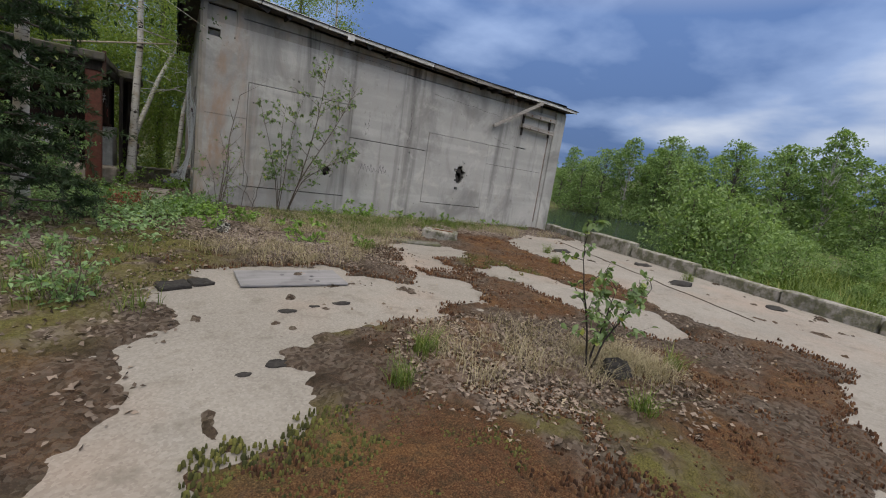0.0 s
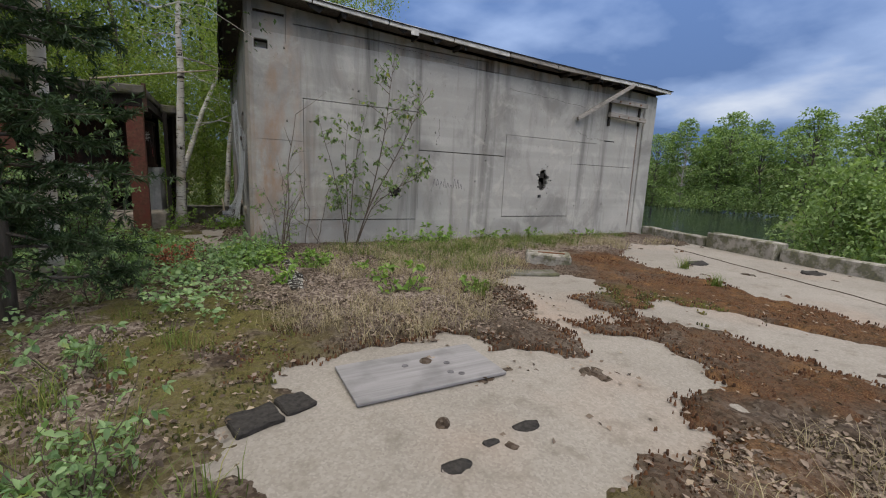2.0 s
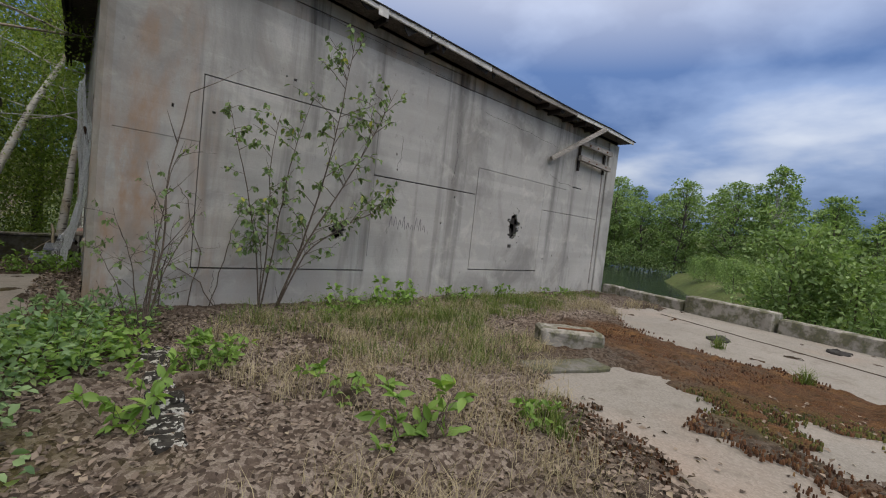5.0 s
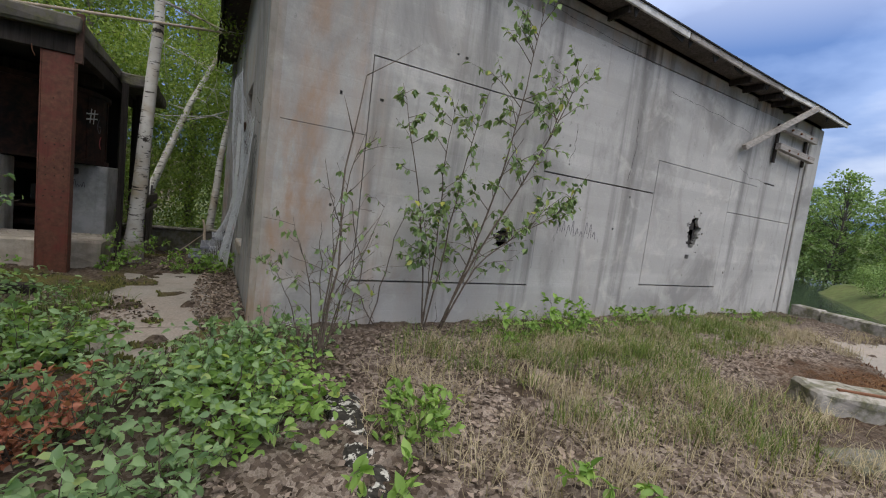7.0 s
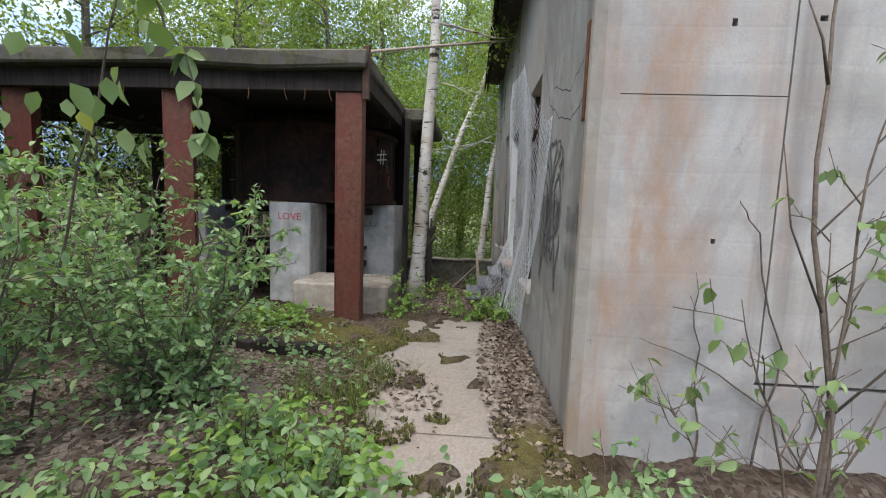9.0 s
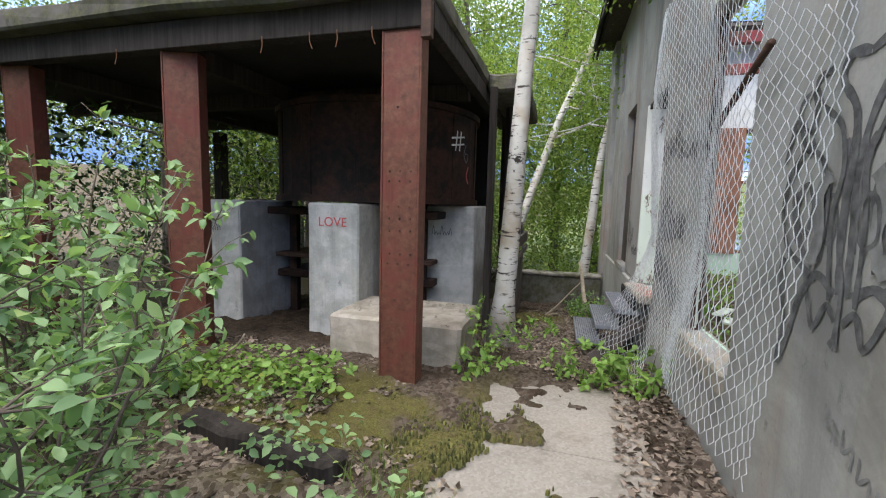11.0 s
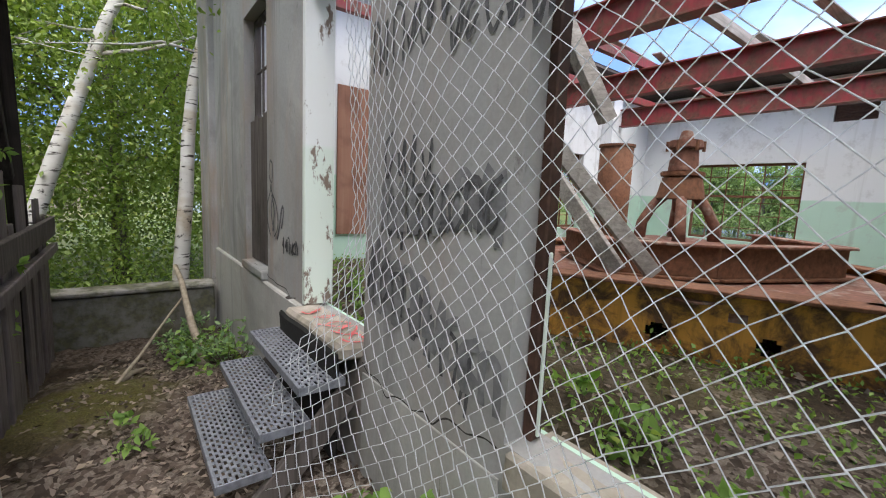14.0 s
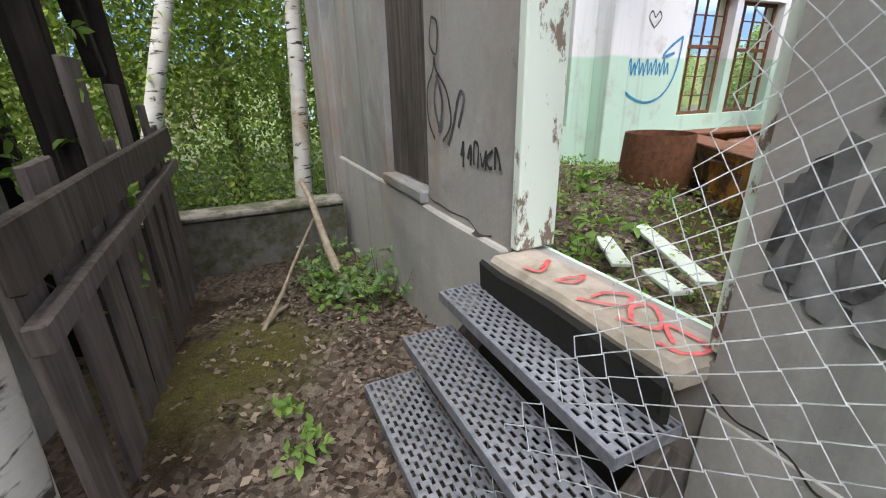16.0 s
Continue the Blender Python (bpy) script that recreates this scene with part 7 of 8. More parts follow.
def branching(name, x, y, z, rng, stems, per_stem, reach, leaf_n, leaf_size, leaf, label, category, thick=0.016, droop=0.8, low=0.25, bark=None):
    """A young tree: each stem a curve through a few points, with forking side branches and hanging leaves along them."""
    t = thing(name, x, y, z, label, category)
    chunks, pts, aims = [], [], []
    for pts_ in stems:
        ctrl = np.array([(0, 0, -0.05)] + list(pts_), float)
        k = np.linspace(0, len(ctrl) - 1, 14)
        i = np.minimum(k.astype(int), len(ctrl) - 2)
        p = ctrl[i] + (ctrl[i + 1] - ctrl[i]) * (k - i)[:, None]
        p[1:-1] = (p[:-2] + 2 * p[1:-1] + p[2:]) / 4
        p += np.cumsum(rng.normal(size=p.shape) * 0.008, 0)
        length = np.linalg.norm(np.diff(p, axis=0), axis=1).sum()
        r0 = thick * (0.55 + 0.15 * length)
        chunks.append(tube(p, [r0 * (1 - 0.8 * q / 13) for q in range(14)], 6))
        for q in range(per_stem):
            f = low + (1 - low) * rng.uniform()
            j = min(int(f * 13), 12)
            s0 = p[j] + (p[j + 1] - p[j]) * (f * 13 - j)
            a = rng.uniform(0, 2 * math.pi)
            d = np.array([math.cos(a), math.sin(a) * 0.6, rng.uniform(0.25, 0.95)])
            d /= np.linalg.norm(d)
            L = reach * rng.uniform(0.35, 1.0) * (1.15 - 0.6 * f)
            e = s0 + d * L
            m = (s0 + e) / 2 + np.array([0, 0, 0.06 * L]) + rng.normal(size=3) * 0.02
            e = e + np.array([0, 0, -0.08 * L])
            chunks.append(tube([s0, m, e], [r0 * 0.36, r0 * 0.24, 0.0022], 4, False))
            twigs = [(s0, m, e)]
            for w in range(2):
                b0 = m + (e - m) * rng.uniform(0, 0.7)
                e2 = b0 + (d + rng.normal(size=3) * 0.6) * L * 0.35
                chunks.append(tube([b0, (b0 + e2) / 2, e2], [r0 * 0.17, r0 * 0.12, 0.0016], 3, False))
                twigs.append((b0, (b0 + e2) / 2, e2))
            for w in range(max(1, leaf_n // (len(stems) * per_stem))):
                tw = twigs[rng.integers(0, 3)]
                g_ = rng.uniform(0.25, 1.0)
                pts.append(tw[1] + (tw[2] - tw[1]) * (2 * g_ - 1) if g_ > 0.5 else tw[0] + (tw[1] - tw[0]) * 2 * g_)
                aims.append(d * 0.4 + rng.normal(size=3) * 0.5)
    put_mesh("branchwork", tube_mesh("branchwork", chunks, bark or M_TWIG), t)
    v, f = leaf_field(rng, np.array(pts), leaf_size, aim=np.array(aims), spread=0.25, droop=droop, fine=True, width=0.62)
    put_mesh("leaves", raw_mesh("leaves", v, f, leaf), t)
    return t


# saplings against the front wall
branching("poplar_sapling", 2.5, 11.42, 0, rng, [[(0.25, -0.15, 1.0), (0.42, -0.3, 1.9), (0.55, -0.38, 2.9), (0.68, -0.4, 4.0)], [(0.3, -0.2, 1.0), (0.85, -0.3, 2.0), (1.25, -0.35, 2.9), (1.5, -0.35, 3.5)], [(0.3, -0.25, 0.9), (1.0, -0.3, 1.35), (1.8, -0.25, 1.75)]],
          24, 0.85, 820, 0.088, M_LEAF_SAP, "tall slender sapling with drooping leaves by the wall", "sapling", 0.014, low=0.2)
branching("poplar_sapling", 2.28, 11.4, 0, rng, [[(-0.15, -0.1, 1.0), (-0.45, -0.15, 2.1), (-0.6, -0.15, 2.7)], [(0.0, -0.1, 1.1), (-0.1, -0.2, 2.0), (0.0, -0.2, 2.7)], [(0.1, -0.15, 1.2), (0.2, -0.25, 2.2), (0.4, -0.25, 3.0)], [(-0.1, -0.2, 0.8), (-0.35, -0.3, 1.5)]],
          15, 0.5, 620, 0.078, M_LEAF_SAP, "thin multi-stemmed sapling against the concrete wall", "sapling", 0.011, low=0.25)
branching("birch_sapling", 0.85, 10.5, 0, rng, [[(0.1, 0.1, 0.8), (0.2, 0.2, 1.7), (0.35, 0.25, 2.1)], [(0.05, 0.1, 0.8), (0.05, 0.2, 1.5)], [(-0.1, 0.0, 0.7), (-0.3, 0.0, 1.3)], [(0.2, -0.05, 0.8), (0.5, 0.0, 1.45)], [(-0.15, 0.1, 0.5), (-0.35, 0.1, 0.95)], [(0.15, -0.1, 0.6), (0.25, -0.15, 1.2)]],
          11, 0.42, 230, 0.06, M_LEAF_SAP, "sparse clump of bare sapling stems near the corner", "sapling", 0.01, low=0.15)
# dead creeper stems on the wall beside the corner
t = thing("dead_creeper", 1.15, 11.69, 0.0, "thin dead creeper stems clinging to the concrete wall", "creeper")
for ends in (((0.0, -0.02, -0.02), (-0.03, 0.0, 0.6), (-0.09, 0.0, 1.2)), ((0.65, -0.05, -0.02), (0.34, 0.0, 0.45), (-0.1, 0.0, 0.7), (-0.37, 0.0, 0.8)), ((0.3, -0.02, -0.02), (0.42, 0.0, 0.7), (0.2, 0.0, 1.5), (0.1, 0.0, 1.62)), ((0.55, -0.03, -0.02), (0.75, 0.0, 0.9), (0.9, 0.0, 1.5))):
    c_ = np.array(ends)
    k_ = np.linspace(0, len(c_) - 1, 12)
    i_ = np.minimum(k_.astype(int), len(c_) - 2)
    p = c_[i_] + (c_[i_ + 1] - c_[i_]) * (k_ - i_)[:, None] + rng.normal(size=(12, 3)) * np.array((0.012, 0.002, 0.006))
    put_mesh("stem", tube_mesh("stem", [tube(p, [0.008 * (1 - 0.065 * q) for q in range(12)], 5)], M_TWIG), t)
t = thing("bare_sapling", 0.85, 10.45, 0, "nearly leafless crooked young trunk", "sapling")
p = wander(np.random.default_rng(5), (0, 0, -0.05), (0.42, 0.7, 2.75), 10, 0.03)
put_mesh("trunk", tube_mesh("trunk", [tube(p, [0.0125 * (1 - 0.06 * i) for i in range(10)], 7)], M_TWIG), t)
for i, (dx, dy, dz), r0 in ((7, (-0.12, 0.0, 0.34), 0.007), (9, (0.6, 0.15, 0.5), 0.006), (3, (0.3, -0.1, 0.5), 0.005), (4, (-0.2, 0.0, 0.6), 0.005), (2, (0.35, 0.1, 0.6), 0.005), (5, (0.28, 0.0, 0.35), 0.005)):
    d = np.array((dx, dy, dz))
    put_mesh("branch", tube_mesh("branch", [tube([p[i], p[i] + d * 0.5 + rng.normal(size=3) * 0.02, p[i] + d], [r0, r0 * 0.7, 0.0018], 5)], M_TWIG), t)

# the sapling on the apron with its dead stump and dry grass
branching("apple_sapling", 3.22, 2.25, 0, rng, [[(-0.06, 0.05, 0.4), (-0.14, 0.1, 0.85), (-0.2, 0.1, 1.35)], [(0.1, 0.0, 0.4), (0.18, 0.0, 0.85)], [(0.05, -0.05, 0.35), (0.3, -0.05, 0.6), (0.6, -0.05, 0.8)]],
          12, 0.42, 400, 0.075, M_LEAF_SAP, "small leafy sapling growing from the mossy slab", "sapling", 0.016, droop=0.35, low=0.2, bark=M_WOODBLACK)
t = thing("dead_stump", 3.42, 2.1, 0, "black rotten stump tuft at the sapling's foot", "stump")
bm = bmesh.new()
bmesh.ops.create_icosphere(bm, subdivisions=3, radius=0.16)
for v in bm.verts:
    v.co = Vector((v.co.x, v.co.y * 0.8, v.co.z * 0.9 + 0.03)) + Vector(noise.noise_vector(v.co * 14)) * 0.05
part("stump", bm, M_RUBBLESHADE, t)

# the big bush by the shed and its neighbours
stems_plant("hazel_bush", -2.4, 12.1, 0, rng, 20, 1.5, 0.95, 4600, 0.064, M_LEAF_BUSH, "dense leafy hazel bush beside the path", "bush", side=0.42, low=0.1)
stems_plant("hazel_bush", -3.1, 11.2, 0, rng, 17, 1.7, 1.0, 3600, 0.066, M_LEAF_BUSH, "dense leafy hazel bush before the shed", "bush", side=0.42, low=0.1)
stems_plant("hazel_bush", -3.5, 12.9, 0, rng, 14, 1.8, 1.0, 2000, 0.08, M_LEAF_BUSH, "tall leafy bush at the wood's edge", "bush", side=0.45, low=0.1)
stems_plant("hazel_bush", -4.6, 13.0, 0, rng, 10, 1.6, 1.0, 1000, 0.09, M_LEAF_BUSH, "leafy bush before the shed columns", "bush", side=0.45, low=0.1)
# overhanging twig with large leaves
t = thing("overhanging_branch", -3.0, 11.6, 0, "thin overhanging branch with large drooping leaves", "branch")
p = wander(rng, (0, 0, 0), (1.1, -0.2, 2.75), 9, 0.03)
p2 = wander(rng, p[8], (1.43, -0.36, 1.85), 8, 0.02)
put_mesh("stem", tube_mesh("stem", [tube(p, [0.01 * (1 - 0.07 * i) for i in range(9)], 6), tube(p2, [0.007 * (1 - 0.1 * i) for i in range(8)], 5)], M_TWIG), t)
pts = np.concatenate([p2[rng.integers(0, 8, 34)], p[rng.integers(5, 9, 50)] + rng.normal(size=(50, 3)) * 0.22])
v, f = leaf_field(rng, pts, 0.12, aim=np.tile((0.1, 0, -0.8), (len(pts), 1)), spread=0.5, fine=True, width=0.7)
put_mesh("leaves", raw_mesh("leaves", v, f, M_LEAF_SAP), t)

# weeds: a few shapes, copied
WEEDS = []
for k in range(3):
    WEEDS.append(stems_plant("bramble_weed", -0.35 + 0.35 * k, 10.4 + 0.25 * k, 0, rng, 12, 0.36, 0.36, 300, 0.058, M_LEAF_BUSH, "low leafy bramble with broad green leaves", "weed", "brambles", thick=0.005, side=0.16, low=0.1, droop=0.1))
LIME = []
for k in range(3):
    LIME.append(stems_plant("lime_weed", 1.15 + 0.12 * k, 9.35 + 0.1 * k, 0, rng, 7, 0.3, 0.26, 110, 0.075, M_LEAF_LIME, "bright lime-green seedling with soft leaves", "weed", "lime weeds", thick=0.004, side=0.14, low=0.3, droop=0.1))
g = random.Random(33)
places = [(x, y, 0) for x, y in ((-1.4, 10.3), (-1.0, 10.9), (-0.6, 9.9), (0.1, 10.1), (0.3, 10.8), (-0.1, 9.3), (-1.7, 9.6), (-1.2, 9.0), (-0.6, 9.0), (-1.9, 10.8), (-1.6, 11.6), (0.25, 9.7), (0.5, 10.0), (-0.9, 10.1), (-2.2, 9.2), (-1.5, 8.2), (-2.4, 8.0), (-0.9, 11.3), (0.6, 11.2), (0.9, 10.9), (-2.6, 6.6), (-1.9, 5.2), (-2.7, 4.2), (-1.5, 3.4), (-1.1, 6.2), (-0.7, 4.6),
          (-1.1, 14.9), (-0.2, 15.1), (0.25, 15.0), (-0.65, 16.9), (0.0, 18.5), (0.15, 18.9), (-0.1, 19.2), (0.2, 18.2), (-3.2, 13.6), (-2.6, 14.0), (-0.1, 14.95), (-0.5, 15.2), (2.0, 12.9), (1.4, 17.4), (1.8, 18.2), (2.3, 18.6), (1.2, 18.8), (2.8, 17.9), (1.7, 15.2), (2.0, 16.3), (1.2, 14.2), (3.0, 19.0))]
for k, (x, y, z) in enumerate(places):
    src = WEEDS[k % 3] if k < 26 or k in (30, 31, 32, 33) else LIME[k % 3]
    h = float(ground_height(x, y)) if x < 0.6 else (0.08 if y > 12 else 0)
    o = copy_thing(src, pose(x + g.uniform(-0.1, 0.1), y + g.uniform(-0.1, 0.1), h, 0, 0, 47 * k))
    o.scale = [g.uniform(0.75, 1.3)] * 3
for k, (x, y) in enumerate(((2.0, 7.5), (2.92, 7.18), (1.16, 9.3), (4.2, 11.0), (4.6, 11.3), (5.9, 11.2), (6.4, 11.4), (7.4, 11.3), (9.0, 11.2), (3.3, 10.9), (0.62, 8.6), (1.9, 8.3))):
    o = copy_thing(LIME[k % 3], pose(x, y, 0, 0, 0, 61 * k))
    o.scale = [g.uniform(0.9, 1.6)] * 3
# the lime-green branch by the steps and the dead red needles
stems_plant("acacia_seedling", -1.05, 15.1, -0.05, rng, 7, 0.55, 0.5, 420, 0.055, M_LEAF_LIME, "lime-green feathery seedling by the plinth", "seedling", thick=0.006, side=0.3, low=0.3, droop=0.05)
stems_plant("dead_conifer_seedling", -0.74, 9.82, 0, rng, 8, 0.4, 0.3, 950, 0.05, M_RUSTFERN, "dead rust-red conifer seedling", "seedling", thick=0.006, side=0.22, low=0.1, fine=False, droop=0.1)
stems_plant("wild_shrub", -1.36, 17.9, -0.2, rng, 5, 2.0, 0.3, 300, 0.08, M_LEAF_LIME, "young leafy shrub by the plank fence", "shrub", thick=0.007, side=0.25, low=0.3)
# fern-like plant at the edge of the yard
stems_plant("wild_shrub", -0.75, 4.7, 0, rng, 6, 0.75, 0.35, 260, 0.05, M_LEAF_BUSH, "thin green shrub on the mossy yard edge", "shrub", thick=0.006, side=0.2, low=0.2)
stems_plant("wild_shrub", -2.2, 3.6, 0, rng, 8, 0.9, 0.5, 420, 0.06, M_LEAF_SHADED, "thin green shrub under the pine", "shrub", thick=0.006, side=0.25, low=0.2)

# the pine at the yard's edge
t = thing("pine_tree", -2.0, 7.85, -0.05, "dark green pine with drooping boughs over the yard", "tree")
trunk = wander(rng, (0, 0, -0.2), (0.1, 0.1, 8.5), 10, 0.03)
chunks = [tube(trunk, [0.075 * (1 - 0.09 * i) for i in range(10)], 9)]
cent, aim = [], []
for k in range(72):
    z = 0.6 + 6.6 * (k / 72) ** 1.1
    a = 2.4 * k
    L = (1.25 - 0.06 * z) * rng.uniform(0.7, 1.05)
    b = np.array([0.01 * z, 0.01 * z, z])
    e = b + np.array([math.cos(a) * L, math.sin(a) * L, -0.12 * L])
    q = wander(rng, b, e, 7, 0.03)
    chunks.append(tube(q, [0.022 * (1 - 0.13 * i) for i in range(7)], 4, False))
    for w in range(20):
        s = q[rng.integers(1, 7)]
        d = np.array([math.cos(a), math.sin(a), 0]) * 0.6 + rng.normal(size=3) * np.array([0.7, 0.7, 0.25])
        d /= np.linalg.norm(d)
        ln = rng.uniform(0.15, 0.45)
        chunks.append(tube([s, s + d * ln], [0.005, 0.002], 3, False))
        m = 52
        cent.append(s + d * ln * rng.uniform(0, 1, (m, 1)))
        aim.append(np.tile(d * 0.8, (m, 1)))
put_mesh("trunk", tube_mesh("trunk", chunks, M_BARK), t)
v, f = leaf_field(rng, np.concatenate(cent), 0.085, aim=np.concatenate(aim), spread=0.55, droop=0.1, width=0.18)
put_mesh("needles", raw_mesh("needles", v, f, M_NEEDLE), t)


# grass, straw and fallen leaves
def field_points(rng, n, spots_):
    out = []
    for w, cx, cy, rx, ry in spots_:
        m = int(n * w)
        a, r = rng.uniform(0, 2 * math.pi, m), np.sqrt(rng.uniform(0, 1, m))
        out.append(np.stack([cx + np.cos(a) * r * rx, cy + np.sin(a) * r * ry], 1))
    p = np.concatenate(out)
    return p


def clump_points(rng, p, per, sigma):
    q = np.repeat(p, per, 0) + rng.normal(size=(len(p) * per, 2)) * sigma
    q = q[~((q[:, 0] > 0.4) & (q[:, 1] > 11.68))]
    m = cover_field(q[:, 0], q[:, 1]) > 0.03
    q = q[m]
    return np.column_stack([q, ground_height(q[:, 0], q[:, 1])])


dry = clump_points(rng, field_points(rng, 430, [(0.42, 3.0, 9.2, 2.0, 2.0), (0.22, 6.5, 10.7, 3.4, 0.9), (0.07, 2.75, 2.75, 0.85, 0.8), (0.1, 3.65, 2.2, 0.42, 0.4), (0.12, 1.6, 6.7, 1.3, 0.8), (0.08, 9.6, 9.6, 1.4, 0.9)]), 42, 0.10)
v, f = blades(rng, dry, 0.22, 0.9, 0.0022)
tagged(put_mesh("dry_grass", raw_mesh("dry_grass", v, f, M_DRYGRASS)), "dry straw-coloured grass tufts on the apron", "grass", kind="stuff")
green_ = clump_points(rng, field_points(rng, 320, [(0.5, 5.0, 10.7, 3.6, 0.9), (0.2, 3.6, 9.4, 1.4, 1.3), (0.1, -1.1, 12.3, 0.5, 1.2), (0.1, -1.2, 5.6, 1.2, 2.0), (0.1, 8.5, 11.0, 2.5, 0.5), (0.08, -1.7, 2.6, 1.0, 1.5)]), 34, 0.08)
tuft = np.concatenate([np.array((x, y, 0.0)) + rng.normal(size=(110, 3)) * np.array((0.05, 0.05, 0)) for x, y in ((2.95, 7.05), (1.85, 2.9), (1.95, 3.0), (4.2, 2.0), (3.0, 1.55), (1.45, 2.5), (8.0, 7.4), (7.0, 6.2), (9.9, 4.8), (3.1, 7.2))])
v, f = blades(rng, np.concatenate([green_, tuft]), 0.25, 0.75, 0.0032)
tagged(put_mesh("green_grass", raw_mesh("green_grass", v, f, M_GRASS)), "green grass tufts before the wall", "grass", kind="stuff")
bank = np.stack([rng.uniform(10.6, 26, 26000), rng.uniform(-7, 8.5, 26000)], 1)
bank = bank[bank[:, 0] > kerb_x(bank[:, 1]) + 0.5]
bz = land_height(bank[:, 0], bank[:, 1])
ok = bz > -1.3
v, f = blades(rng, np.column_stack([bank, bz])[ok], 0.5, 0.6, 0.018)
tagged(put_mesh("bank_grass", raw_mesh("bank_grass", v, f, M_GRASS)), "rank green grass on the river bank", "grass", kind="stuff")

lp = field_points(rng, 31000, [(0.14, -3.0, 14.3, 1.3, 0.9), (0.3, 2.0, 8.8, 2.3, 2.6), (0.1, -1.4, 7.2, 2.0, 3.0), (0.14, 2.7, 2.7, 1.2, 1.0), (0.12, -2.0, 12.2, 1.6, 1.4), (0.07, 0.25, 13.2, 0.35, 2.4), (0.1, -0.3, 17.2, 1.0, 2.2), (0.12, 5.5, 10.6, 4.5, 1.2), (0.05, 4, 4, 3, 3), (0.02, -0.9, 3.4, 1.0, 2.4), (0.1, 2.4, 6.7, 1.5, 1.1), (0.08, 3.0, 2.4, 1.5, 1.2)])
lp = lp[~((lp[:, 0] > 0.42) & (lp[:, 1] > 11.7)) & ~((lp[:, 0] < -2.0) & (lp[:, 1] > 15.0))]
lp = lp[(cover_field(lp[:, 0], lp[:, 1]) > 0.0) | (rng.uniform(size=len(lp)) < 0.06) | (lp[:, 1] > 12.2)]
lz = np.where(cover_field(lp[:, 0], lp[:, 1]) > 0.05, 0.035, 0.006) + ground_height(lp[:, 0], lp[:, 1])
aim = np.column_stack([rng.normal(size=(len(lp), 2)), rng.normal(size=len(lp)) * 0.22])
v, f = leaf_field(rng, np.column_stack([lp, lz]), 0.052, aim=aim, spread=0.05, droop=0.0, width=0.6, curl=0.16)
tagged(put_mesh("fallen_leaves", raw_mesh("fallen_leaves", v, f, M_LITTER)), "dry fallen leaves scattered over moss and soil", "leaves", kind="stuff")
hp = np.stack([rng.uniform(0.9, 6, 2600), rng.uniform(12.3, 20.4, 2600)], 1)
aim = np.column_stack([rng.normal(size=(len(hp), 2)), rng.normal(size=len(hp)) * 0.22])
hz = 0.09 + 0.22 * smooth01((hp[:, 1] - 16.6) / 2.0) * smooth01((4.6 - hp[:, 0]) / 1.5)
v, f = leaf_field(rng, np.column_stack([hp, hz]), 0.07, aim=aim, spread=0.05, droop=0.0, width=0.6, curl=0.16)
tagged(put_mesh("hall_leaves", raw_mesh("hall_leaves", v, f, M_LITTER)), "dead leaves on the hall floor", "leaves", kind="stuff")
hp = np.stack([rng.uniform(1.0, 4.5, 900), rng.uniform(14, 20.3, 900)], 1)
hz = 0.04 + 0.22 * smooth01((hp[:, 1] - 16.6) / 2.0) * smooth01((4.6 - hp[:, 0]) / 1.5)
v, f = leaf_field(rng, np.repeat(np.column_stack([hp, hz]), 6, 0) + rng.normal(size=(5400, 3)) * np.array((0.07, 0.07, 0.05)) + np.array((0, 0, 0.08)), 0.055, droop=-0.1)
tagged(put_mesh("hall_weeds", raw_mesh("hall_weeds", v, f, M_LEAF_LIME)), "low green weeds spreading over the hall floor", "weeds", kind="stuff")

# low leafy ground cover where the yard runs into the wood
def leaf_carpet(name, n, per, spots_, size, high, material, label):
    p = field_points(rng, n, spots_)
    p = p[~((p[:, 0] > 0.35) & (p[:, 1] > 11.6))]
    p = p[np.hypot(p[:, 0] + 0.74, p[:, 1] - 9.75) > 0.42]
    h = high * rng.uniform(0.3, 1.0, len(p)) ** 1.2
    q = np.repeat(np.column_stack([p, ground_height(p[:, 0], p[:, 1]) + h]), per, 0) + rng.normal(size=(len(p) * per, 3)) * np.array((0.06, 0.06, 0.025))
    aim = rng.normal(size=q.shape) * np.array((1, 1, 0.25))
    v, f = leaf_field(rng, q, size, aim=aim, spread=0.1, droop=0.15, width=0.68, fine=True)
    tagged(put_mesh(name, raw_mesh(name, v, f, material)), label, "weeds", kind="stuff")


leaf_carpet("leafy_groundcover", 980, 5, [(0.32, -1.0, 10.1, 1.3, 1.3), (0.06, 0.2, 10.0, 0.5, 0.8), (0.2, -2.4, 10.6, 1.2, 1.6), (0.1, -2.0, 12.6, 0.9, 0.9), (0.12, -2.4, 7.0, 1.0, 2.0), (0.16, -0.4, 8.1, 0.55, 1.2), (0.05, -1.7, 4.2, 0.7, 1.9)], 0.062, 0.34, M_LEAF_BUSH, "low green leafy weeds covering the ground")
leaf_carpet("lime_groundcover", 540, 5, [(0.22, -2.9, 13.9, 0.9, 0.35), (0.3, 0.35, 10.0, 0.5, 0.7), (0.12, 0.05, 18.6, 0.3, 0.6), (0.2, -1.2, 11.2, 0.6, 0.7), (0.04, 0.15, 15.2, 0.2, 0.3), (0.1, 4.5, 11.2, 1.6, 0.3)], 0.07, 0.3, M_LEAF_LIME, "bright lime-green weeds along wall and steps")


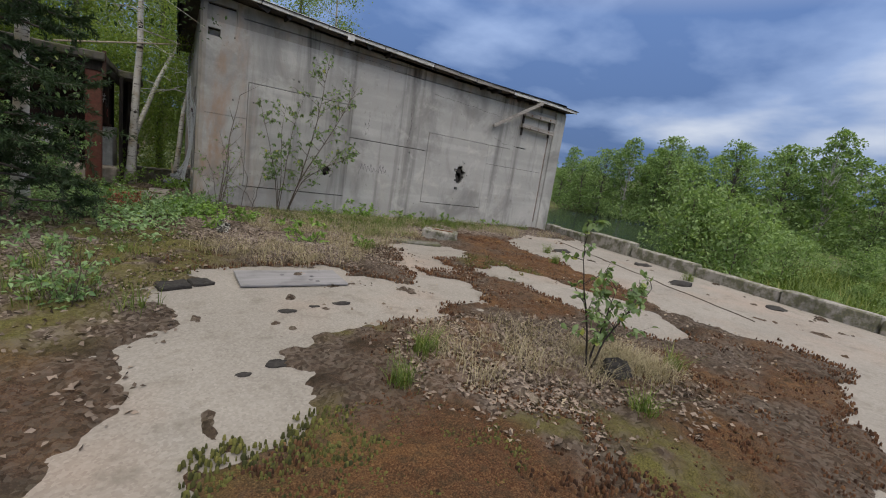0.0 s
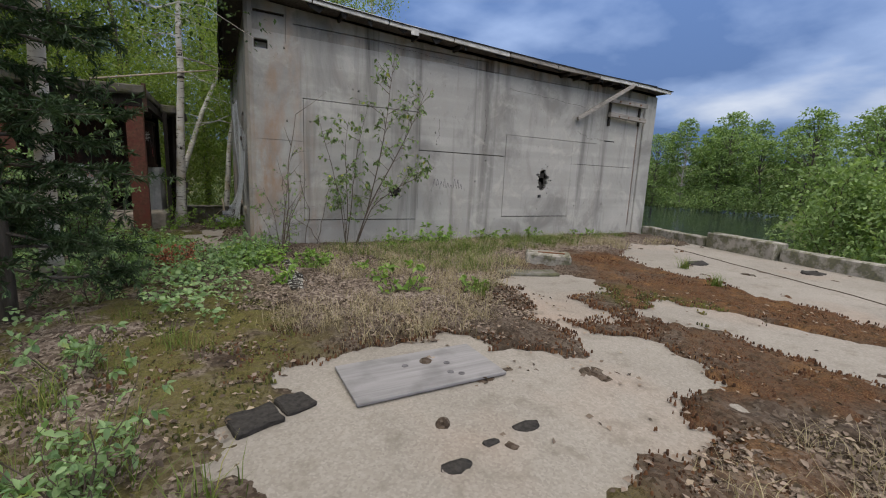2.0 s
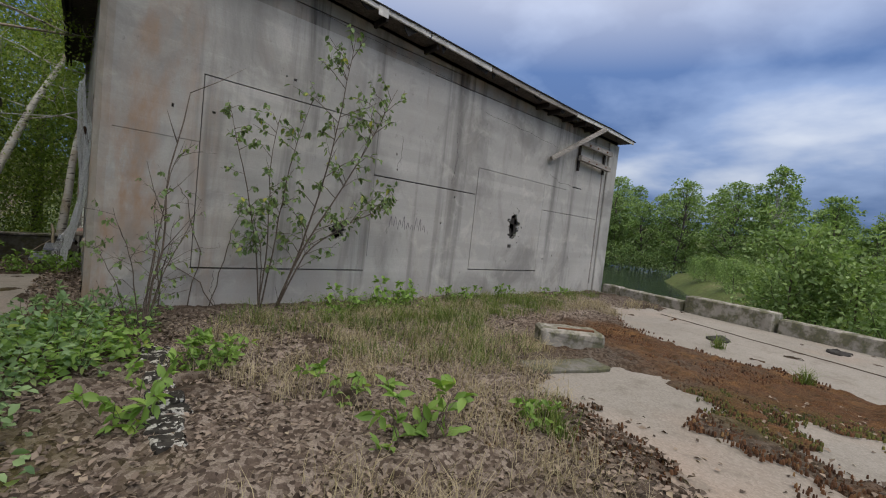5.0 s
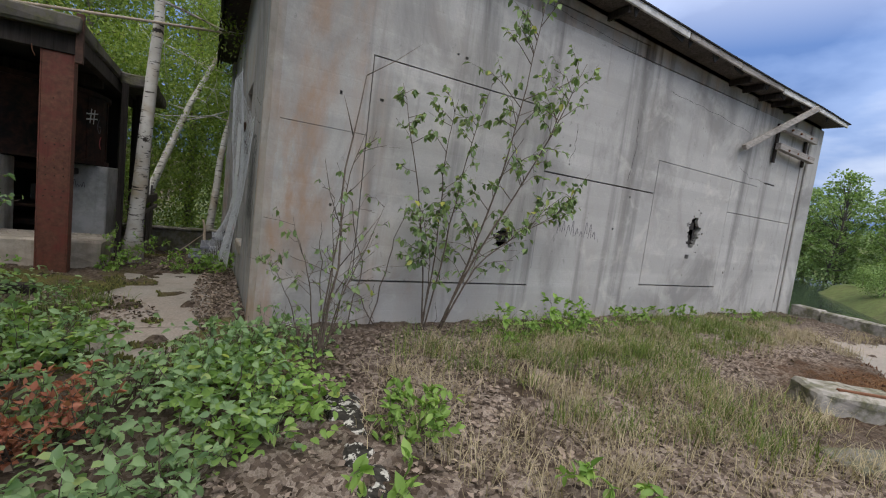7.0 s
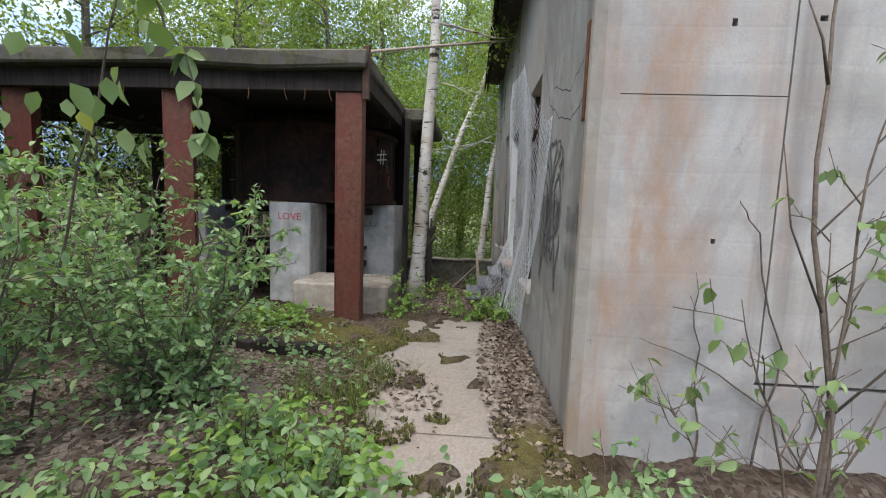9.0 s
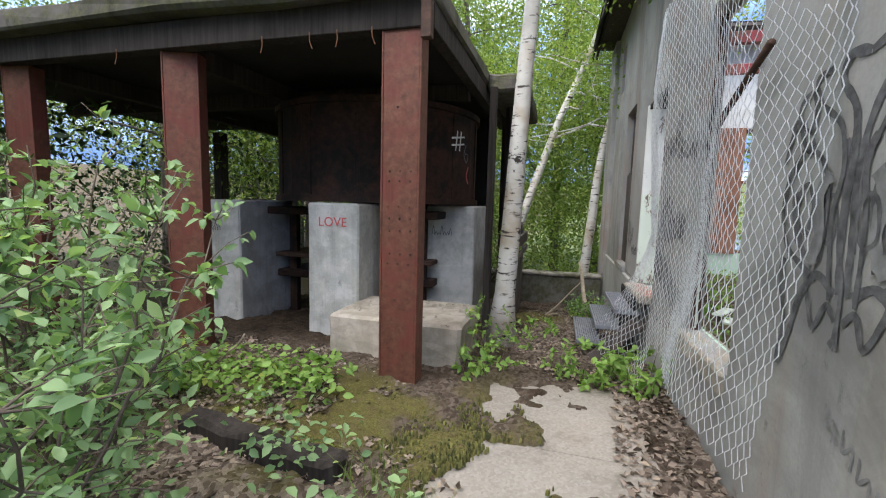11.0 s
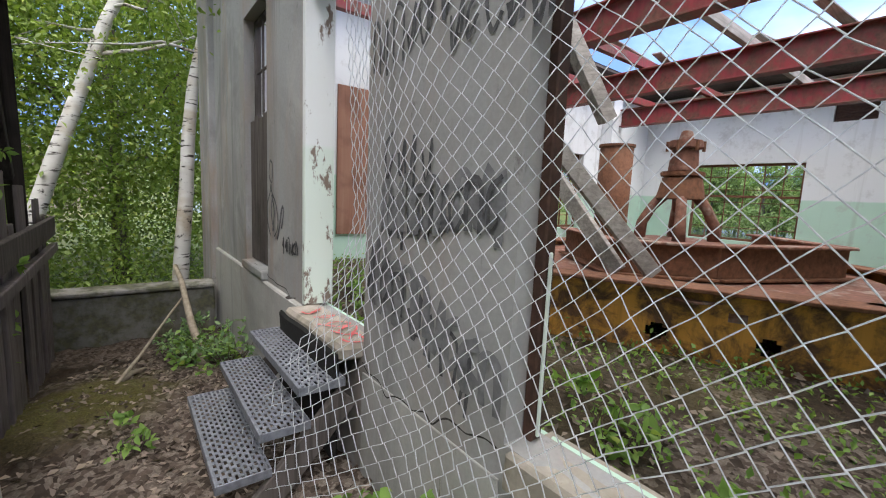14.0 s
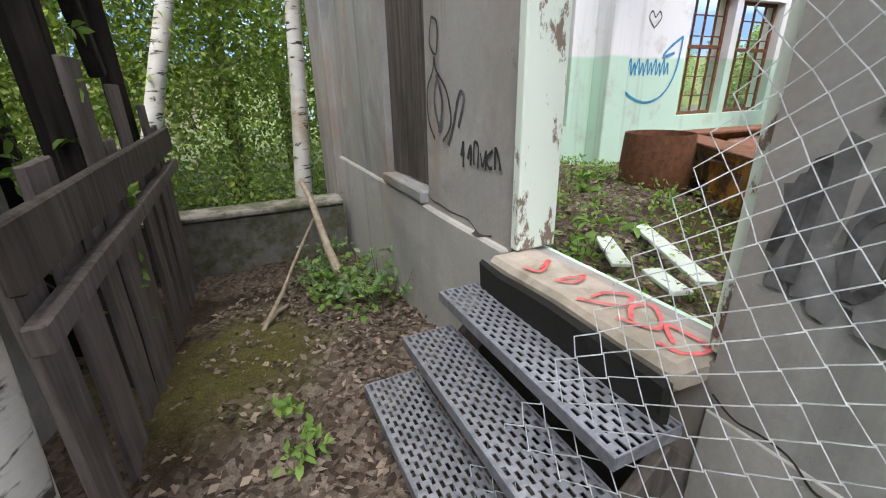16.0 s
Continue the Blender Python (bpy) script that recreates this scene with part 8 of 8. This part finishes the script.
def cushions(name, n, spots_, material, label, keep):
    """Moss cushions: small uneven domes on the cover."""
    p = field_points(rng, n, spots_)
    m = cover_field(p[:, 0], p[:, 1])
    p = p[(m > 0.02) & (p[:, 0] < kerb_x(p[:, 1]) - 0.1) & ~((p[:, 0] > 0.4) & (p[:, 1] > 11.65)) & (fbm(p[:, 0], p[:, 1], 1.3, 3, keep) > 0.4)]
    n = len(p)
    r = rng.uniform(0.005, 0.014, n) * rng.uniform(0.6, 1.3, n)
    k = 6
    a = np.linspace(0, 2 * math.pi, k, endpoint=False)[None] + rng.uniform(0, 6.3, (n, 1))
    rr = r[:, None] * rng.uniform(0.75, 1.25, (n, k))
    z0 = ground_height(p[:, 0], p[:, 1])[:, None] + 0.012
    low = np.stack([p[:, :1] + np.cos(a) * rr, p[:, 1:] + np.sin(a) * rr, z0 + 0 * a], -1)
    high_ = np.stack([p[:, :1] + np.cos(a) * rr * 0.6, p[:, 1:] + np.sin(a) * rr * 0.6, z0 + 0.022 + r[:, None] * rng.uniform(0.25, 0.6, (n, k))], -1)
    top = np.stack([p[:, 0], p[:, 1], z0[:, 0] + 0.026 + r * 0.55], -1)[:, None]
    v = np.concatenate([low, high_, top], 1).reshape(-1, 3)
    t = []
    for i in range(k):
        j = (i + 1) % k
        t += [(i, j, k + j), (i, k + j, k + i), (k + i, k + j, 2 * k)]
    f = (np.arange(n)[:, None, None] * (2 * k + 1) + np.array(t)[None]).reshape(-1, 3)
    me = raw_mesh(name, v, f, material)
    me.polygons.foreach_set("use_smooth", [True] * len(me.polygons))
    tagged(put_mesh(name, me), label, "moss", kind="stuff")


cushions("rust_moss_cushion_field", 27000, [(0.42, 4.4, 2.4, 3.4, 2.0), (0.14, 6.6, 6.0, 1.2, 3.2), (0.12, 4.5, 5.6, 1.4, 1.6), (0.22, 1.6, 1.3, 2.0, 1.1), (0.04, 8, 8.6, 2.6, 0.6), (0.12, 3.0, 6.3, 1.4, 1.3), (0.05, 0.4, 6.2, 1.6, 0.6)], M_CUSHION_RED, "lumpy rust-red moss cushions on the apron", 41)
cushions("green_moss_cushion_field", 17000, [(0.14, -0.3, 11.2, 0.8, 1.0), (0.1, -2.4, 13.9, 0.7, 0.4), (0.14, -3.0, 14.1, 1.0, 0.5), (0.22, 0.7, 1.7, 1.2, 0.7), (0.3, -0.9, 6.8, 1.4, 2.0), (0.16, -0.9, 12.6, 0.5, 1.8), (0.14, -1.9, 13.7, 1.1, 0.6), (0.1, 5.2, 5.9, 0.7, 1.0)], M_CUSHION_GREEN, "lumpy yellow-green moss cushions", 42)

# sticks in the passage
for a, b, r0, lab in (((0.02, 18.4, -0.3), (-0.1, 19.75, 0.45), 0.045, "pale broken branch leaning on the parapet"), ((-0.75, 18.0, -0.33), (-0.05, 19.5, 0.15), 0.018, "crooked dead stick leaning over the soil"), ((-0.7, 18.3, -0.34), (-0.45, 18.75, -0.34), 0.03, "rotten piece of wood on the soil"),
                      ((-3.6, 14.2, -0.1), (-2.9, 13.9, 0.45), 0.014, "thin pale dead stick"), ((-4.4, 15.1, -0.1), (-3.0, 15.3, -0.08), 0.04, "old log lying before the piers")):
    t = thing("dead_branch", *a, lab, "branch", "dead branches")
    d = np.array(b) - np.array(a)
    p = wander(rng, (0, 0, 0), d, 6, 0.015)
    put_mesh("wood", tube_mesh("wood", [tube(p, [r0 * (1 - 0.09 * i) for i in range(6)], 6)], M_DEAD), t)
